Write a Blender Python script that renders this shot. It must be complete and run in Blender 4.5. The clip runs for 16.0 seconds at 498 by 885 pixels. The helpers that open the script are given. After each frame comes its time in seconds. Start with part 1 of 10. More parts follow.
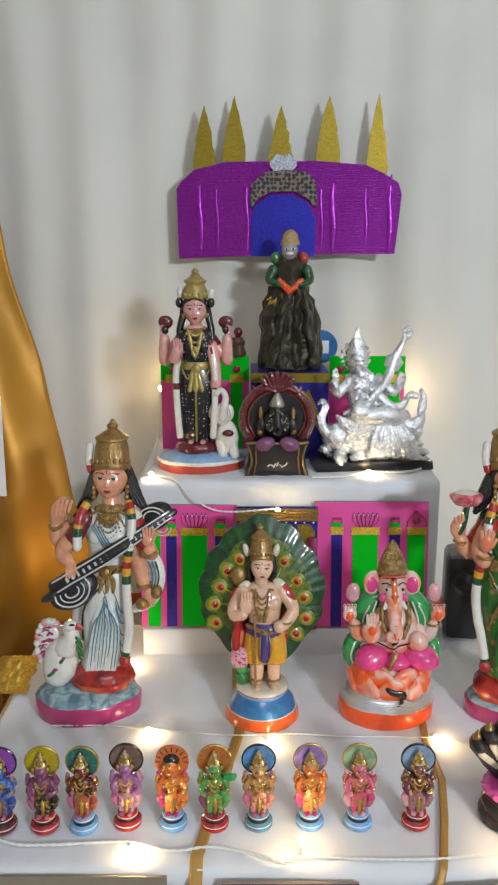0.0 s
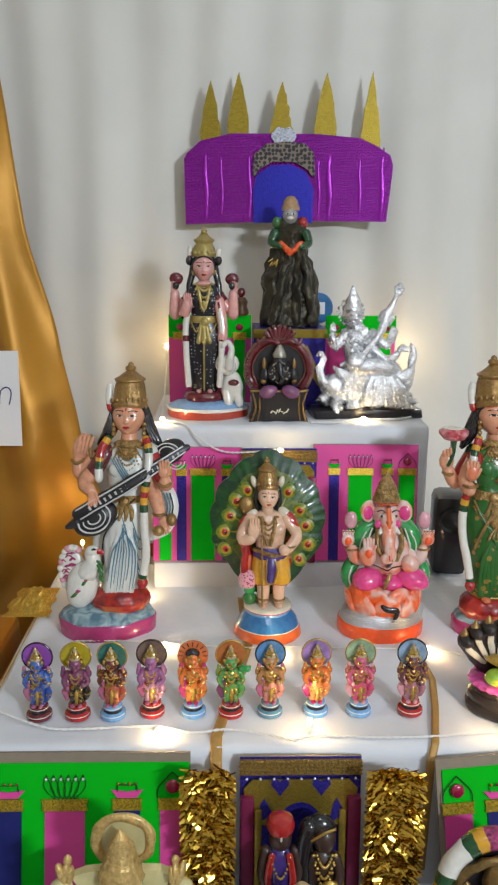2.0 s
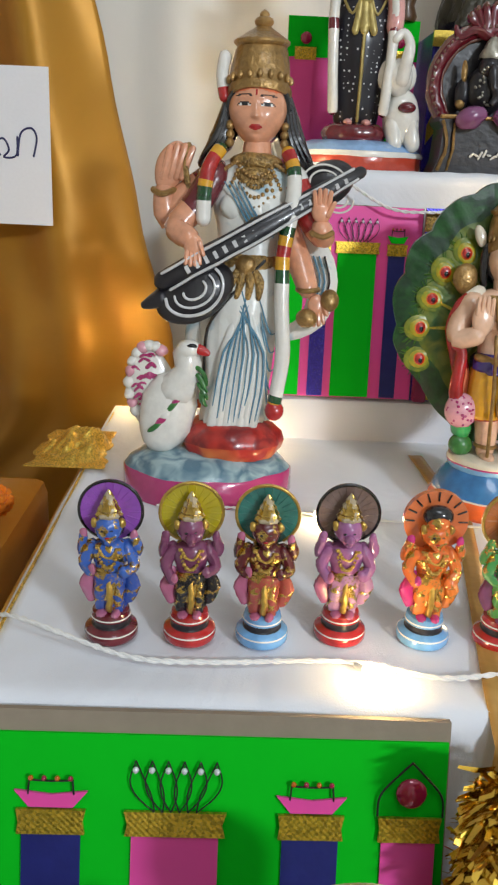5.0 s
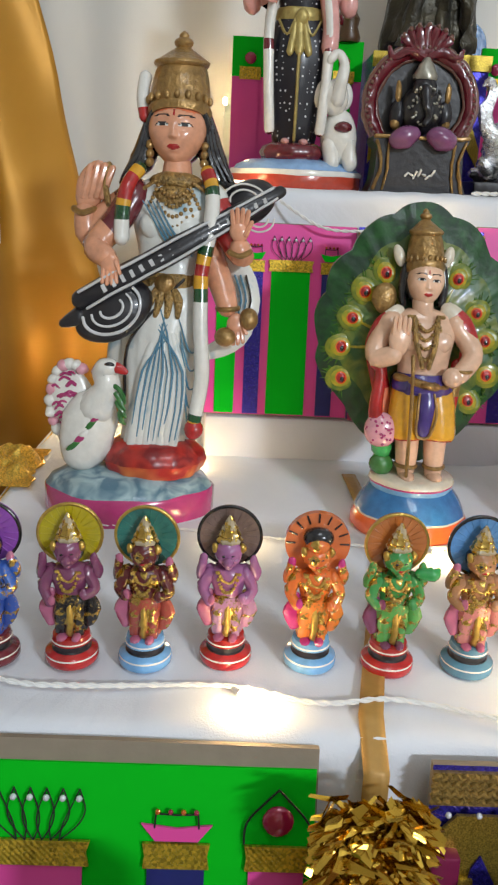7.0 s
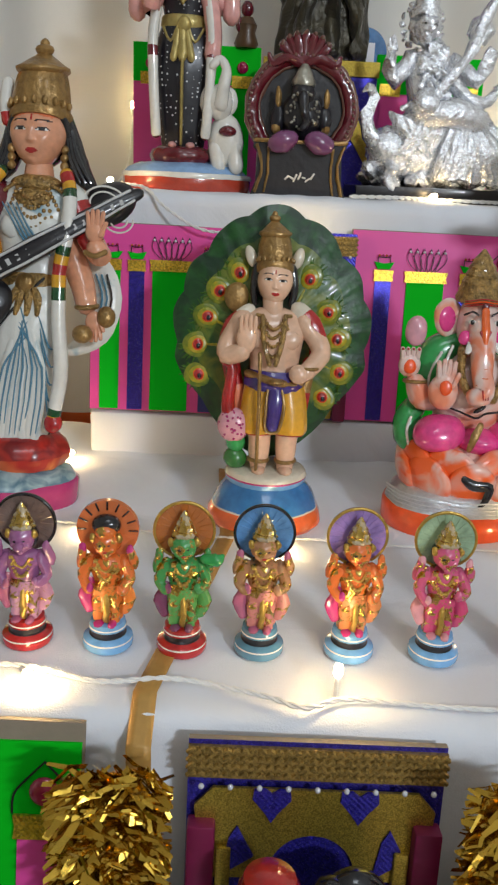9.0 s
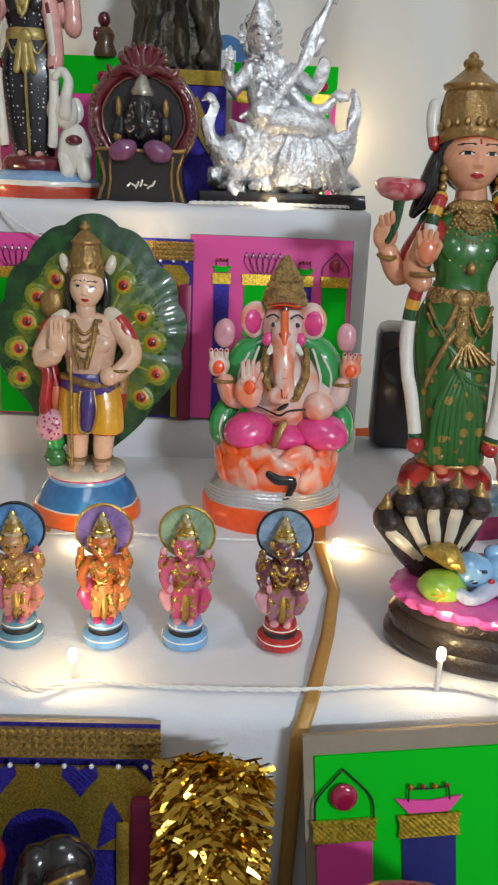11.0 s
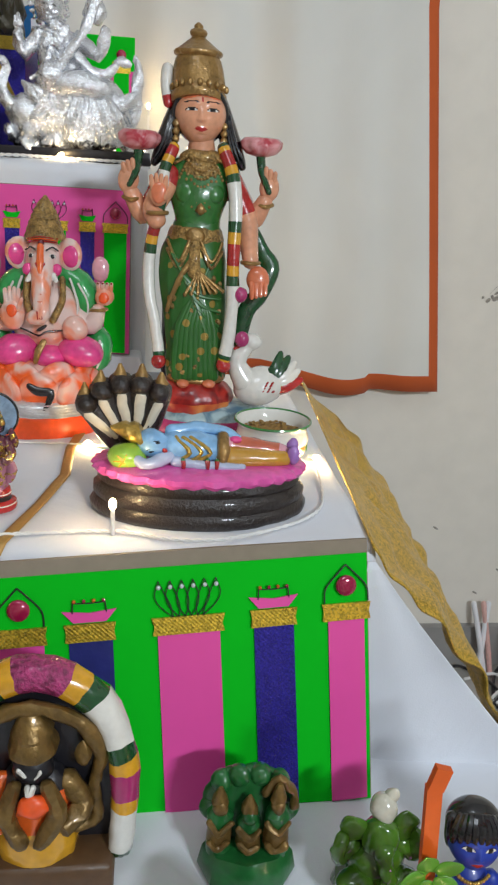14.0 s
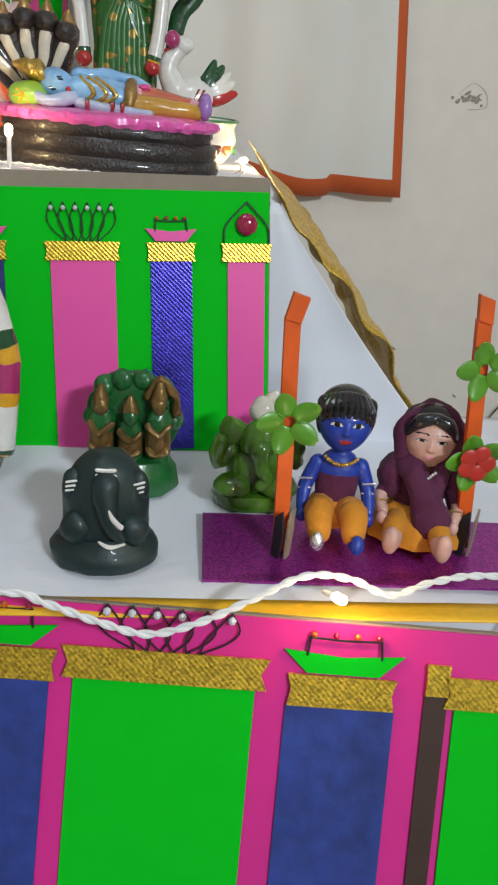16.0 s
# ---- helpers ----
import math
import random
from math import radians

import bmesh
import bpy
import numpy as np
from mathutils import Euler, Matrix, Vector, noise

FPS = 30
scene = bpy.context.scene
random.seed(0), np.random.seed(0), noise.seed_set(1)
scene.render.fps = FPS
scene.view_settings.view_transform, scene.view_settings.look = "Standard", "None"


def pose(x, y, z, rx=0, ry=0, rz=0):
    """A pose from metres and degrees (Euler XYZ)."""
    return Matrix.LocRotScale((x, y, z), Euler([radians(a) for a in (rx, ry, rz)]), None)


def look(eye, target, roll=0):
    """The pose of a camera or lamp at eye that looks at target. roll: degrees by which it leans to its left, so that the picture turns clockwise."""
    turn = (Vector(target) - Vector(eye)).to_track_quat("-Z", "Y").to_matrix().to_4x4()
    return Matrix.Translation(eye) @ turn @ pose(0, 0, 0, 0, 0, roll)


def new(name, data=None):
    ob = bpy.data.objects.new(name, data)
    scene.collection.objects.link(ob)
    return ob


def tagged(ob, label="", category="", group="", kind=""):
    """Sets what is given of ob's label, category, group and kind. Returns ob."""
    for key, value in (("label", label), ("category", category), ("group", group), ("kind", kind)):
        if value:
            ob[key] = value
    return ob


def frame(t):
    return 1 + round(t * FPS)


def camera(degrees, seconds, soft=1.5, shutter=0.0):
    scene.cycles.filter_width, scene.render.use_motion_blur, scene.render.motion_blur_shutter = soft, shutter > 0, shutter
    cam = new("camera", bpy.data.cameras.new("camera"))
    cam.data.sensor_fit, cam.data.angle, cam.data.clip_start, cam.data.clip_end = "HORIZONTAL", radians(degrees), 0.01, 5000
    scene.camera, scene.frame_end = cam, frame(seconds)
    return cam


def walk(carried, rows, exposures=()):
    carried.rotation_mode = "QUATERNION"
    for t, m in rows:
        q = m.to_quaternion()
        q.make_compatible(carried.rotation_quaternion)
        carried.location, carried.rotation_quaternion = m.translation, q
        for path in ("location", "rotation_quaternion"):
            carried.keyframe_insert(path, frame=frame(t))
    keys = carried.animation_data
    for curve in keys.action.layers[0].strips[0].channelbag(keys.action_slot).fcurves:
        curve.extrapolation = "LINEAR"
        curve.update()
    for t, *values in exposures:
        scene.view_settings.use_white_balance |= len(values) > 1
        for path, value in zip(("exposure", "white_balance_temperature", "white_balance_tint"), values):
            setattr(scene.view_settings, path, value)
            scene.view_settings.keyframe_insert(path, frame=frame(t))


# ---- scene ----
cam = camera(35.8, 16.0, 2.3)
METRES, EYE, TILT, LEAN, TURN = 1.6, 1.245, -14.0, 0.0, 0.0
ROWS = [
    (0.0, 0.0, 0.0, 0.0, 0.0, 0.0, -0.0),
    (0.5, -0.0006, -0.0234, -0.0031, 0.18, -0.32, 0.27),
    (1.0, -0.0126, -0.0579, -0.0153, -0.1, -0.73, 0.66),
    (1.5, -0.0113, -0.0745, -0.0262, -1.65, 0.02, 0.41),
    (2.0, -0.0246, -0.0583, -0.0533, -1.51, 0.06, -0.18),
    (2.5, -0.0467, -0.0301, -0.0917, -0.47, -1.62, -0.35),
    (3.0, -0.0769, 0.0427, -0.1186, -0.83, -2.95, -0.94),
    (3.5, -0.109, 0.1163, -0.1409, -0.97, -4.42, -1.54),
    (4.0, -0.1226, 0.176, -0.1508, -1.14, -5.24, -1.91),
    (6.5, -0.1065, 0.2565, -0.1604, -1.06, -4.69, -2.46),
    (7.0, -0.0798, 0.2402, -0.1546, -0.93, -4.14, -2.38),
    (7.5, -0.0609, 0.2322, -0.1515, -0.87, -3.56, -2.45),
    (8.0, -0.0436, 0.2267, -0.1507, -0.98, -3.48, -2.64),
    (8.5, -0.029, 0.2272, -0.1512, -0.83, -3.58, -2.63),
    (9.0, -0.0058, 0.2261, -0.1539, -0.81, -4.07, -2.67),
    (11.5, 0.1061, 0.2008, -0.1464, -2.03, -4.57, -1.62),
    (12.0, 0.128, 0.1971, -0.1476, -2.29, -4.67, -1.48),
    (12.5, 0.1503, 0.1872, -0.1443, -2.58, -4.51, -1.36),
    (13.0, 0.1581, 0.1729, -0.1456, -3.16, -4.82, -1.18),
    (13.5, 0.1633, 0.151, -0.1581, -5.03, -5.35, -1.26),
    (14.0, 0.1853, 0.1269, -0.1819, -6.83, -5.24, -1.78),
    (14.5, 0.2163, 0.1145, -0.2196, -7.01, -6.33, -2.65),
    (15.0, 0.2334, 0.1036, -0.2594, -7.22, -7.74, -3.62),
    (15.5, 0.239, 0.1056, -0.2927, -7.21, -9.23, -4.03),
    (16.0, 0.2316, 0.1093, -0.3052, -7.1, -11.13, -3.94),
]
walk(cam, [(t, pose(0, 0, EYE, TILT, LEAN, TURN) @ pose(METRES * x, METRES * y, METRES * z, 90 + pitch, roll, yaw)) for t, x, y, z, yaw, pitch, roll in ROWS],
     [(0.0, -0.10), (2.0, -0.07), (3.5, 0.07), (4.2, 0.12), (7.0, 0.02), (8.0, -0.14), (9.0, -0.29), (11.5, -0.21), (13.0, -0.16), (14.5, -0.20), (16.0, -0.20)])

# ---- world and light ----
world = bpy.data.worlds.new("world")
scene.world = world
world.use_nodes = True
world.node_tree.nodes["Background"].inputs[0].default_value = (0.8, 0.9, 1.0, 1)
world.node_tree.nodes["Background"].inputs[1].default_value = 0.05


def lamp(name, kind, place, energy, colour, size=0.1, target=None, size_y=None):
    data = bpy.data.lights.new(name, kind)
    data.energy, data.color = energy, colour
    if kind == "AREA":
        data.size = size
        if size_y:
            data.shape, data.size_y = "RECTANGLE", size_y
    else:
        data.shadow_soft_size = size
    ob = new(name, data)
    ob.matrix_world = look(place, target) if target else Matrix.Translation(place)
    return ob


COOL, WARM = (0.88, 0.97, 1.06), (1.0, 0.70, 0.33)
LAMP_AT = (1.25, -1.42, 1.80)
lamp("tube_lamp", "AREA", LAMP_AT, 36, COOL, 0.34, (0.0, 1.0, 0.8), 0.10)
# soft overhead fill, added to lift the dark parts; no such source is seen
lamp("ceiling_lamp_light", "AREA", (0.1, -0.2, 2.44), 4.6, COOL, 0.5, (0.1, -0.2, 0))

# ---- materials ----
MATS = {}


def nodes_of(name):
    m = bpy.data.materials.new(name)
    m.use_nodes = True
    return m, m.node_tree.nodes, m.node_tree.links, m.node_tree.nodes["Principled BSDF"]


def paint(name, colour, rough=0.35, metal=0.0, vary=0.12, grain=60.0, bump=0.15, coat=0.0, blotch=9.0, sub=0.0, fleck=0.0):
    """Painted or cast surface: colour with blotches and grain, fine relief, optional clear coat and bright flecks."""
    if name in MATS:
        return MATS[name]
    m, n, l, b = nodes_of(name)
    co = n.new("ShaderNodeTexCoord")
    big, small = n.new("ShaderNodeTexNoise"), n.new("ShaderNodeTexNoise")
    big.inputs["Scale"].default_value, small.inputs["Scale"].default_value = blotch, grain
    small.inputs["Detail"].default_value = 4
    for t in (big, small):
        l.new(co.outputs["Object"], t.inputs["Vector"])
    mix = n.new("ShaderNodeMath")
    mix.operation = "ADD"
    l.new(big.outputs["Fac"], mix.inputs[0])
    l.new(small.outputs["Fac"], mix.inputs[1])
    ramp = n.new("ShaderNodeMapRange")
    ramp.inputs["From Min"].default_value, ramp.inputs["From Max"].default_value = 0.7, 1.3
    ramp.inputs["To Min"].default_value, ramp.inputs["To Max"].default_value = 1 - vary, 1 + vary
    l.new(mix.outputs[0], ramp.inputs["Value"])
    hue = n.new("ShaderNodeHueSaturation")
    hue.inputs["Color"].default_value = (*colour, 1)
    l.new(ramp.outputs["Result"], hue.inputs["Value"])
    l.new(hue.outputs["Color"], b.inputs["Base Color"])
    b.inputs["Roughness"].default_value, b.inputs["Metallic"].default_value = rough, metal
    b.inputs["Coat Weight"].default_value, b.inputs["Coat Roughness"].default_value = coat, 0.07
    b.inputs["Subsurface Weight"].default_value = sub
    b.inputs["Subsurface Radius"].default_value = (0.01, 0.008, 0.005)
    bm_ = n.new("ShaderNodeBump")
    bm_.inputs["Strength"].default_value, bm_.inputs["Distance"].default_value = bump, 0.002
    l.new(small.outputs["Fac"], bm_.inputs["Height"])
    lump = n.new("ShaderNodeBump")
    lump.inputs["Strength"].default_value, lump.inputs["Distance"].default_value = min(1.0, bump * 2), 0.05 / blotch
    l.new(big.outputs["Fac"], lump.inputs["Height"])
    l.new(lump.outputs["Normal"], bm_.inputs["Normal"])
    l.new(bm_.outputs["Normal"], b.inputs["Normal"])
    if fleck:
        v = n.new("ShaderNodeTexVoronoi")
        v.inputs["Scale"].default_value = fleck
        l.new(co.outputs["Object"], v.inputs["Vector"])
        b2 = n.new("ShaderNodeBump")
        b2.inputs["Strength"].default_value, b2.inputs["Distance"].default_value = 1.0, 0.003
        sep = n.new("ShaderNodeSeparateColor")
        l.new(v.outputs["Color"], sep.inputs[0])
        l.new(sep.outputs[0], b2.inputs["Height"])
        l.new(b2.outputs["Normal"], b.inputs["Normal"])
        r2 = n.new("ShaderNodeMapRange")
        r2.inputs["To Min"].default_value, r2.inputs["To Max"].default_value = 0.6, 1.4
        l.new(sep.outputs[1], r2.inputs["Value"])
        l.new(r2.outputs["Result"], hue.inputs["Value"])
    MATS[name] = m
    return m


def dots(name, ground, spot, scale, size, rough=0.3, metal_spot=0.0, coat=0.3):
    """Ground colour with round painted spots."""
    if name in MATS:
        return MATS[name]
    m, n, l, b = nodes_of(name)
    co = n.new("ShaderNodeTexCoord")
    v = n.new("ShaderNodeTexVoronoi")
    v.inputs["Scale"].default_value, v.inputs["Randomness"].default_value = scale, 0.55
    l.new(co.outputs["Object"], v.inputs["Vector"])
    lt = n.new("ShaderNodeMath")
    lt.operation = "LESS_THAN"
    lt.inputs[1].default_value = size
    l.new(v.outputs["Distance"], lt.inputs[0])
    nz = n.new("ShaderNodeTexNoise")
    nz.inputs["Scale"].default_value = 40
    l.new(co.outputs["Object"], nz.inputs["Vector"])
    hue = n.new("ShaderNodeHueSaturation")
    hue.inputs["Color"].default_value = (*ground, 1)
    r = n.new("ShaderNodeMapRange")
    r.inputs["To Min"].default_value, r.inputs["To Max"].default_value = 0.7, 1.3
    l.new(nz.outputs["Fac"], r.inputs["Value"])
    l.new(r.outputs["Result"], hue.inputs["Value"])
    mx = n.new("ShaderNodeMix")
    mx.data_type = "RGBA"
    l.new(lt.outputs[0], mx.inputs["Factor"])
    l.new(hue.outputs["Color"], mx.inputs["A"])
    mx.inputs["B"].default_value = (*spot, 1)
    l.new(mx.outputs["Result"], b.inputs["Base Color"])
    if metal_spot:
        k = n.new("ShaderNodeMath")
        k.operation = "MULTIPLY"
        k.inputs[1].default_value = metal_spot
        l.new(lt.outputs[0], k.inputs[0])
        l.new(k.outputs[0], b.inputs["Metallic"])
    b.inputs["Roughness"].default_value, b.inputs["Coat Weight"].default_value = rough, coat
    bp = n.new("ShaderNodeBump")
    bp.inputs["Strength"].default_value, bp.inputs["Distance"].default_value = 0.25, 0.002
    l.new(nz.outputs["Fac"], bp.inputs["Height"])
    l.new(bp.outputs["Normal"], b.inputs["Normal"])
    MATS[name] = m
    return m


def cloth(name, colour, rough=0.85, weave=900.0, crease=5.0, depth=0.006, sheen=0.1, metal=0.0, vary=0.06):
    """Woven cloth with a fine weave and soft creases."""
    if name in MATS:
        return MATS[name]
    m, n, l, b = nodes_of(name)
    co = n.new("ShaderNodeTexCoord")
    cr, wv = n.new("ShaderNodeTexNoise"), n.new("ShaderNodeTexNoise")
    cr.inputs["Scale"].default_value, cr.inputs["Detail"].default_value, cr.inputs["Distortion"].default_value = crease, 5, 0.6
    wv.inputs["Scale"].default_value = weave
    for t in (cr, wv):
        l.new(co.outputs["Object"], t.inputs["Vector"])
    r = n.new("ShaderNodeMapRange")
    r.inputs["From Min"].default_value, r.inputs["From Max"].default_value = 0.3, 0.7
    r.inputs["To Min"].default_value, r.inputs["To Max"].default_value = 1 - vary, 1 + vary
    l.new(cr.outputs["Fac"], r.inputs["Value"])
    hue = n.new("ShaderNodeHueSaturation")
    hue.inputs["Color"].default_value = (*colour, 1)
    l.new(r.outputs["Result"], hue.inputs["Value"])
    l.new(hue.outputs["Color"], b.inputs["Base Color"])
    b1, b2 = n.new("ShaderNodeBump"), n.new("ShaderNodeBump")
    b1.inputs["Strength"].default_value, b1.inputs["Distance"].default_value = 0.6, depth
    b2.inputs["Strength"].default_value, b2.inputs["Distance"].default_value = 0.3, 0.0006
    l.new(cr.outputs["Fac"], b1.inputs["Height"])
    l.new(wv.outputs["Fac"], b2.inputs["Height"])
    l.new(b1.outputs["Normal"], b2.inputs["Normal"])
    l.new(b2.outputs["Normal"], b.inputs["Normal"])
    b.inputs["Roughness"].default_value, b.inputs["Metallic"].default_value = rough, metal
    b.inputs["Sheen Weight"].default_value = sheen
    MATS[name] = m
    return m


def glow(name, colour, strength):
    m, n, l, b = nodes_of(name)
    b.inputs["Base Color"].default_value = (*colour, 1)
    b.inputs["Emission Color"].default_value = (*colour, 1)
    b.inputs["Emission Strength"].default_value = strength
    return m


WHITE_CLOTH = cloth("white_cloth", (0.75, 0.775, 0.83), crease=7, depth=0.011)
CURTAIN = cloth("curtain_cloth", (0.74, 0.73, 0.69), weave=700, crease=3, depth=0.004)
SATIN = cloth("gold_satin", (0.52, 0.25, 0.025), rough=0.38, weave=1500, crease=4, depth=0.01, metal=0.35, vary=0.15)
TISSUE = paint("gold_tissue", (0.72, 0.47, 0.08), 0.35, 0.7, 0.2, 200, 0.4, fleck=800)
ORANGE_TRIM = cloth("orange_trim", (0.55, 0.10, 0.02), depth=0.002)
WALL = paint("wall_paint", (0.82, 0.77, 0.69), 0.8, 0, 0.04, 25, 0.1, blotch=1.5)
CEIL = paint("ceiling_paint", (0.80, 0.79, 0.76), 0.9, 0, 0.03, 25, 0.1)
FLOOR = paint("floor_tile", (0.42, 0.40, 0.37), 0.3, 0, 0.08, 18, 0.05, blotch=2)
SKIRT = paint("skirting_tile", (0.30, 0.29, 0.28), 0.3, 0, 0.1, 22, 0.05)
BOARD = paint("brown_board", (0.28, 0.23, 0.17), 0.8, 0, 0.08, 90, 0.2)
GREEN = paint("green_paper", (0.0005, 0.52, 0.012), 0.75, 0, 0.03, 40, 0.03, blotch=6)
for node in GREEN.node_tree.nodes:
    if node.type == "BSDF_PRINCIPLED":
        node.inputs["Specular IOR Level"].default_value = 0.12
PINK = paint("pink_paper", (0.82, 0.075, 0.37), 0.45, 0, 0.03, 40, 0.03, blotch=6)
MAGENTA = paint("magenta_paper", (0.68, 0.02, 0.26), 0.45, 0, 0.05, 40, 0.05, blotch=6)
NAVY = paint("navy_paper", (0.02, 0.025, 0.17), 0.4, 0.1, 0.15, 70, 0.3)
FOIL_BLUE = paint("blue_foil", (0.05, 0.04, 0.42), 0.28, 0.6, 0.2, 170, 1.0, fleck=900)
GOLD_TAPE = paint("gold_tape", (0.68, 0.46, 0.05), 0.32, 0.7, 0.3, 320, 0.9, fleck=700)
GOLD_GLIT = paint("gold_glitter", (0.50, 0.36, 0.06), 0.35, 0.8, 0.25, 500, 0.6, fleck=1500)
FOIL_GOLD = paint("gold_foil", (0.70, 0.45, 0.07), 0.22, 1.0, 0.1, 60, 0.2)
PURPLE = paint("purple_foil", (0.28, 0.010, 0.34), 0.28, 0.55, 0.2, 110, 1.1, fleck=1000)


def ribbed(m, axis, scale, depth):
    """Presses fine ribs into a foil, along one axis of the object."""
    n, l = m.node_tree.nodes, m.node_tree.links
    b = n["Principled BSDF"]
    co, w, bp = n.new("ShaderNodeTexCoord"), n.new("ShaderNodeTexWave"), n.new("ShaderNodeBump")
    w.bands_direction = axis
    w.inputs["Scale"].default_value, w.inputs["Distortion"].default_value = scale, 1.2
    bp.inputs["Strength"].default_value, bp.inputs["Distance"].default_value = 1.0, depth
    l.new(co.outputs["Object"], w.inputs["Vector"])
    l.new(w.outputs["Fac"], bp.inputs["Height"])
    l.new(b.inputs["Normal"].links[0].from_socket, bp.inputs["Normal"])
    l.new(bp.outputs["Normal"], b.inputs["Normal"])


ribbed(PURPLE, "Z", 120, 0.0004)
ribbed(FOIL_BLUE, "DIAGONAL", 190, 0.00010)
ribbed(GOLD_TAPE, "DIAGONAL", 200, 0.00012)
ROYAL = paint("royal_blue_foil", (0.03, 0.03, 0.5), 0.35, 0.5, 0.12, 250, 0.5, fleck=1000)
RIBBON = paint("brown_gold_ribbon", (0.45, 0.26, 0.07), 0.45, 0.2, 0.1, 200, 0.2)
YELLOW_RIB = paint("yellow_ribbon", (0.85, 0.48, 0.02), 0.45, 0.1, 0.08, 200, 0.2)
INK = paint("black_ink", (0.012, 0.012, 0.014), 0.5, 0, 0.1)
PAPER = paint("white_paper", (0.82, 0.82, 0.85), 0.6, 0, 0.02, 300, 0.05)
WIRE = paint("white_wire", (0.82, 0.82, 0.80), 0.4, 0, 0.05)
BULB = glow("warm_bulb", (1.0, 0.72, 0.36), 60)
STONE_RED = paint("red_gem", (0.35, 0.01, 0.06), 0.08, 0.2, 0.1, coat=1.0)
PEARL = paint("white_pearl", (0.75, 0.78, 0.85), 0.12, 0.3, 0.05, coat=1.0)

# ---- shape helpers ----


class Shape:
    """Collects closed pieces with their materials into one mesh. Lengths are scaled by unit."""

    def __init__(self, unit=1.0):
        self.v, self.f, self.m, self.mats, self.u = [], [], [], [], unit

    def slot(self, mat):
        if mat not in self.mats:
            self.mats.append(mat)
        return self.mats.index(mat)

    def add(self, verts, faces, mat):
        o, u = len(self.v), self.u
        self.v += [(x * u, y * u, z * u) for x, y, z in verts]
        many = isinstance(mat, (list, tuple))
        for i, f in enumerate(faces):
            self.f.append([o + k for k in f])
            self.m.append(self.slot(mat[i] if many else mat))

    def ell(self, c, r, mat, rot=(0, 0, 0), seg=16, ring=10):
        r = (r, r, r) if isinstance(r, (int, float)) else r
        e = Euler([radians(a) for a in rot]).to_matrix()
        vs = []
        for i in range(ring + 1):
            a = math.pi * i / ring
            for k in range(seg):
                b = 2 * math.pi * k / seg
                p = e @ Vector((r[0] * math.sin(a) * math.cos(b), r[1] * math.sin(a) * math.sin(b), r[2] * math.cos(a)))
                vs.append((c[0] + p.x, c[1] + p.y, c[2] + p.z))
        fs = [(i * seg + k, (i + 1) * seg + k, (i + 1) * seg + (k + 1) % seg, i * seg + (k + 1) % seg) for i in range(ring) for k in range(seg)]
        self.add(vs, fs, mat)
        return self

    def lathe(self, c, prof, mat, sy=1.0, seg=32, wave=None, lean=(0, 0)):
        """prof: (radius, z) upwards; mat one or one for each band; wave(angle, i): radius factor."""
        vs, fs, ms = [], [], []
        for i, (r, z) in enumerate(prof):
            for k in range(seg):
                b = 2 * math.pi * k / seg
                q = r * (wave(b, i) if wave else 1)
                vs.append((c[0] + q * math.cos(b) + lean[0] * z, c[1] + q * sy * math.sin(b) + lean[1] * z, c[2] + z))
        for i in range(len(prof) - 1):
            for k in range(seg):
                fs.append((i * seg + k, i * seg + (k + 1) % seg, (i + 1) * seg + (k + 1) % seg, (i + 1) * seg + k))
                ms.append(mat[min(i, len(mat) - 1)] if isinstance(mat, (list, tuple)) else mat)
        first, last = (mat[0], mat[-1]) if isinstance(mat, (list, tuple)) else (mat, mat)
        fs.append(tuple(range(seg - 1, -1, -1)))
        ms.append(first)
        fs.append(tuple((len(prof) - 1) * seg + k for k in range(seg)))
        ms.append(last)
        self.add(vs, fs, ms)
        return self

    def tube(self, pts, rad, mat, seg=10, steps=4, flat=1.0, ends=True):
        """A rounded tube along a smooth line; rad one or one for each point; mat one or a list that runs along it."""
        P = [Vector(p) for p in pts]
        rads = [rad] * len(P) if isinstance(rad, (int, float)) else list(rad)
        line, rr = [], []
        for i in range(len(P) - 1):
            p0, p1, p2, p3 = P[max(i - 1, 0)], P[i], P[i + 1], P[min(i + 2, len(P) - 1)]
            for s in range(steps):
                t = s / steps
                line.append(0.5 * ((2 * p1) + (p2 - p0) * t + (2 * p0 - 5 * p1 + 4 * p2 - p3) * t * t + (3 * p1 - p0 - 3 * p2 + p3) * t ** 3))
                rr.append(rads[i] * (1 - t) + rads[i + 1] * t)
        line.append(P[-1])
        rr.append(rads[-1])
        if ends:
            d0, d1 = (line[0] - line[1]).normalized(), (line[-1] - line[-2]).normalized()
            line = [line[0] + d0 * rr[0] * 0.9, line[0] + d0 * rr[0] * 0.55] + line + [line[-1] + d1 * rr[-1] * 0.55, line[-1] + d1 * rr[-1] * 0.9]
            rr = [rr[0] * 0.3, rr[0] * 0.8] + rr + [rr[-1] * 0.8, rr[-1] * 0.3]
        vs, fs, ms = [], [], []
        n = len(line)
        for i in range(n):
            d = (line[min(i + 1, n - 1)] - line[max(i - 1, 0)]).normalized()
            a = d.cross(Vector((0, 1, 0.001)))
            a = a.normalized() if a.length > 1e-4 else Vector((1, 0, 0))
            b = d.cross(a).normalized()
            for k in range(seg):
                w = 2 * math.pi * k / seg
                vs.append(tuple(line[i] + a * rr[i] * math.cos(w) + b * rr[i] * flat * math.sin(w)))
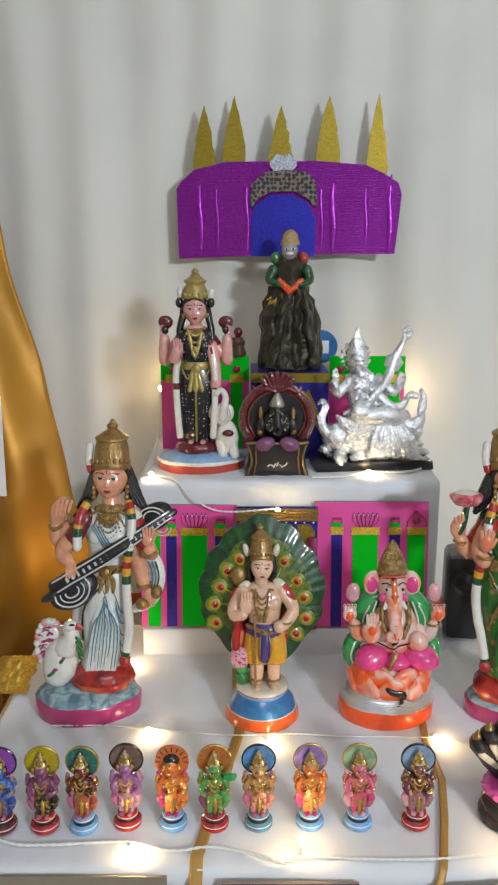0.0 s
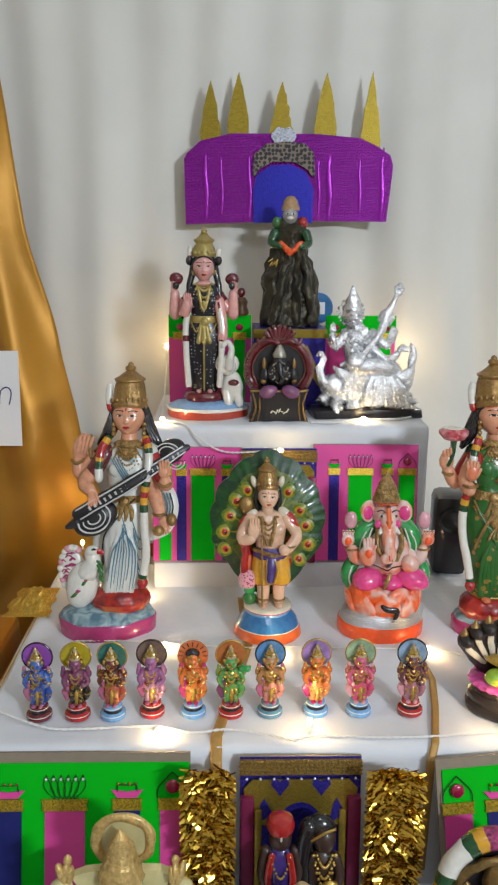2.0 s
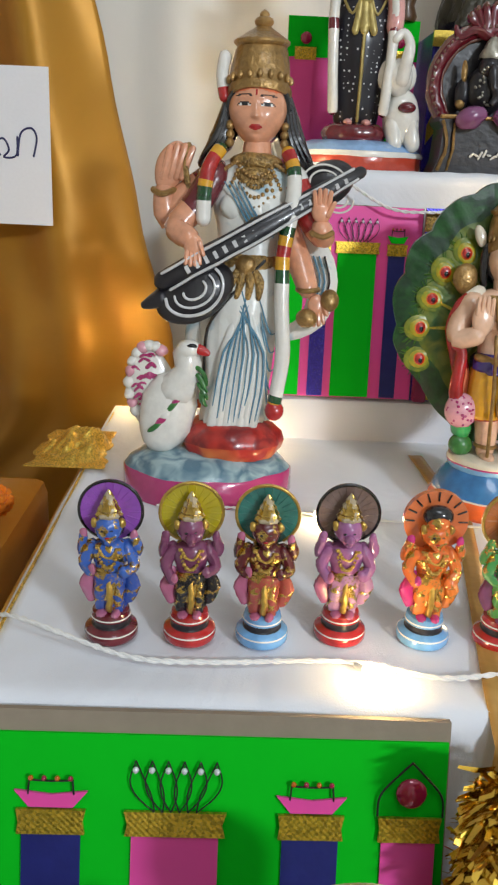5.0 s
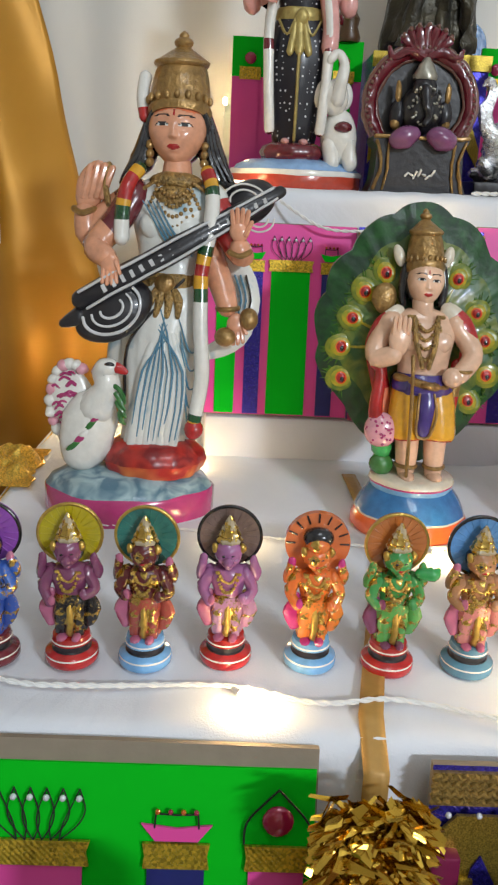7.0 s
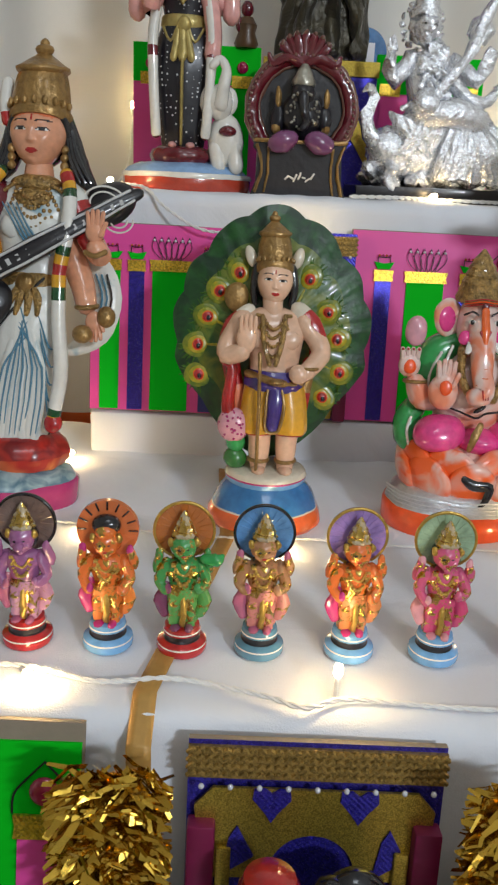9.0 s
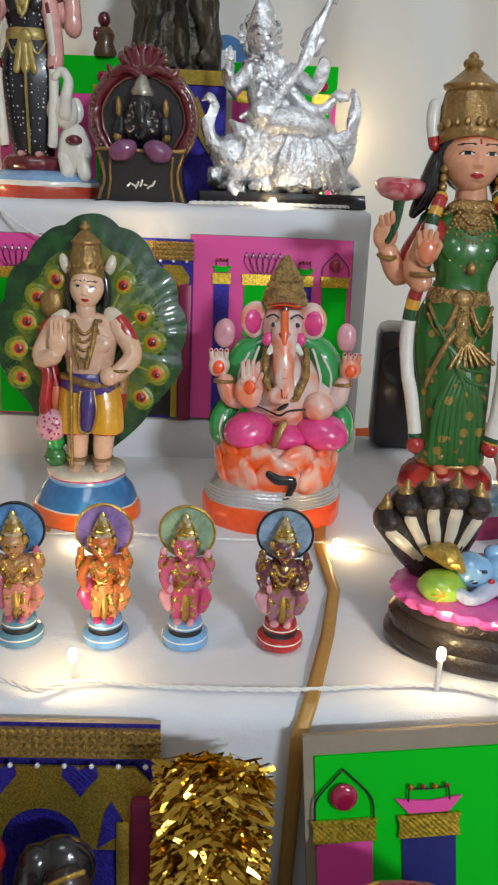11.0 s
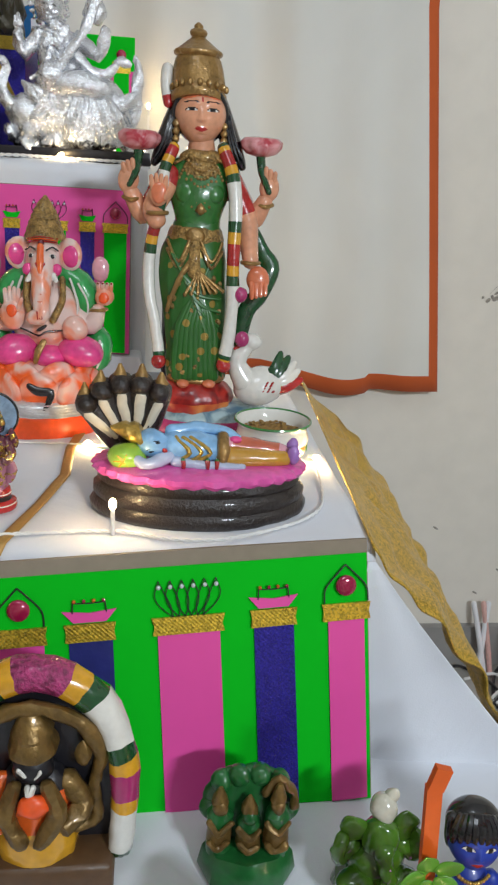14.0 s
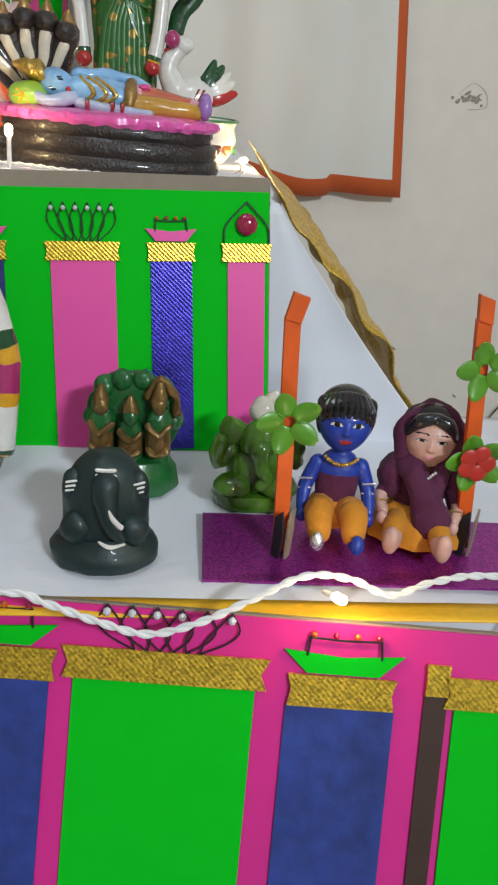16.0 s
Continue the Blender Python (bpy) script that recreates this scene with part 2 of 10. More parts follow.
        for i in range(n - 1):
            for k in range(seg):
                fs.append((i * seg + k, i * seg + (k + 1) % seg, (i + 1) * seg + (k + 1) % seg, (i + 1) * seg + k))
                ms.append(mat[min(int(i / (n - 1) * len(mat)), len(mat) - 1)] if isinstance(mat, (list, tuple)) else mat)
        fs.append(tuple(range(seg - 1, -1, -1)))
        fs.append(tuple((n - 1) * seg + k for k in range(seg)))
        ms += [ms[0], ms[-1]]
        self.add(vs, fs, ms)
        return self

    def slab(self, outline, y0, y1, mat, side=None):
        """An (x, z) outline pushed from y0 (front) to y1 (back)."""
        n = len(outline)
        vs = [(x, y0, z) for x, z in outline] + [(x, y1, z) for x, z in outline]
        fs = [tuple(range(n)), tuple(range(2 * n - 1, n - 1, -1))] + [(i, n + i, n + (i + 1) % n, (i + 1) % n) for i in range(n)]
        self.add(vs, fs, [mat, side or mat] + [side or mat] * n)
        return self

    def box(self, c, s, mat, rot=(0, 0, 0), bevel=0.0):
        bm = bmesh.new()
        bmesh.ops.create_cube(bm, size=1.0)
        for v in bm.verts:
            v.co = Vector((v.co.x * s[0], v.co.y * s[1], v.co.z * s[2]))
        if bevel:
            bmesh.ops.bevel(bm, geom=bm.edges[:], offset=bevel, segments=2, affect="EDGES", profile=0.5)
        e = Euler([radians(a) for a in rot]).to_matrix()
        bm.verts.index_update()
        vs = [tuple(e @ v.co + Vector(c)) for v in bm.verts]
        fs = [tuple(v.index for v in f.verts) for f in bm.faces]
        bm.free()
        self.add(vs, fs, mat)
        return self

    def ring(self, c, r, t, mat, seg=48):
        """A closed ring of thickness t."""
        vs, fs = [], []
        for k in range(seg):
            w = 2 * math.pi * k / seg
            for q in range(8):
                p = 2 * math.pi * q / 8
                vs.append((c[0] + (r + t * math.cos(p)) * math.cos(w), c[1] + (r + t * math.cos(p)) * math.sin(w), c[2] + t * math.sin(p)))
        for k in range(seg):
            for q in range(8):
                n = (k + 1) % seg
                fs.append((k * 8 + q, n * 8 + q, n * 8 + (q + 1) % 8, k * 8 + (q + 1) % 8))
        self.add(vs, fs, mat)
        return self

    def crumple(self, amount, size, start=0):
        """Hand-worked unevenness, from the piece's vertex start on."""
        for i in range(start, len(self.v)):
            p = Vector(self.v[i])
            self.v[i] = tuple(p + noise.noise_vector(p / (size * self.u)) * amount * self.u)
        return self

    def make(self, name, place=(0, 0, 0), turn=0, parent=None, smooth=True, tilt=0, label="", category="", group="", kind=""):
        me = bpy.data.meshes.new(name)
        me.from_pydata(self.v, [], self.f)
        for m in self.mats:
            me.materials.append(m)
        me.polygons.foreach_set("material_index", self.m)
        me.update()
        if smooth:
            me.shade_smooth()
            me.set_sharp_from_angle(angle=radians(42))
        ob = new(name, me)
        ob.matrix_basis = pose(*place, tilt, 0, turn)
        if parent:
            ob.parent = parent
        return tagged(ob, label, category, group, kind)


def empty(name, place=(0, 0, 0), turn=0, tilt=0, **tags):
    ob = new(name)
    ob.matrix_basis = pose(*place, tilt, 0, turn)
    return tagged(ob, **tags)


def sheet(name, fn, nu, nv, mat, thick=0.002, edge=None, **tags):
    """A cloth: fn(u, v) gives the place for u, v in 0..1; edge(u, v) may pick another material."""
    bm = bmesh.new()
    grid = [[bm.verts.new(fn(i / nu, k / nv)) for k in range(nv + 1)] for i in range(nu + 1)]
    for i in range(nu):
        for k in range(nv):
            f = bm.faces.new((grid[i][k], grid[i + 1][k], grid[i + 1][k + 1], grid[i][k + 1]))
            f.smooth = True
            if edge:
                f.material_index = edge((i + 0.5) / nu, (k + 0.5) / nv)
    me = bpy.data.meshes.new(name)
    bm.to_mesh(me)
    bm.free()
    for x in mat if isinstance(mat, (list, tuple)) else [mat]:
        me.materials.append(x)
    ob = new(name, me)
    if thick:
        s = ob.modifiers.new("thick", "SOLIDIFY")
        s.thickness = thick
    return tagged(ob, **tags)


def wob(x, y=0.0, z=0.0, s=1.0):
    return noise.noise(Vector((x * s, y * s, z * s)))


Z1, Z2, Z3 = 0.475, 0.655, 0.914   # cloth-covered tops of the three tiers

# ---- room ----
Shape().box((0.2, -0.15, -0.05), (4.6, 3.5, 0.1), FLOOR).make("floor", smooth=False, label="grey polished tile floor of the room", category="floor", kind="structure")
Shape().box((0.2, 1.46, 1.3), (4.6, 0.1, 2.6), WALL).make("wall_north", smooth=False, label="cream painted plaster wall with a scuff mark", category="wall", kind="structure")
Shape().box((0.2, -1.75, 1.3), (4.6, 0.1, 2.6), WALL).make("wall_south", smooth=False, label="cream painted plaster wall", category="wall", kind="structure")
Shape().box((-2.05, -0.145, 1.3), (0.1, 3.11, 2.6), WALL).make("wall_west", smooth=False, label="cream painted plaster wall", category="wall", kind="structure")
Shape().box((2.45, -0.145, 1.3), (0.1, 3.11, 2.6), WALL).make("wall_east", smooth=False, label="cream painted plaster wall", category="wall", kind="structure")
Shape().box((0.2, -0.15, 2.65), (4.6, 3.5, 0.1), CEIL).make("ceiling", smooth=False, label="white painted ceiling", category="ceiling", kind="structure")
Shape().box((0.2, 1.4025, 0.045), (4.4, 0.015, 0.09), SKIRT).make("baseboard", smooth=False, label="grey tile skirting along the wall", category="skirting", kind="structure")


def curtain_edge(z):
    return 0.785 - 0.14 * min(max(z - 0.57, 0), 0.6)


def curtain_at(u, v):
    z = 2.25 - v * (2.25 - 0.575) + (0.012 * math.sin(u * 40) + 0.006 * math.sin(u * 17)) * v * (u < 0.93)
    x = -1.0 + u * (curtain_edge(z) + 1.0)
    q = x + 0.03 * wob(x, z, 0, 2.0)
    fold = 0.010 * math.sin(q * 31 + 0.4) * (0.6 + 0.5 * math.sin(q * 5)) + 0.006 * math.sin(q * 57 + 1.3) + 0.014 * wob(q, 0.25 * z, 0, 8.0)
    return (x, 1.384 + fold * (0.75 + 0.25 * v) * min(1, (1 - u) * 14 + 0.15), z)


sheet("curtain", curtain_at, 220, 60, [CURTAIN, ORANGE_TRIM], 0.0015, lambda u, v: 1 if v > 0.982 or u > 0.990 else 0,
      label="off-white cotton curtain with an orange border hung along the wall", category="curtain")


def drape_edge(z):
    for (z0, x0), (z1, x1) in zip(DRAPE, DRAPE[1:]):
        if z <= z0 and z >= z1:
            t = (z0 - z) / (z0 - z1)
            t = t * t * (3 - 2 * t) * 0.4 + t * 0.6
            return x0 + (x1 - x0) * t
    return DRAPE[-1][1]


DRAPE = [(2.3, -0.50), (1.6, -0.455), (1.226, -0.405), (1.015, -0.358), (0.85, -0.318), (0.70, -0.275), (0.60, -0.27), (0.47, -0.36), (0.0, -0.42)]


def drape_at(u, v):
    z = 2.3 - v * 2.28
    x = -1.15 + u * (drape_edge(z) + 1.15)
    d = drape_edge(z) - x
    fold = 0.026 * math.sin(d * 27 + 2.6 * z + 2.0 * wob(d, z, 0.1, 3.0)) + 0.024 * wob(d * 2.0, z * 0.8, 0.3, 5.0) + 0.006 * math.sin(d * 70 + 5 * z)
    return (x, 1.352 - 0.03 * v - 0.05 * math.exp(-((z - 0.7) / 0.25) ** 2) + fold, z)


sheet("gold_drape", drape_at, 120, 90, SATIN, 0.002, label="gold satin cloth draped in folds beside the tiers", category="drape")

# ---- tiers ----


def rounded_top(name, x0, x1, y0, y1, top, drop, label, amp=0.0025):
    """White cloth over a table or box: flat top, rounded front edge, front and side falls."""
    def at(u, v):
        x = x0 + (x1 - x0) * u
        run, r = y1 - y0, 0.012
        s = v * (run + drop)
        if s < run:
            y, z = y1 - s, top
        else:
            y, z = y0, top - (s - run)
        if abs(s - run) < r:
            k = (s - run + r) / (2 * r)
            y, z = y0 + r * (1 - math.sin(k * math.pi / 2)), top - r * (1 - math.cos(k * math.pi / 2))
        w = amp * (wob(x, y * 1.5, z, 9.0) + 0.6 * wob(x * 3, y, z * 0.6, 14.0))
        return (x, y - (w * 1.6 if s > run else 0), z + (w if s < run else 0))
    return sheet(name, at, 90, 90, WHITE_CLOTH, 0.0015, label=label, category="cloth", kind="structure")


rounded_top("tier_cloth_low", -0.85, 0.70, 0.372, 0.66, Z1, 0.475, "white cotton cloth over the lowest tier", 0.0035)
rounded_top("tier_cloth_middle", -0.325, 0.462, 0.628, 1.14, Z2, 0.19, "white cotton cloth over the middle tier")
rounded_top("tier_cloth_top", -0.163, 0.282, 1.086, 1.345, Z3, 0.262, "white cotton cloth over the top box")
Shape().box((0.0595, 1.218, 0.782), (0.435, 0.25, 0.252), WHITE_CLOTH, bevel=0.012).make("top_box", label="cloth-covered box that carries the top tier", category="box", kind="structure")
Shape().box((0.0595, 1.066, 0.6755), (0.437, 0.042, 0.047), WHITE_CLOTH, bevel=0.006).make("top_ledge", label="cloth-covered ledge at the foot of the top box", category="ledge", kind="structure")
Shape().box((0.0685, 0.89, 0.325), (0.775, 0.50, 0.648), WHITE_CLOTH).make("middle_table", label="cloth-covered table of the middle tier", category="table", kind="structure")
Shape().box((-0.075, 0.52, 0.2325), (1.53, 0.27, 0.465), WHITE_CLOTH).make("low_table", label="cloth-covered table of the lowest tier", category="table", kind="structure")


def side_at(u, v):
    y = 0.622 + u * 0.50
    t = v
    x0 = 0.458 + 0.03 * u
    x = x0 + 0.36 * t * (0.475 + 0.01 * u) + 0.020 * math.sin(math.pi * t) ** 2
    z = Z2 + 0.004 - t * 0.238
    w = 0.010 * wob(y * 3, t * 1.5, 0.2, 6.0) * min(1, 6 * t)
    return (x + w, y, z + w)


sheet("side_tissue", side_at, 40, 60, TISSUE, 0.0015, label="gold sequinned tissue falling over the side of the tiers", category="tissue")


def side_front_at(u, v):
    z = Z2 - 0.002 - v * 0.65
    x = 0.452 + u * (0.006 + v * 0.475 + 0.25 * v * v)
    f = 0.007 * math.sin(u * 9 + v * 5) * v + 0.010 * wob(x * 2, z * 2.2, 0.7, 5.0) * min(1, v * 4)
    return (x, 0.615 - 0.16 * max(0, v - 0.16) * u * u + f, z)


sheet("side_cloth", side_front_at, 60, 80, WHITE_CLOTH, 0.0015, label="white cotton cloth hanging in a slanting fall beside the tiers", category="cloth")

# ---- decorated boards ----


def stroke(pts, r, mat, name, parent, seg=6):
    return Shape().tube(pts, r, mat, seg=seg, steps=5).make(name, parent=parent)


def column(panel, x, w, top, bottom, shaft_mat, kind, y=-0.0030, accent=PINK, big=1.0, cap_w=1.15):
    """One paper column of a board: shaft, gold tape capital and the drawn ornament above it."""
    ch = 0.0125 * big
    j = random.uniform(-0.0008, 0.0008)
    panel = Shape().slab([(x - w / 2 + j, bottom), (x + w / 2 - j, bottom), (x + w / 2, top), (x - w / 2, top)], y, y + 0.0012, shaft_mat).make("paper_shaft", parent=panel, smooth=False)
    cw = w * cap_w
    Shape().slab([(x - cw / 2, top), (x - cw / 2 * 0.96, top - 0.0002), (x + cw / 2, top), (x + cw / 2 * 0.94, top + ch * 0.5), (x + cw / 2 * 1.02, top + ch), (x - cw / 2 * 1.02, top + ch), (x - cw / 2 * 0.95, top + ch * 0.5)],
                 y - 0.0014, y + 0.0005, GOLD_TAPE).make("gold_capital", parent=panel, smooth=False)
    z = top + ch
    s = big
    if kind == "lotus":
        n = 6
        for i in range(n):
            o = (i - (n - 1) / 2) / ((n - 1) / 2)
            lw = w if s <= 1.0 else 0.74 * w
            g, hs = lw * 0.085, s if s <= 1.0 else 0.66 * s
            pts = [(x + o * lw * 0.24, y - 0.0008, z), (x + o * lw * 0.36 + g, y - 0.0008, z + 0.008 * hs), (x + o * lw * 0.44 + g, y - 0.0008, z + 0.016 * hs), (x + o * lw * 0.46, y - 0.0008, z + 0.026 * hs)]
            stroke([(x + o * lw * 0.24, y - 0.0010, z), (x + o * lw * 0.36 - g, y - 0.0010, z + 0.008 * hs), (x + o * lw * 0.44 - g, y - 0.0010, z + 0.016 * hs), (x + o * lw * 0.46, y - 0.0010, z + 0.026 * hs)], 0.0004 * s, INK, "petal_line", panel)
            stroke(pts, 0.0004 * s, INK, "petal_line", panel)
            Shape().ell((pts[3][0], y - 0.0022, pts[3][2] - 0.004 * hs), 0.0017 * s, PEARL, seg=8, ring=6).make("bead", parent=panel)
    elif kind == "bowl":
        b = w * (0.62 if s <= 1.0 else 0.55)
        Shape().slab([(x - b * 0.6, z + 0.001), (x + b * 0.6, z + 0.001), (x + b, z + 0.0095 * s), (x, z + 0.0075 * s), (x - b, z + 0.0095 * s)], y - 0.0008, y + 0.0006, accent).make("paper_bowl", parent=panel, smooth=False)
        for o in (-1, 1):
            stroke([(x + o * b * 0.62, y - 0.0008, z + 0.008 * s), (x + o * b * 0.6, y - 0.0008, z + 0.013 * s), (x + o * b * 0.58, y - 0.0008, z + 0.0155 * s)], 0.0005 * s, INK, "bowl_line", panel)
        stroke([(x - b * 0.6, y - 0.0008, z + 0.015 * s), (x, y - 0.0008, z + 0.0145 * s), (x + b * 0.6, y - 0.0008, z + 0.015 * s)], 0.0005 * s, INK, "bowl_line", panel)
        for i in range(4):
            Shape().ell((x + (i - 1.5) * b * 0.36, y - 0.0018, z + 0.0165 * s), 0.0014 * s, STONE_RED if i % 2 else paint("amber_bead", (0.6, 0.12, 0.01), 0.15, 0.2, coat=1.0), seg=8, ring=6).make("bead", parent=panel)
    elif kind == "pendant":
        Shape().ell((x, y - 0.0015, z + 0.0132 * s), (0.0078 * s, 0.0030, 0.0078 * s), STONE_RED, seg=14, ring=8).make("gem", parent=panel)
        for o in (-1, 1):
            stroke([(x, y - 0.0008, z + 0.0285 * s), (x + o * 0.0050 * s, y - 0.0008, z + 0.0235 * s), (x + o * 0.0150 * s, y - 0.0008, z + 0.012 * s), (x + o * 0.0162 * s, y - 0.0008, z + 0.001)], 0.0006 * s, INK, "pendant_line", panel)


def board(name, x0, x1, z0, z1, y, tilt, paper, margin, cols, label, accent=PINK, big=1.0, top_margin=0.011, turn=0, roll=0.0):
    """roll: degrees by which the board is turned in its own plane, its foot cut level."""
    p = empty(name, ((x0 + x1) / 2, y, z0), turn, tilt, label=label, category="board", group="decorated boards")
    p.matrix_basis = pose((x0 + x1) / 2, y, z0 - roll * 0.00873 * (x1 - x0), tilt, -roll, turn)
    w, h = x1 - x0, z1 - z0
    cut = w * math.tan(radians(roll))
    Shape().slab([(-w / 2, cut), (w / 2, 0), (w / 2, h - 0.001), (w * 0.1, h), (-w / 2, h)], 0, 0.004, BOARD).make("cardboard_back", parent=p, smooth=False)
    Shape().slab([(-w / 2 + margin, cut + 0.001), (w / 2 - 0.001, 0.001), (w / 2 - 0.001, h - top_margin), (-w / 2 + margin, h - top_margin)], -0.0016, 0.001, paper).make("paper_sheet", parent=p, smooth=False)
    for x, cw, top, shaft, kind, *cap in cols:
        column(p, x - w / 2, cw, top, 0.002 + cut * (1 - x / w), shaft, kind, accent=accent, big=big, cap_w=cap[0] if cap else 1.15)
    return p


G_LABEL = "green paper board with pink and navy columns, leaning"
board("green_board", 0.196, 0.464, Z1 + 0.001, 0.676, 0.565, -14, GREEN, 0.006,
      [(0.021, 0.031, 0.141, PINK, "pendant"), (0.068, 0.030, 0.141, NAVY, "bowl"), (0.136, 0.044, 0.141, PINK, "lotus"), (0.197, 0.029, 0.141, FOIL_BLUE, "bowl"), (0.2505, 0.027, 0.141, PINK, "pendant", 1.32)], G_LABEL, turn=3, roll=3.0)
board("green_board", -0.336, -0.080, Z1 + 0.001, 0.661, 0.579, -14, GREEN, 0.001,
      [(0.016, 0.030, 0.1235, PINK, "pendant"), (0.060, 0.029, 0.1235, NAVY, "bowl"), (0.121, 0.043, 0.1235, PINK, "lotus"), (0.188, 0.028, 0.1235, NAVY, "bowl"), (0.237, 0.027, 0.1235, PINK, "pendant")], G_LABEL)
WALNUT_PAPER = paint("dark_brown_paper", (0.045, 0.02, 0.014), 0.6, 0, 0.15, 80)
BRUSHED = paint("brushed_blue_paint", (0.02, 0.045, 0.24), 0.5, 0, 0.3, 90, 0.3, blotch=25)
P_LABEL = "pink paper board with green and blue paper columns"
board("pink_board", -0.160, -0.018, 0.700, 0.885, 1.049, -8, PINK, 0.001,
      [(0.020, 0.020, 0.139, GREEN, "bowl"), (0.046, 0.015, 0.139, FOIL_BLUE, "bowl", 1.2), (0.080, 0.037, 0.140, GREEN, "lotus"), (0.118, 0.016, 0.139, NAVY, "bowl", 1.2)], P_LABEL, GREEN, 0.85, 0.001)
board("pink_board", 0.096, 0.264, 0.700, 0.890, 1.049, -8, PINK, 0.001,
      [(0.033, 0.016, 0.141, FOIL_BLUE, "bowl", 1.2), (0.075, 0.037, 0.141, GREEN, "lotus"), (0.118, 0.016, 0.141, FOIL_BLUE, "bowl", 1.2), (0.150, 0.026, 0.141, GREEN, "pendant")], P_LABEL, GREEN, 0.85, 0.001)
big = board("magenta_board", 0.215, 0.72, 0.136, 0.510, 0.226, -21, MAGENTA, 0.001,
            [(0.070, 0.060, 0.333, BRUSHED, "bowl", 1.1), (0.158, 0.092, 0.336, GREEN, "lotus", 1.12), (0.248, 0.056, 0.330, BRUSHED, "bowl", 0.98), (0.357, 0.10, 0.334, GREEN, "pendant", 1.12), (0.297, 0.012, 0.340, WALNUT_PAPER, "", 1.0)],
            "magenta paper board with wide green and blue columns", GREEN, 1.3, 0.001, -6)
# boards behind the top tier's statues
B_LABEL = "small pink and green paper board behind the top tier's statues"
for x0, x1 in ((-0.147, 0.0), (0.134, 0.260)):
    p = empty("back_board", ((x0 + x1) / 2, 1.275, Z3 + 0.002), label=B_LABEL, category="board", group="decorated boards")
    w = x1 - x0
    Shape().slab([(-w / 2, 0), (w / 2, 0), (w / 2, 0.158), (-w / 2, 0.158)], 0, 0.004, PINK, BOARD).make("paper_sheet", parent=p, smooth=False)
    Shape().slab([(-w / 2, 0.118), (w / 2, 0.118), (w / 2, 0.159), (-w / 2, 0.159)], -0.001, 0.0, GREEN).make("paper_band", parent=p, smooth=False)
    for o in (-0.36, 0.36):
        Shape().slab([(o * w - 0.012, 0.115), (o * w + 0.012, 0.115), (o * w + 0.012, 0.128), (o * w - 0.012, 0.128)], -0.003, -0.0012, GOLD_TAPE).make("gold_capital", parent=p, smooth=False)
        Shape().slab([(o * w - 0.010, 0.0), (o * w + 0.010, 0.0), (o * w + 0.010, 0.115), (o * w - 0.010, 0.115)], -0.002, -0.0008, PINK if o < 0 else GREEN).make("paper_shaft", parent=p, smooth=False)
        Shape().ell((o * w, -0.003, 0.137), (0.0065, 0.003, 0.0065), STONE_RED, seg=12, ring=8).make("gem", parent=p)


BRAID = paint("gold_braid_thread", (0.34, 0.22, 0.06), 0.5, 0.55, 0.4, 500, 1.0, fleck=700)


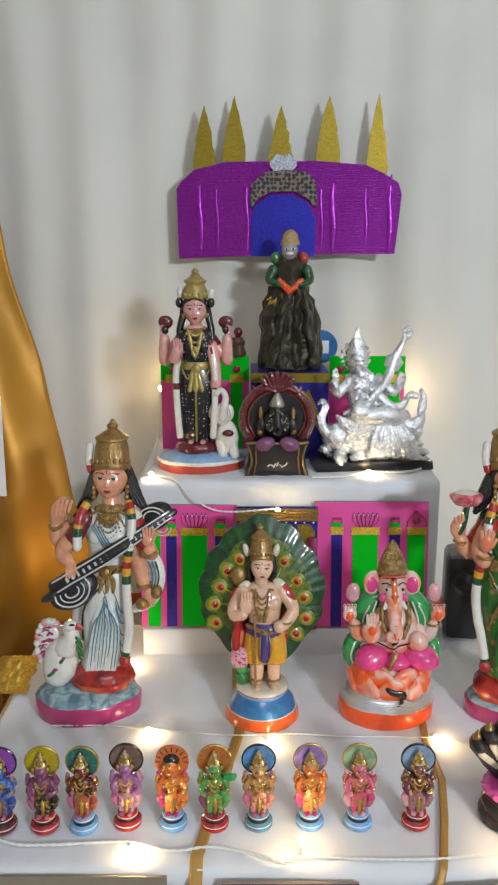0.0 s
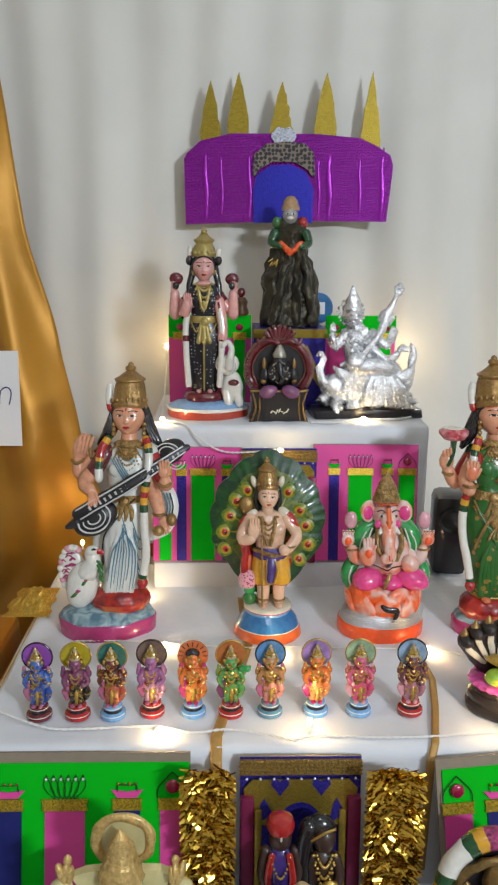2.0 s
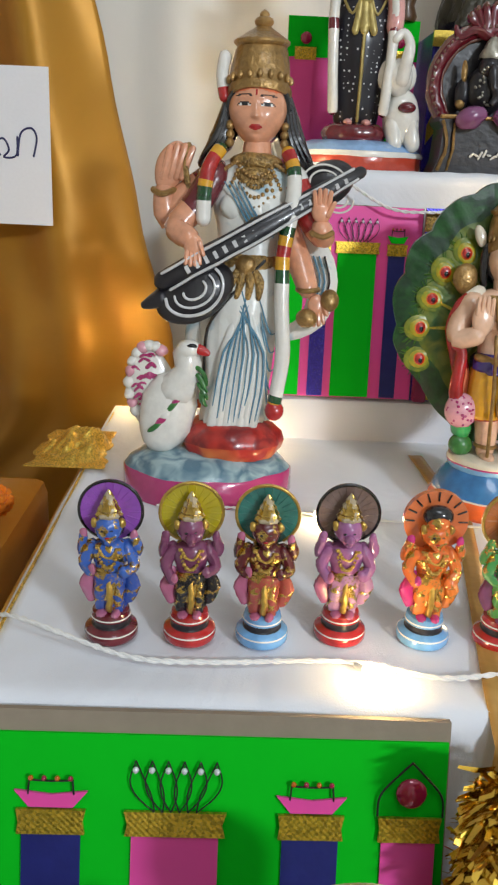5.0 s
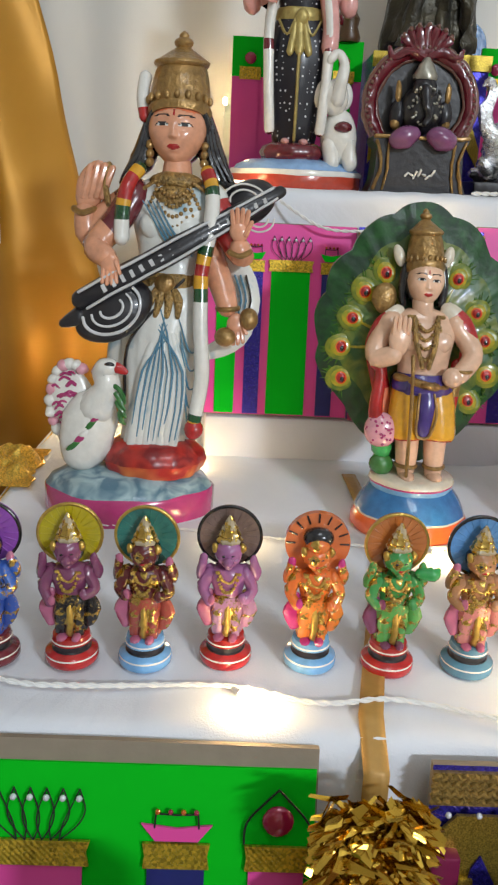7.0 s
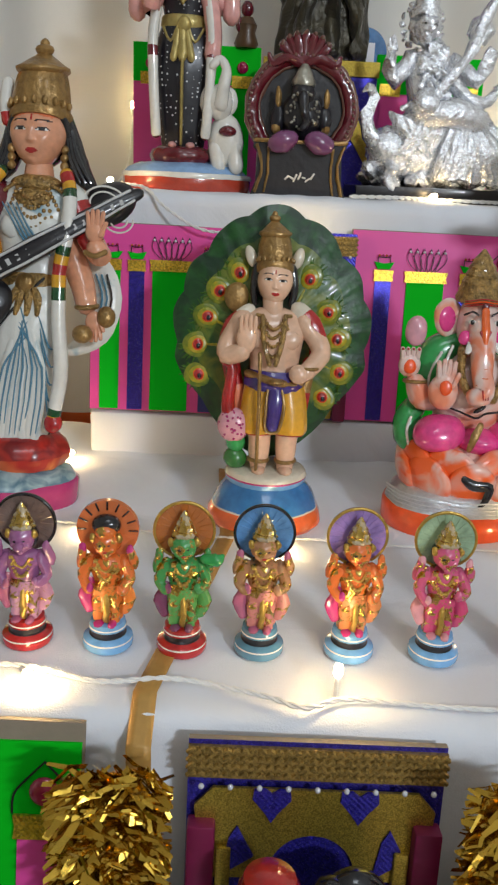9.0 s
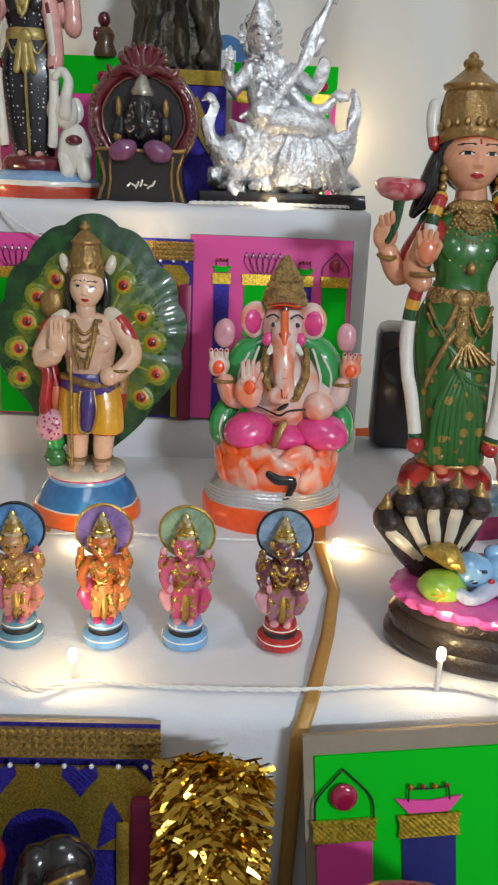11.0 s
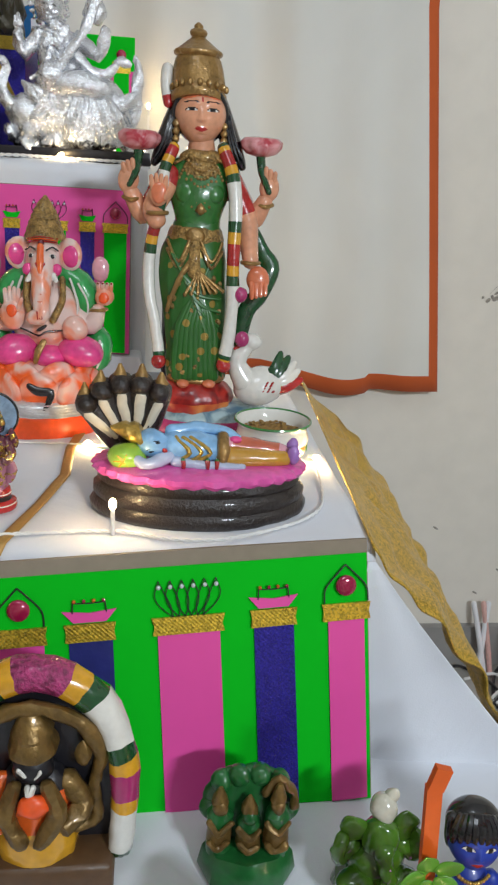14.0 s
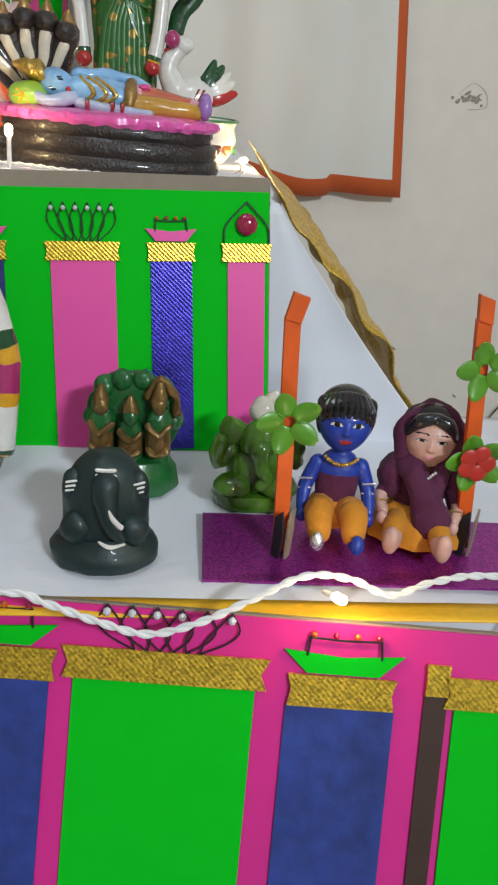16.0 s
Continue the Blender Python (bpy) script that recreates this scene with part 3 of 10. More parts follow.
def niche(name, x0, x1, z0, z1, y, label, inner):
    """Cardboard niche with blue foil, gold glitter arches and side posts."""
    p = empty(name, ((x0 + x1) / 2, y, z0), tilt=-5, label=label, category="niche")
    w, h = x1 - x0, z1 - z0
    Shape().slab([(-w / 2, 0), (w / 2, 0), (w / 2, h), (-w / 2, h)], 0, 0.004, FOIL_BLUE, BOARD).make("foil_back", parent=p, smooth=False)
    Shape().slab([(-w * 0.33, 0.002), (w * 0.33, 0.002), (w * 0.33, h * 0.66), (w * 0.2, h * 0.74), (0, h * 0.69), (-w * 0.2, h * 0.74), (-w * 0.33, h * 0.66)], -0.002, 0.0, inner).make("opening", parent=p, smooth=False)
    Shape().slab([(-w / 2, h * 0.885), (w / 2, h * 0.885), (w / 2, h * 0.985), (-w / 2, h * 0.985)], -0.0025, 0.0, BRAID).make("gold_band", parent=p, smooth=False)
    for row in range(4):
        z = h * (0.90 + 0.025 * row)
        Shape().tube([(-w / 2 + w * q / 60, -0.003, z + 0.0009 * (1 if q % 2 else -1)) for q in range(61)], 0.0013, BRAID, seg=6, steps=2).make("gold_braid", parent=p)
    for i in range(9):
        Shape().ell((-w / 2 + w * (i + 0.5) / 9, -0.008, h * 0.88), 0.0016, PEARL, seg=8, ring=6).make("bead", parent=p)
    half = [math.pi * k / 24 for k in range(25)]
    Shape().slab([(-w * 0.44, h * 0.56), (-w * 0.17, h * 0.56)] + [(-w * 0.17 * math.cos(a), h * 0.58 + h * 0.13 * math.sin(a)) for a in half] + [(w * 0.17, h * 0.56), (w * 0.44, h * 0.56), (w * 0.47, h * 0.80), (w * 0.40, h * 0.86), (-w * 0.40, h * 0.86), (-w * 0.47, h * 0.80)], -0.004, -0.0021, GOLD_GLIT).make("gold_arch", parent=p, smooth=False)
    for o in (-1, 1):
        Shape().slab([(o * w * 0.17 + w * q, h * z) for q, z in ((0, 0.755), (0.03, 0.79), (0.075, 0.83), (0.07, 0.862), (0.03, 0.866), (0, 0.85), (-0.03, 0.866), (-0.07, 0.862), (-0.075, 0.83), (-0.03, 0.79))], -0.0052, -0.0041, FOIL_BLUE).make("foil_heart", parent=p, smooth=False)
        Shape().slab([(o * w * 0.30 + w * q, h * z) for q, z in ((-0.06, 0.57), (0.07, 0.64), (0.0, 0.74), (-0.03, 0.70))], -0.0052, -0.0041, FOIL_BLUE).make("foil_wedge", parent=p, smooth=False)
    for o in (-1, 1):
        Shape().box((o * w * 0.44, -0.006, h * 0.38), (w * 0.11, 0.011, h * 0.76), paint("wine_paper", (0.20, 0.01, 0.06), 0.4, 0.2, 0.15, 80), bevel=0.002).make("post", parent=p)
        Shape().box((o * w * 0.35, -0.004, h * 0.34), (w * 0.06, 0.006, h * 0.66), GOLD_GLIT, bevel=0.001).make("gold_strip", parent=p)
    return p


BLACK_PAPER = paint("black_paper", (0.012, 0.012, 0.015), 0.6, 0, 0.1)
niche("shrine_niche", -0.026, 0.106, Z1 + 0.002, 0.655, 0.600, "blue foil niche with gold glitter arches and wine-red posts", FOIL_BLUE)
niche("shrine_niche", -0.018, 0.100, 0.700, 0.884, 1.049, "blue foil niche with a black opening and gold glitter arches", BLACK_PAPER)


def tinsel(x0, x1, z0, z1, y):
    """A hanging strip of crinkled gold foil: many thin curled blades on a core."""
    p = empty("tinsel_strip", ((x0 + x1) / 2, y, z0), label="gold foil tinsel strip hanging over the tier's front", category="tinsel", group="gold tinsel")
    w, h = x1 - x0, z1 - z0
    s = Shape()
    rnd = random.Random(int(1000 * x0))
    for _ in range(2300):
        z, x = rnd.uniform(0, h), rnd.uniform(-0.36, 0.36) * w
        a, tip = rnd.uniform(-1.2, 1.2) + (math.pi if rnd.random() < 0.5 else 0), rnd.uniform(0.20, 0.42) * w
        d = Vector((math.cos(a) * tip, -rnd.uniform(0.0, 0.016), math.sin(a) * tip * 0.6 - 0.004))
        d.x = max(-w * 0.52 - x, min(w * 0.52 - x, d.x))
        q = Vector((x, -0.004 - rnd.random() * 0.006, z))
        n = Vector((-math.sin(a), rnd.uniform(-0.9, 0.9), math.cos(a))) * rnd.uniform(0.0008, 0.0021)
        m1 = q + d * 0.5 + Vector((0, -rnd.uniform(0, 0.006), 0))
        e = q + d
        s.add([tuple(q - n), tuple(q + n), tuple(m1 + n), tuple(m1 - n), tuple(e + n * 0.6), tuple(e - n * 0.6)], [(0, 1, 2, 3), (3, 2, 4, 5)], FOIL_GOLD)
    s.make("foil_fringe", parent=p, smooth=False, kind="stuff")
    Shape().tube([(0, 0, 0.004), (0, -0.001, h / 2), (0, 0, h - 0.02)], w * 0.22, FOIL_GOLD, flat=0.25).make("core", parent=p)


tinsel(-0.088, -0.032, Z1 + 0.012, 0.662, 0.590)
tinsel(0.106, 0.166, Z1 + 0.012, 0.662, 0.590)

# ribbons laid over the white cloth


def ribbon(pts, w, mat, label):
    n = 60

    def at(u, v):
        k = u * (len(pts) - 1)
        i = min(int(k), len(pts) - 2)
        a, b, t = Vector(pts[i]), Vector(pts[i + 1]), k - i
        p = a.lerp(b, t)
        d = (b - a).normalized()
        side = Vector((1, 0, 0)) if abs(d.x) < 0.7 else Vector((0, 1, 0))
        return tuple(p + side * (v - 0.5) * w + Vector((0, 0, 0.0006 * wob(u * 9, v * 2))))
    return sheet("ribbon", at, n, 3, mat, 0.0006, label=label, category="ribbon", group="ribbons")


R_LABEL = "brown-gold satin ribbon running down over the white cloth"
ribbon([(-0.018, 1.00, Z2 + 0.0045), (-0.012, 0.85, Z2 + 0.0045), (-0.052, 0.645, Z2 + 0.0045), (-0.052, 0.618, Z2 - 0.010), (-0.050, 0.618, Z1 + 0.03)], 0.013, RIBBON, R_LABEL)
ribbon([(0.226, 0.90, Z2 + 0.0045), (0.217, 0.83, Z2 + 0.0045), (0.220, 0.76, Z2 + 0.0045), (0.208, 0.70, Z2 + 0.0045), (0.190, 0.630, Z2 + 0.0045), (0.183, 0.617, Z2 - 0.010), (0.180, 0.616, Z1 + 0.03)], 0.009, RIBBON, R_LABEL)
ribbon([(0.20, 0.376, Z1 + 0.006), (0.45, 0.373, Z1 + 0.007), (0.70, 0.374, Z1 + 0.006)], 0.016, YELLOW_RIB, "yellow satin ribbon along the lowest tier's edge")

# ---- crown board on the curtain ----
SPIRE = paint("spire_glitter", (0.36, 0.26, 0.03), 0.42, 0.7, 0.5, 260, 1.0, fleck=900)
FOLD = paint("creased_purple_foil", (0.30, 0.014, 0.37), 0.28, 0.5, 0.12, 120, 0.6)
cb = empty("temple_board", (0.064, 1.338, 1.235), label="purple foil temple cut-out with five gold glitter spires", category="wall decoration")
Shape().slab([(-0.182, -0.004), (-0.06, 0.001), (0.06, 0.004), (0.181, 0.004), (0.186, 0.06), (0.189, 0.10), (0.183, 0.118), (0.160, 0.132), (0.128, 0.146), (0.05, 0.152), (-0.10, 0.151), (-0.155, 0.138), (-0.178, 0.118), (-0.184, 0.108)],
             0, 0.006, PURPLE, BOARD).make("foil_wall", parent=cb, smooth=False)
for x, w in ((-0.146, 0.005), (-0.118, 0.003), (-0.068, 0.004), (0.056, 0.003), (0.075, 0.006), (0.130, 0.003), (0.170, 0.005)):
    Shape().tube([(x, 0.001, 0.006), (x + 0.002, -0.0005, 0.05), (x - 0.001, 0.0, 0.09), (x + 0.001, 0.0015, 0.130)], [w * 0.6, w, w * 0.8, w * 0.3], FOLD, flat=0.35, seg=12).make("foil_fold", parent=cb)
Shape().slab([(-0.060, 0.0), (0.046, 0.0), (0.047, 0.060), (0.032, 0.088), (0.004, 0.100), (-0.030, 0.098), (-0.056, 0.080), (-0.061, 0.055)], -0.004, 0.0, ROYAL).make("blue_door", parent=cb, smooth=False)
outer = [(-0.063, 0.080), (-0.060, 0.116), (-0.038, 0.134), (-0.005, 0.138), (0.03, 0.135), (0.046, 0.120), (0.049, 0.080), (0.044, 0.080), (0.034, 0.092), (0.012, 0.104), (-0.028, 0.104), (-0.052, 0.090), (-0.058, 0.080)]
Shape().slab(outer[::-1], -0.006, -0.001, dots("dotted_grey", (0.20, 0.15, 0.11), (0.01, 0.01, 0.02), 140, 0.45, 0.6)).make("dotted_hood", parent=cb, smooth=False)
Shape().slab([(-0.008 + 0.022 * math.cos(a), 0.147 + 0.015 * math.sin(a) * (1 + 0.15 * math.cos(6 * a))) for a in [2 * math.pi * k / 40 for k in range(40)]], -0.004, 0.001,
             paint("silver_glitter", (0.40, 0.42, 0.48), 0.45, 0.6, 0.2, 300, 0.5, fleck=500)).make("silver_rosette", parent=cb, smooth=False)
for x, z, h, w in ((-0.137, 0.140, 0.098, 0.019), (-0.088, 0.150, 0.102, 0.020), (-0.012, 0.150, 0.088, 0.020), (0.066, 0.150, 0.103, 0.021), (0.146, 0.130, 0.126, 0.018)):
    rnd = random.Random(int(x * 1000))
    left = [(x - w * f * (1 + rnd.uniform(-0.08, 0.08)), z + h * t) for t, f in ((0, 0.98), (0.10, 1.0), (0.15, 0.92), (0.30, 0.86), (0.36, 0.76), (0.52, 0.66), (0.58, 0.54), (0.74, 0.38), (0.80, 0.28), (0.92, 0.11))]
    right = [(x + (x - px_) * rnd.uniform(0.92, 1.08), pz) for px_, pz in left]
    Shape().slab(left[::-1] + right + [(x + 0.001, z + h)], 0.002, 0.007, SPIRE, BOARD).make("gold_spire", parent=cb, smooth=False)

# ---- handwritten sign pinned to the drape ----
sg = empty("paper_sign", (-0.512, 1.256, 0.925), label="white paper with a handwritten word pinned on the gold drape", category="sign", tilt=-4)
Shape().slab([(-0.100, -0.085), (0.100, -0.086), (0.099, 0.085), (-0.1, 0.084)], 0, 0.0006, PAPER).make("sheet", parent=sg, smooth=False)

# ---- statues: each is one mesh of rounded, painted pieces, in centimetres ----


def gl(name, c, rough=0.26, coat=0.85, vary=0.14, bump=0.22, metal=0.0, blotch=30, grain=160, sub=0.0):
    return paint(name, c, rough, metal, vary, grain, bump, coat, blotch, sub)


SKIN = gl("peach_paint", (0.72, 0.33, 0.19), vary=0.16)
SKIN_PALE = gl("pale_peach_paint", (0.78, 0.49, 0.33))
SKIN_PINK = gl("pink_skin_paint", (0.72, 0.36, 0.33))
BLUSHED = gl("orange_blush_paint", (0.74, 0.20, 0.09))
ORANGE = gl("orange_paint", (0.80, 0.13, 0.02))
RED = gl("red_paint", (0.40, 0.015, 0.015), vary=0.3)
MAROON = gl("maroon_paint", (0.13, 0.01, 0.018), vary=0.25)
GOLD_P = gl("gold_paint", (0.34, 0.20, 0.065), 0.33, 0.25, 0.3, 0.5, 0.55, 60, 300)
GOLD_B = gl("bright_gold_paint", (0.55, 0.36, 0.08), 0.3, 0.2, 0.3, 0.5, 0.7, 60, 300)
HAIR = gl("black_paint", (0.010, 0.010, 0.013), 0.22, 0.7)
WHITE_P = gl("white_paint", (0.78, 0.76, 0.70), vary=0.08)
CREAM = gl("cream_paint", (0.74, 0.66, 0.52), vary=0.1)
BLUE_P = gl("blue_paint", (0.03, 0.17, 0.42), vary=0.2)
SKY = gl("sky_blue_paint", (0.16, 0.38, 0.68), vary=0.2)
CRIMSON = gl("crimson_paint", (0.42, 0.03, 0.15), vary=0.1)
GREEN_P = gl("green_paint", (0.03, 0.16, 0.03), vary=0.25)
BRIGHT_G = gl("bright_green_paint", (0.03, 0.33, 0.08), vary=0.2)
DARKGREEN = gl("dark_green_paint", (0.008, 0.07, 0.02), vary=0.3)
YELLOW = gl("yellow_paint", (0.72, 0.36, 0.02), vary=0.15)
PINK_P = gl("hot_pink_paint", (0.80, 0.06, 0.27), vary=0.2)
ROSE = gl("rose_paint", (0.72, 0.34, 0.40), vary=0.15)
INDIGO = gl("indigo_paint", (0.05, 0.03, 0.20), vary=0.2)
SILVER = gl("silver_paint", (0.80, 0.82, 0.85), 0.30, 0.1, 0.12, 0.4, 0.8, 40, 260)
BLACK_M = gl("satin_black_paint", (0.014, 0.013, 0.017), 0.35, 0.3)
LACE = gl("gold_lace_paint", (0.36, 0.22, 0.07), 0.35, 0.3, 0.6, 1.2, 0.5, 140, 420)
WALNUT = gl("walnut_paint", (0.10, 0.05, 0.02), 0.4, 0.2)


def airbrush(name, low, high, scale, at=0.5, soft=0.12, rough=0.3, coat=0.5):
    """Two glossy paints blown into each other."""
    m, n, l, b = nodes_of(name)
    co, nz, fine = n.new("ShaderNodeTexCoord"), n.new("ShaderNodeTexNoise"), n.new("ShaderNodeTexNoise")
    nz.inputs["Scale"].default_value, nz.inputs["Detail"].default_value, nz.inputs["Distortion"].default_value = scale, 2, 0.8
    fine.inputs["Scale"].default_value = 130
    r = n.new("ShaderNodeMapRange")
    r.inputs["From Min"].default_value, r.inputs["From Max"].default_value = at - soft, at + soft
    mx = n.new("ShaderNodeMix")
    mx.data_type = "RGBA"
    mx.inputs["A"].default_value, mx.inputs["B"].default_value = (*low, 1), (*high, 1)
    bp = n.new("ShaderNodeBump")
    bp.inputs["Strength"].default_value, bp.inputs["Distance"].default_value = 0.3, 0.002
    for t in (nz, fine):
        l.new(co.outputs["Object"], t.inputs["Vector"])
    l.new(nz.outputs["Fac"], r.inputs["Value"])
    l.new(r.outputs["Result"], mx.inputs["Factor"])
    l.new(mx.outputs["Result"], b.inputs["Base Color"])
    l.new(fine.outputs["Fac"], bp.inputs["Height"])
    l.new(bp.outputs["Normal"], b.inputs["Normal"])
    b.inputs["Roughness"].default_value, b.inputs["Coat Weight"].default_value = rough, coat
    return m


ROBE_WHITE = airbrush("white_robe", (0.74, 0.74, 0.69), (0.30, 0.44, 0.50), 42, 0.64, 0.07)
ROBE_GREEN = dots("green_robe", (0.025, 0.13, 0.02), (0.36, 0.24, 0.05), 62, 0.24, metal_spot=0.4)
ROBE_BLACK = dots("black_robe", (0.010, 0.010, 0.016), (0.6, 0.6, 0.62), 190, 0.2)
RED_ORANGE = airbrush("red_orange_lotus", (0.45, 0.02, 0.012), (0.78, 0.26, 0.06), 30)
RED_LOTUS = airbrush("deep_red_lotus", (0.20, 0.006, 0.008), (0.48, 0.03, 0.02), 60)
STONEBLUE = airbrush("blue_rock_paint", (0.10, 0.20, 0.27), (0.38, 0.52, 0.55), 60)


def face(s, x, y, z, r, skin, lip=RED, brow=HAIR, mark=RED, plain=False):
    """A plain rounded head with small painted marks."""
    first = len(s.v)
    s.ell((x, y, z), (r * 1.0, r * 0.95, r * 1.18), skin, seg=24, ring=18)
    for i in range(first, len(s.v)):
        vx, vy, vz = s.v[i]
        low = max(0.0, min(1.0, (z - vz / s.u) / r))
        s.v[i] = ((x + (vx / s.u - x) * (1.06 - 0.16 * low)) * s.u, vy - 0.05 * low * r * s.u, vz)
    s.ell((x, y - r * 0.88, z - r * 0.16), (r * 0.13, r * 0.15, r * 0.22), skin, seg=10, ring=8)
    for o in (-1, 1):
        s.ell((x + o * r * 0.40, y - r * 0.60, z - r * 0.32), (r * 0.40, r * 0.26, r * 0.36), skin, seg=12, ring=8)
    s.ell((x, y - r * 0.72, z - r * 0.86), (r * 0.26, r * 0.18, r * 0.2), skin, seg=10, ring=8)
    if plain:
        for o in (-1, 1):
            s.ell((x + o * r * 0.36, y - r * 0.86, z + r * 0.16), (r * 0.15, r * 0.10, r * 0.08), HAIR, seg=8, ring=6)
        s.ell((x, y - r * 0.87, z - r * 0.5), (r * 0.18, r * 0.09, r * 0.07), lip, seg=8, ring=6)
        return
    for o in (-1, 1):
        s.ell((x + o * r * 0.40, y - r * 0.835, z + r * 0.14), (r * 0.21, r * 0.10, r * 0.062), WHITE_P, rot=(0, 0, o * 18), seg=10, ring=6)
        s.ell((x + o * r * 0.40, y - r * 0.905, z + r * 0.14), (r * 0.10, r * 0.05, r * 0.062), HAIR, seg=8, ring=6)
        s.tube([(x + o * r * 0.63, y - r * 0.74, z + r * 0.17), (x + o * r * 0.40, y - r * 0.90, z + r * 0.215), (x + o * r * 0.18, y - r * 0.90, z + r * 0.16)], r * 0.028, HAIR, seg=5, steps=3)
        s.tube([(x + o * r * 0.62, y - r * 0.72, z + r * 0.32), (x + o * r * 0.40, y - r * 0.87, z + r * 0.40), (x + o * r * 0.17, y - r * 0.92, z + r * 0.34)], r * 0.035, brow, seg=6, steps=3)
    s.ell((x, y - r * 0.87, z - r * 0.55), (r * 0.20, r * 0.09, r * 0.075), lip, seg=10, ring=6)
    if mark:
        s.ell((x, y - r * 0.88, z + r * 0.48), (r * 0.06, r * 0.05, r * 0.15), mark, seg=8, ring=6)


def loft(s, rows, mat, seg=56, wave=None, steps=4):
    """A closed body through elliptic sections (z, x, y, half width, half depth); mat one or a list that runs upwards."""
    P = [Vector(r[:3]) for r in rows]
    R = [Vector((r[3], r[4], 0)) for r in rows]
    line = []
    for i in range(len(rows) - 1):
        ids = (max(i - 1, 0), i, i + 1, min(i + 2, len(rows) - 1))
        for q in range(steps):
            t = q / steps
            w = ((-t + 2 * t * t - t ** 3) / 2, (2 - 5 * t * t + 3 * t ** 3) / 2, (t + 4 * t * t - 3 * t ** 3) / 2, (t ** 3 - t * t) / 2)
            line.append((sum((P[j] * a for j, a in zip(ids, w)), Vector()), sum((R[j] * a for j, a in zip(ids, w)), Vector())))
    line.append((P[-1], R[-1]))
    vs, fs, ms, n = [], [], [], len(line)
    for i, (p, r) in enumerate(line):
        for q in range(seg):
            b = 2 * math.pi * q / seg
            k = wave(b, i / (n - 1)) if wave else 1
            vs.append((p.y + r.x * k * math.cos(b), p.z + r.y * k * math.sin(b), p.x))
    for i in range(n - 1):
        for q in range(seg):
            e = (q + 1) % seg
            fs.append((i * seg + q, i * seg + e, (i + 1) * seg + e, (i + 1) * seg + q))
            ms.append(mat[min(int(i / (n - 1) * len(mat)), len(mat) - 1)] if isinstance(mat, (list, tuple)) else mat)
    fs += [tuple(range(seg - 1, -1, -1)), tuple((n - 1) * seg + q for q in range(seg))]
    ms += [ms[0], ms[-1]]
    s.add(vs, fs, ms)


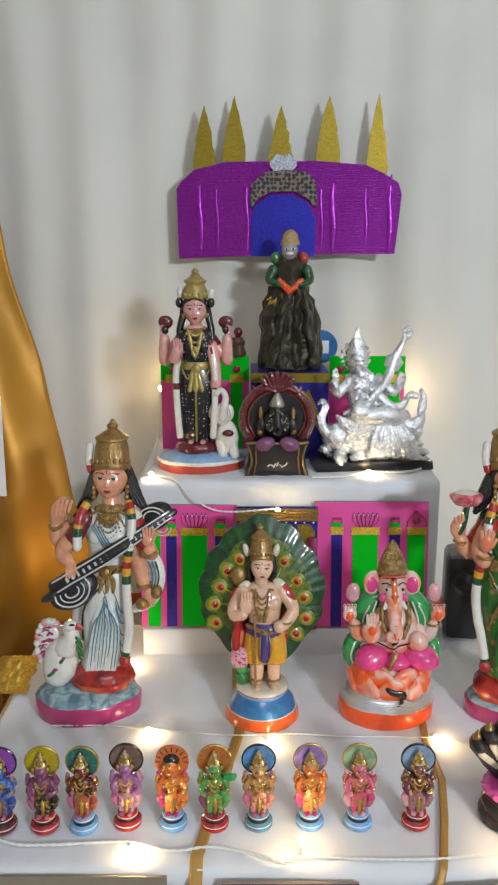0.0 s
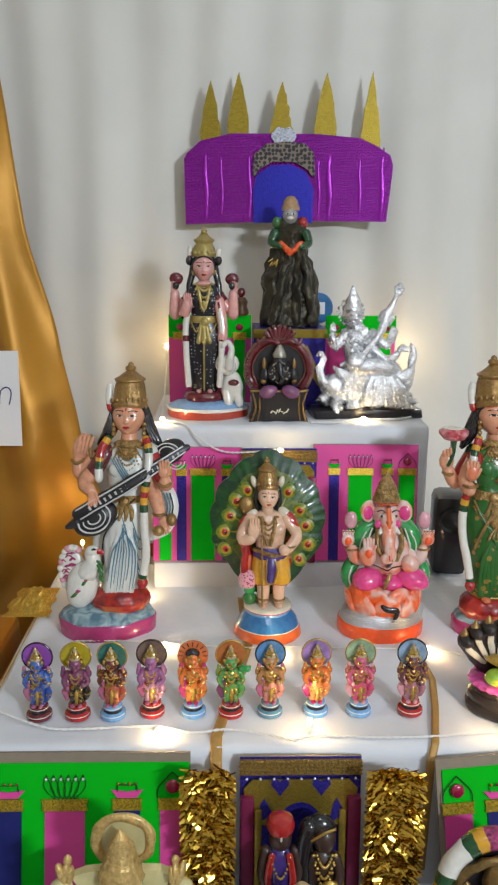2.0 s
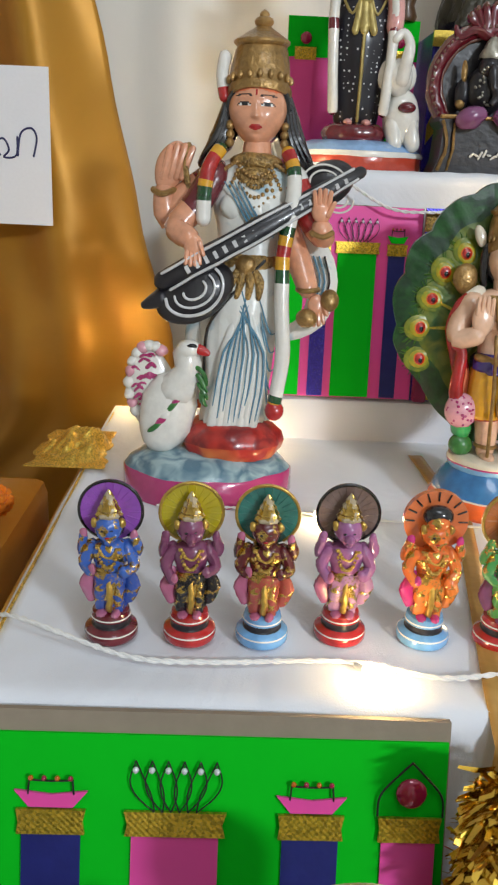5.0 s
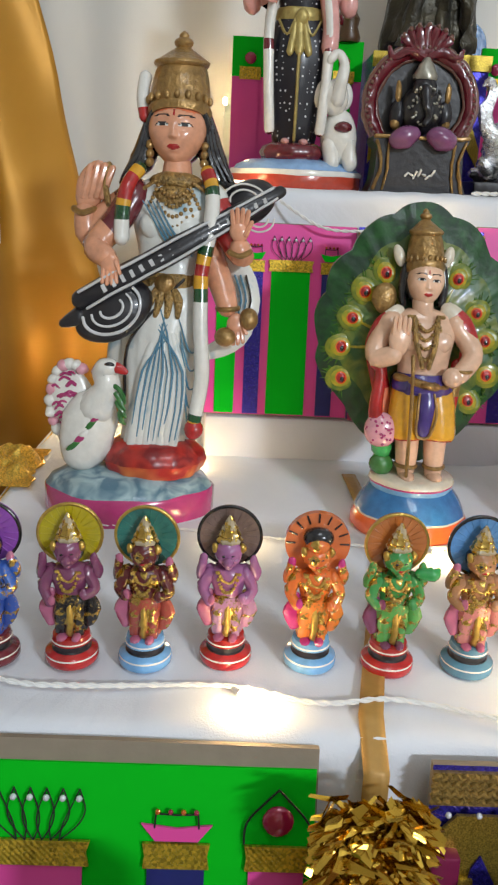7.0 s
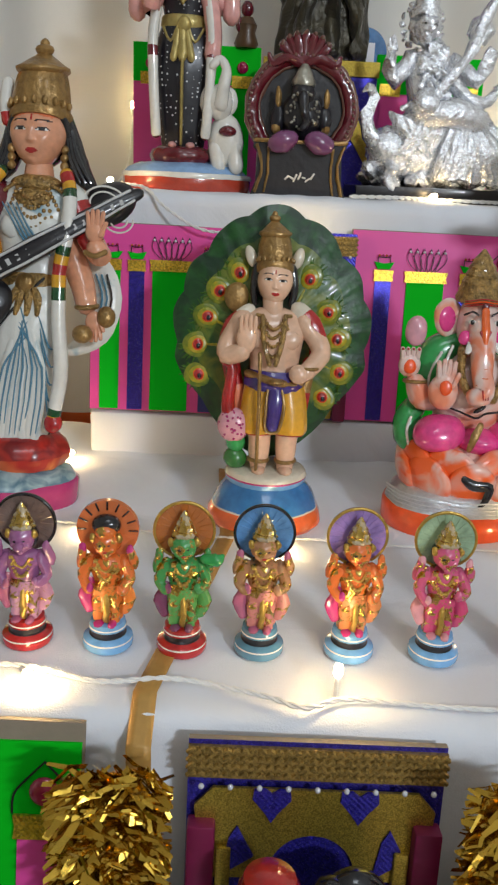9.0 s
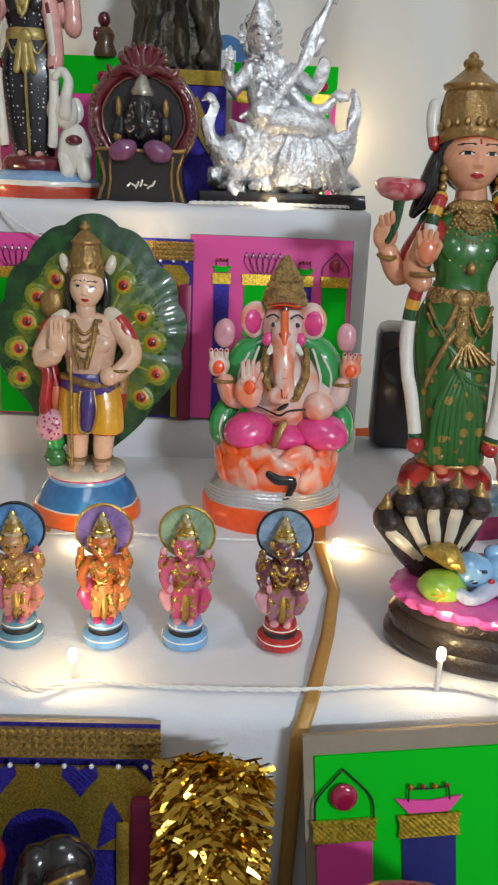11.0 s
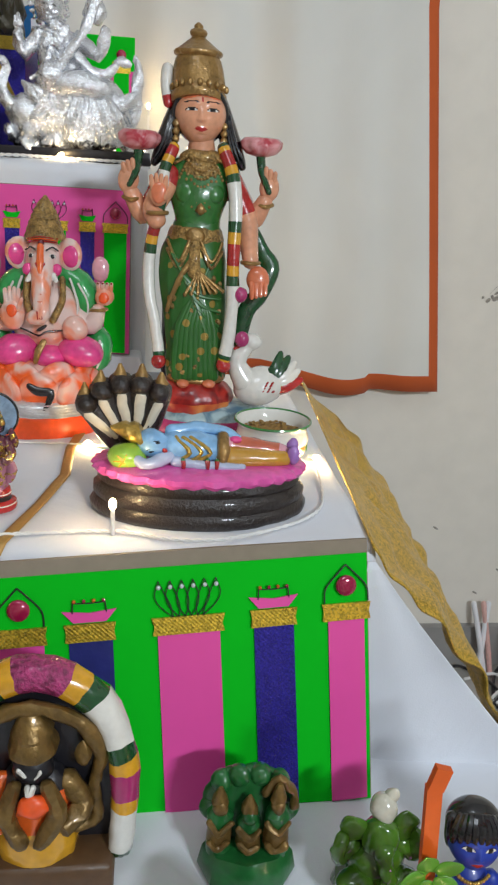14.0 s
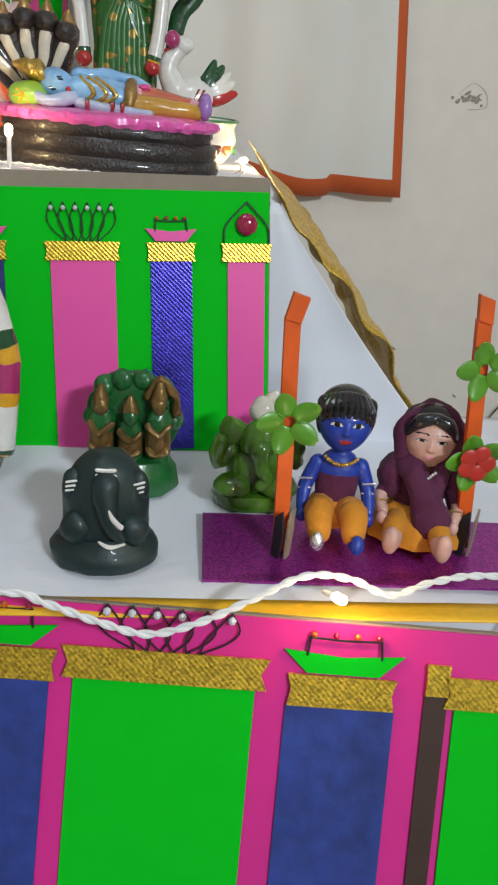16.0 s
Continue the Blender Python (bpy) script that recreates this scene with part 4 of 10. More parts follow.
def head(s, x, y, z, rx, ry, rz, skin, lip=RED, mark=RED, cheek=None, eye=0.72, turn=0.0, jaw=0.20):
    """A modelled head: brow, sockets, nose, lips and chin in relief, with painted eyes, brows and lips."""
    na, nb, back = 84, 84, 14
    az = [-90 + 180 * q / na for q in range(na + 1)] + [90 + 180 * (q + 1) / (back + 1) for q in range(back)]
    n, vs, fs, ms = len(az), [], [], []

    def g(u, a, v, b, u0=0.0, v0=0.0):
        return math.exp(-((u - u0) / a) ** 2 - ((v - v0) / b) ** 2)

    def lift(u, v):
        h = abs(u)
        d = 0.15 * math.exp(-(u / 0.11) ** 2) * max(0.0, min(1.0, (0.24 - v) / 0.42)) * (1 if v > -0.20 else math.exp(-((v + 0.20) / 0.05) ** 2))
        d += 0.05 * g(h, 0.07, v, 0.06, 0.12, -0.19) - 0.055 * g(h, 0.20, v, 0.12, 0.38, 0.10) + 0.03 * g(h, 0.3, v, 0.07, 0.34, 0.31)
        d += 0.035 * g(h, 0.24, v, 0.24, 0.48, -0.28) + 0.055 * g(u, 0.19, v, 0.055, 0, -0.45) + 0.045 * g(u, 0.15, v, 0.05, 0, -0.55) + 0.06 * g(u, 0.22, v, 0.13, 0, -0.84)
        return d - 0.03 * g(u, 0.25, v, 0.04, 0, -0.66) + 0.02 * g(h, 0.19, v, 0.055, 0.38, 0.10)

    def tone(u, v):
        h = abs(u)
        if v > 0.62:
            return skin
        e = (h - 0.39) / 0.22
        if abs(e) < 1:
            top, low = 0.10 + 0.085 * eye * (1 - e * e), 0.10 - 0.050 * eye * (1 - e * e)
            if low < v < top:
                return HAIR if ((h - 0.38) / 0.105) ** 2 + ((v - 0.125) / 0.10) ** 2 < 1 else WHITE_P
        if abs(e) < 1.15 and 0 <= v - (0.10 + 0.085 * eye * (1 - e * e)) < 0.034:
            return HAIR
        if 0.15 < h < 0.68 and abs(v - 0.325 - 0.055 * math.cos((h - 0.38) * 4.2)) < 0.022:
            return HAIR
        if lip and (u / (0.27 - 0.8 * abs(v + 0.47))) ** 2 + ((v + 0.475) / 0.085) ** 2 < 1:
            return lip
        if mark and (u / 0.045) ** 2 + ((v - 0.45) / 0.085) ** 2 < 1:
            return mark
        if cheek and v > 0.50 + 0.05 * math.cos(5 * u):
            return cheek
        return skin

    ct, st = math.cos(radians(turn)), math.sin(radians(turn))
    for i in range(nb + 1):
        b = math.pi * i / nb
        for a in az:
            ra = radians(a)
            u, v, f = math.sin(b) * math.sin(ra), math.cos(b), -math.sin(b) * math.cos(ra)
            slim = 1.02 - jaw * max(0.0, -v) ** 1.3
            d = lift(u / slim, v) if abs(a) < 90 else 0.0
            px, py = u * slim * rx, (f * (1 + 0.03 * v) - d * max(0.0, -f) ** 0.5) * ry
            vs.append((x + px * ct - py * st, y + px * st + py * ct, z + v * rz))
    for i in range(nb):
        v = math.cos(math.pi * (i + 0.5) / nb)
        for q in range(n):
            e = (q + 1) % n
            fs.append((i * n + q, (i + 1) * n + q, (i + 1) * n + e, i * n + e))
            m = skin
            if q < na:
                slim = 1.02 - jaw * max(0.0, -v) ** 1.3
                m = tone(math.sin(math.pi * (i + 0.5) / nb) * math.sin(radians(az[q] + 90 / na)) / slim, v)
            ms.append(m)
    s.add(vs, fs, ms)


def domed_crown(s, x, y, z, w, h, mat, lean=0.0):
    """A tall cast crown: rim arched over the brow, ribbed dome, flared band and a knob."""
    prof = [(0.99, 0.0), (1.03, 0.05), (1.03, 0.10), (0.97, 0.13), (0.96, 0.25), (0.90, 0.38), (0.82, 0.50), (0.78, 0.535), (0.85, 0.555), (0.89, 0.58), (0.88, 0.61), (0.78, 0.635), (0.62, 0.68), (0.46, 0.73), (0.32, 0.77), (0.24, 0.80), (0.30, 0.825), (0.33, 0.86), (0.28, 0.895), (0.16, 0.92), (0.17, 0.945), (0.12, 0.975), (0.03, 1.0)]
    seg, vs = 48, []
    for i, (r, t) in enumerate(prof):
        for q in range(seg):
            b = 2 * math.pi * q / seg
            k = 1 + (0.022 * math.cos(16 * b) if 4 <= i <= 6 or 8 <= i <= 10 else 0) + (0.018 * math.cos(24 * b) if i in (1, 2) else 0)
            drop = -0.14 * h * (1 - max(0.0, -math.sin(b))) * max(0.0, 1 - t / 0.4)
            vs.append((x + lean * t * h + r * w * k * math.cos(b), y + r * w * 0.95 * k * math.sin(b), z + t * h + drop))
    fs = [(i * seg + q, i * seg + (q + 1) % seg, (i + 1) * seg + (q + 1) % seg, (i + 1) * seg + q) for i in range(len(prof) - 1) for q in range(seg)]
    s.add(vs, fs + [tuple(range(seg - 1, -1, -1)), tuple((len(prof) - 1) * seg + q for q in range(seg))], mat)
    for i in range(9):
        b = math.pi * (1.08 + 0.84 * i / 8)
        rise = -0.14 * h * (1 + math.sin(b))
        s.ell((x + w * 1.02 * math.cos(b), y + w * 0.98 * math.sin(b), z + 0.17 * h + rise * 0.6), (0.10 * w, 0.08 * w, 0.14 * w), mat, seg=8, ring=6)


def shear(s, amount, first=0):
    """Lean backwards, the foot staying flat."""
    for i in range(first, len(s.v)):
        x, y, z = s.v[i]
        s.v[i] = (x, y + amount * z, z)


def jewels(s, x, z, w, depth, y):
    """A bib of beaded gold strands with a pendant."""
    for q in range(6):
        necklace(s, x, y + 0.05 * q, z - 0.12 * q, w * (0.62 + 0.075 * q), depth * (0.28 + 0.15 * q), LACE if q % 2 else GOLD_P, 0.17, 0.75)
    s.ell((x, y - 0.55, z - depth * 1.12), (0.42, 0.25, 0.5), GOLD_P, seg=10, ring=7)


def hand(s, c, size, mat, up=True, spread=0.3):
    """Palm and four fingers."""
    k = 1 if up else -1
    s.ell(c, (size * 0.78, size * 0.36, size * 0.85), mat, seg=14, ring=10)
    for i in range(4):
        o = (i - 1.5) * size * 0.38
        long = 1.62 - 0.14 * abs(i - 1.4)
        s.tube([(c[0] + o * 0.8, c[1] - size * 0.05, c[2] + k * size * 0.4), (c[0] + o * (0.95 + spread * 0.3), c[1] - size * 0.14, c[2] + k * size * long)], [size * 0.24, size * 0.17], mat, seg=7, steps=2)
    s.tube([(c[0] + size * 0.5, c[1] - size * 0.2, c[2] - k * size * 0.2), (c[0] + size * 0.85, c[1] - size * 0.35, c[2] + k * size * 0.65)], [size * 0.24, size * 0.17], mat, seg=7, steps=2)


def tall_crown(s, x, y, z, k, mat, slim=1.0):
    first = len(s.v)
    s.lathe((x, y, z), [(2.55 * k, 0), (2.75 * k, 0.5 * k), (2.6 * k, 1.1 * k), (2.45 * k, 2.0 * k), (2.1 * k, 2.8 * k), (1.85 * k, 3.3 * k), (2.25 * k, 4.0 * k), (2.3 * k, 4.3 * k), (1.75 * k, 4.7 * k), (1.2 * k, 5.2 * k), (0.9 * k, 5.6 * k), (1.0 * k, 5.75 * k), (0.6 * k, 6.0 * k)], mat, 0.92, 28,
            wave=lambda b, i: 1 + 0.03 * math.cos(12 * b) * (i in (1, 2, 3, 6, 7)))
    s.ell((x, y, z + 6.45 * k), (0.75 * k, 0.75 * k, 0.65 * k), mat, seg=12, ring=8)
    s.ell((x, y, z + 7.1 * k), (0.38 * k, 0.38 * k, 0.45 * k), mat, seg=10, ring=6)
    for i in range(7):
        a = math.pi * (1.12 + 0.76 * i / 6)
        s.ell((x + 2.55 * k * math.cos(a), y + 2.4 * k * math.sin(a), z + 0.9 * k), (0.42 * k, 0.3 * k, 0.62 * k), mat, seg=8, ring=6)
    for i in range(first, len(s.v)):
        vx, vy, vz = s.v[i]
        s.v[i] = (x * s.u + (vx - x * s.u) * slim, y * s.u + (vy - y * s.u) * slim, vz)


def necklace(s, x, y, z, w, drop, mat, r=0.16, depth=0.8):
    n = 13
    for i in range(n):
        t = i / (n - 1) * 2 - 1
        s.ell((x + w * t, y - depth * (1 - t * t) * 0.6, z - drop * (1 - t * t)), r, mat, seg=7, ring=5)


def standing(s, ax, lean, c, k=1.0, base=(6.4, 4.3), pleat=14):
    """A standing crowned figure on a lotus seat and a rock base. c: the materials. Returns the axis as a function of z."""
    def X(z):
        return ax + (z - 5 * k) * lean
    bw, bd = base
    s.lathe((0, 0, 0), [(bw * 0.97, 0), (bw, 0.3), (bw, 1.9 * k), (bw * 0.96, 2.2 * k), (bw * 0.90, 2.7 * k), (bw * 0.72, 3.4 * k), (bw * 0.4, 3.7 * k)], [c["side"], c["side"], c["side"], c["top"], c["top"], c["top"], c["top"]], bd / bw, 40,
            wave=lambda b, i: 1 + 0.035 * math.sin(3 * b + 0.6) + (0.03 * math.sin(7 * b + i) if i > 2 else 0))
    s.lathe((X(4), -0.2, 3.2 * k), [(3.5 * k, 0), (3.9 * k, 0.5 * k), (4.1 * k, 1.1 * k), (3.8 * k, 1.8 * k), (3.1 * k, 2.2 * k)], [c["seat_low"], c["seat_low"], c["seat"], c["seat"]], 0.82, 40, wave=lambda b, i: 1 + 0.03 * math.cos(12 * b))
    s.lathe((X(5 * k), 0, 0), [(2.2 * k, 5.0 * k), (2.7 * k, 5.6 * k), (2.95 * k, 7.5 * k), (3.4 * k, 10.5 * k), (3.8 * k, 13.5 * k), (3.75 * k, 15.8 * k), (3.1 * k, 17.8 * k), (2.6 * k, 19.0 * k)], c["robe"], 0.60, 56,
            wave=lambda b, i: 1 + (0.05 * max(0, 1 - i / 6)) * math.cos(pleat * b + 0.5 * math.sin(3 * b)) + 0.025 * math.sin(5 * b + 0.9 * i), lean=(lean, 0))
    for o in (-1, 1):
        s.ell((X(5.2) + o * 1.15 * k, -1.9 * k, 5.5 * k), (0.62 * k, 1.1 * k, 0.45 * k), c["skin"], seg=10, ring=6)
    s.lathe((X(5 * k), 0, 0), [(2.5 * k, 18.6 * k), (2.55 * k, 19.6 * k), (3.05 * k, 21.6 * k), (3.6 * k, 23.2 * k), (3.6 * k, 24.3 * k), (2.6 * k, 25.2 * k), (1.1 * k, 25.8 * k)], c["blouse"], 0.60, 32, lean=(lean, 0))
    for o in (-1, 1):
        s.ell((X(22) + o * 1.35 * k, -1.45 * k, 22.3 * k), (1.3 * k, 0.7 * k, 1.15 * k), c["blouse"], seg=14, ring=10)
    # belt with a clasp and swags
    s.lathe((X(5 * k), 0, 0), [(2.75 * k, 18.1 * k), (2.95 * k, 18.5 * k), (2.85 * k, 19.3 * k), (2.6 * k, 19.6 * k)], LACE if c.get("warm") else c["gold"], 0.62, 32, wave=lambda b, i: 1 + 0.02 * math.cos(26 * b), lean=(lean, 0))
    s.ell((X(18.6) + 0.1, -2.1 * k, 18.4 * k), (0.85 * k, 0.45 * k, 0.95 * k), c["gold"], seg=14, ring=8)
    s.tube([(X(18), -2.15 * k, 18.0 * k), (X(16), -2.35 * k, 16.6 * k), (X(15), -2.3 * k, 15.4 * k)], [0.55 * k, 0.5 * k, 0.75 * k], c["gold"], flat=0.5)
    for o in (-1, 1):
        s.tube([(X(18) + o * 0.6 * k, -2.1 * k, 18.3 * k), (X(17) + o * 1.5 * k, -1.9 * k, 16.7 * k), (X(18) + o * 2.5 * k, -1.1 * k, 18.2 * k)], 0.17 * k, c["gold"], seg=7)
    # neck, head, hair, crown
    s.tube([(X(25), 0, 25.0 * k), (X(27), -0.1, 27.0 * k)], [1.25 * k, 1.0 * k], c["skin"], seg=14)
    s.ell((X(25.5), -0.9 * k, 25.5 * k), (1.7 * k, 0.7 * k, 0.55 * k), BLUSHED if c.get("warm") else c["skin"], seg=14, ring=8)
    s.ell((X(29), 0.6 * k, 29.2 * k), (2.45 * k, 2.0 * k, 2.7 * k), c["hair"], seg=18, ring=12)
    head(s, X(28.4), -0.35 * k, 28.5 * k, 2.15 * k, 2.1 * k, 2.75 * k, c["skin"], cheek=None)
    for o in (-1, 1):
        s.tube([(X(30), -2.0 * k, 30.75 * k), (X(30) + o * 1.1 * k, -1.65 * k, 30.3 * k), (X(29) + o * 2.05 * k, -0.7 * k, 29.2 * k), (X(28) + o * 2.2 * k, -0.1 * k, 27.6 * k)], [0.12 * k, 0.2 * k, 0.4 * k, 0.4 * k], c["hair"], seg=8)
    if c.get("warm"):
        s.ell((X(30), -1.62 * k, 30.2 * k), (1.15 * k, 0.62 * k, 0.5 * k), BLUSHED, seg=16, ring=8)
    s.ell((X(24.4), -1.25 * k, 24.3 * k), (1.9 * k, 0.95 * k, 1.2 * k), LACE, seg=20, ring=10)
    for o in (-1, 1):
        if c.get("short"):
            s.tube([(X(29) + o * 2.0 * k, 0.2 * k, 29.6 * k), (X(27) + o * 2.4 * k, 0.1 * k, 27.2 * k), (X(25) + o * 3.0 * k, -0.3 * k, 25.0 * k), (X(23) + o * 3.2 * k, -0.9 * k, 22.6 * k)], [0.8 * k, 0.7 * k, 0.6 * k, 0.3 * k], c["hair"], seg=12)
            continue
        s.tube([(X(29) + o * 2.0 * k, 0.3 * k, 30.0 * k), (X(27) + o * 2.7 * k, 0.5 * k, 27.6 * k), (X(25) + o * 3.5 * k, 0.5 * k, 25.4 * k), (X(24) + o * 4.5 * k, 0.7 * k, 23.4 * k)], [1.0 * k, 1.25 * k, 1.3 * k, 0.6 * k], c["hair"], seg=14)
    for o in (-1, 1):
        s.ell((X(28) + o * 2.15 * k, -0.3 * k, 27.6 * k), (0.4 * k, 0.4 * k, 0.75 * k), c["gold"], seg=8, ring=6)
    tall_crown(s, X(31), 0.1, 30.6 * k, k * 0.98, c["gold"], 0.9)
    s.tube([(X(31) - 2.7 * k, 0.3, 33.0 * k), (X(31) - 2.9 * k, 0.2, 31.4 * k), (X(30) - 2.8 * k, 0.1, 30.3 * k)], 0.5 * k, [WHITE_P, WHITE_P, RED], seg=8)
    for w, d in ((1.5, 1.2), (1.7, 2.4), (1.9, 3.3)):
        necklace(s, X(25), -1.9 * k, 25.4 * k, w * k, d * k, c["gold"], 0.24 * k, 0.9 * k)
    s.ell((X(22), -2.75 * k, 21.9 * k), (0.5 * k, 0.3 * k, 0.6 * k), c["gold"], seg=8, ring=6)
    return X


def gilt(name, colour, amount=0.52):
    """Glossy paint dusted with gold on its raised parts."""
    if name in MATS:
        return MATS[name]
    m, n, l, b = nodes_of(name)
    co, nz, fine = n.new("ShaderNodeTexCoord"), n.new("ShaderNodeTexNoise"), n.new("ShaderNodeTexNoise")
    nz.inputs["Scale"].default_value, nz.inputs["Detail"].default_value = 230, 4
    fine.inputs["Scale"].default_value = 420
    r = n.new("ShaderNodeMapRange")
    r.inputs["From Min"].default_value, r.inputs["From Max"].default_value = amount, amount + 0.06
    mx = n.new("ShaderNodeMix")
    mx.data_type = "RGBA"
    mx.inputs["A"].default_value, mx.inputs["B"].default_value = (*colour, 1), (0.62, 0.42, 0.10, 1)
    bp = n.new("ShaderNodeBump")
    bp.inputs["Strength"].default_value, bp.inputs["Distance"].default_value = 0.5, 0.0015
    for t in (nz, fine):
        l.new(co.outputs["Object"], t.inputs["Vector"])
    l.new(nz.outputs["Fac"], r.inputs["Value"])
    l.new(r.outputs["Result"], mx.inputs["Factor"])
    l.new(r.outputs["Result"], b.inputs["Metallic"])
    l.new(mx.outputs["Result"], b.inputs["Base Color"])
    l.new(nz.outputs["Fac"], bp.inputs["Height"])
    l.new(bp.outputs["Normal"], b.inputs["Normal"])
    b.inputs["Roughness"].default_value, b.inputs["Coat Weight"].default_value = 0.26, 0.5
    MATS[name] = m
    return m


def swan(s, x, y, z, k, flip, tail, wing):
    """A small seated swan, neck up."""
    f = -1 if flip else 1
    s.ell((x, y, z + 1.8 * k), (2.1 * k, 1.4 * k, 1.5 * k), WHITE_P, rot=(0, f * -15, 0))
    s.tube([(x - f * 1.2 * k, y - 0.3, z + 2.2 * k), (x - f * 1.9 * k, y - 0.4, z + 3.6 * k), (x - f * 1.2 * k, y - 0.4, z + 4.9 * k), (x - f * 0.7 * k, y - 0.5, z + 5.3 * k)], [1.0 * k, 0.75 * k, 0.62 * k, 0.6 * k], WHITE_P)
    s.ell((x - f * 0.8 * k, y - 0.6, z + 5.3 * k), (0.75 * k, 0.6 * k, 0.6 * k), WHITE_P)
    s.tube([(x - f * 1.4 * k, y - 0.7, z + 5.2 * k), (x - f * 2.1 * k, y - 0.9, z + 4.8 * k)], [0.3 * k, 0.12 * k], RED, seg=8)
    s.ell((x - f * 0.9 * k, y - 1.15, z + 5.45 * k), 0.13 * k, HAIR, seg=8, ring=6)
    for i in range(5):
        a = 0.25 + i * 0.26
        s.tube([(x + f * 0.3 * k, y - 0.3 * k, z + 1.6 * k), (x + f * (0.8 + 1.2 * math.cos(a)) * k, y - 0.5 * k, z + (1.6 + 1.5 * math.sin(a)) * k), (x + f * (0.9 + 2.5 * math.cos(a)) * k, y, z + (1.7 + 2.8 * math.sin(a)) * k)], [0.7 * k, 0.6 * k, 0.22 * k], wing if i in (3, 4) else tail if i == 0 else WHITE_P, seg=8, flat=0.6)
    for i in range(9):
        s.ell((x + f * (0.15 + 0.10 * i) * k, y - 1.28 * k, z + (1.7 + 0.22 * (i % 4)) * k), (0.16 * k, 0.12 * k, 0.08 * k), RED, rot=(0, -f * 40, 0), seg=8, ring=6)


def restretch(s, k=1.0):
    """Longer body and a lower crown."""
    knots = [(0, 0), (5, 5), (26, 27.7), (31, 32.8), (38.2, 38.2)]
    for i, (x, y, z) in enumerate(s.v):
        h = z / s.u / k
        for (a, b), (c_, d) in zip(knots, knots[1:]):
            if h <= c_ or c_ == 38.2:
                h = b + (h - a) * (d - b) / (c_ - a)
                break
        s.v[i] = (x, y, h * k * s.u)


# white-robed statue with a lute
BLUE_GREY = gl("blue_grey_paint", (0.10, 0.24, 0.34))
PEARL_W = gl("off_white_line_paint", (0.60, 0.60, 0.60))
s = Shape(0.01)

s.lathe((0.25, -0.3, 0), [(6.85, 0), (7.0, 0.3), (7.0, 1.9), (6.8, 2.2), (6.3, 2.7), (4.9, 3.3), (2.5, 3.6)], [CRIMSON, CRIMSON, CRIMSON, STONEBLUE, STONEBLUE, STONEBLUE, STONEBLUE], 0.66, 44,
        wave=lambda b, i: 1 + 0.035 * math.sin(3 * b + 0.6) + (0.03 * math.sin(7 * b + i) if i > 2 else 0))
s.lathe((2.3, -0.2, 3.2), [(3.6, 0), (4.0, 0.5), (4.2, 1.1), (4.0, 1.8), (3.3, 2.4), (2.4, 2.7)], [RED_ORANGE, RED_ORANGE, RED_LOTUS, RED_LOTUS, RED_LOTUS], 0.78, 44, wave=lambda b, i: 1 + 0.03 * math.cos(12 * b))
loft(s, [(5.3, 2.3, -0.3, 2.5, 1.7), (5.9, 2.3, -0.3, 2.7, 1.95), (8, 2.4, -0.1, 2.65, 1.9), (11, 2.5, 0, 2.9, 2.0), (14, 2.7, 0, 3.2, 2.15), (16.5, 2.85, 0, 3.1, 2.1), (18.2, 2.95, 0, 2.6, 1.8), (19.0, 3.0, 0, 2.4, 1.6)], ROBE_WHITE, 72,
     wave=lambda b, t: 1 + 0.05 * max(0, 1 - t * 1.2) * math.cos(15 * b + 0.5 * math.sin(3 * b)) + 0.02 * math.sin(5 * b + 6 * t))
loft(s, [(18.2, 2.95, 0, 2.5, 1.65), (20.0, 3.05, 0, 2.45, 1.6), (22.3, 3.2, -0.15, 3.0, 1.85), (24.2, 3.35, 0, 3.5, 1.8), (25.4, 3.45, 0.1, 3.3, 1.55), (26.3, 3.5, 0.1, 1.9, 1.2)], ROBE_WHITE, 40)
for o in (-1, 1):
    s.ell((3.2 + o * 1.3, -1.25, 22.6), (1.25, 0.75, 1.15), ROBE_WHITE, seg=16, ring=10)
for q in range(7):   # pleats that spread from the waist to the hem
    s.tube([(3.6 - 0.22 * q, -1.75, 17.4), (1.5 + 0.48 * q, -2.05, 11.6), (0.75 + 0.52 * q, -1.95, 5.7)], [0.18, 0.42, 0.46], ROBE_WHITE, seg=8, flat=0.6)
rnd = random.Random(21)
for q in range(9):
    f = q / 8
    z0, z1 = rnd.uniform(13.5, 17.0), rnd.uniform(6.0, 8.0)
    s.tube([(3.5 - 1.3 * f - 0.07 * (17 - z0), -2.1, z0), (1.4 + 3.2 * f, -2.4, 11.6), (0.7 + 3.4 * f, -2.2, z1)], [0.04, rnd.uniform(0.05, 0.12), 0.05], BLUE_GREY, seg=6)
for q in range(5):
    s.tube([(4.1 + 0.15 * q, -1.95, 15.6 - q), (5.0, -1.85, 13.2 - 1.4 * q), (5.5, -1.3, 13.0 - 1.4 * q)], [0.04, 0.09, 0.04], BLUE_GREY, seg=5)
for q in range(4):
    s.tube([(1.0 + 0.4 * q, -1.9, 24.4), (2.6 + 0.35 * q, -2.1, 22.0), (3.8 + 0.4 * q, -1.8, 20.4)], [0.05, 0.10, 0.05], BLUE_GREY, seg=5)
s.tube([(4.4, -1.7, 18.6), (1.8, -2.1, 15.8), (0.1, -1.6, 13.2), (-0.2, -1.0, 9.2)], 0.13, HAIR, seg=6)
s.lathe((2.3, -0.3, 0), [(2.62, 5.35), (2.75, 5.55), (2.66, 5.85)], HAIR, 0.72, 48)
s.ell((-0.1, 0.5, 12.6), (1.7, 0.9, 4.2), ROBE_WHITE, rot=(0, 8, 0), seg=18, ring=12)
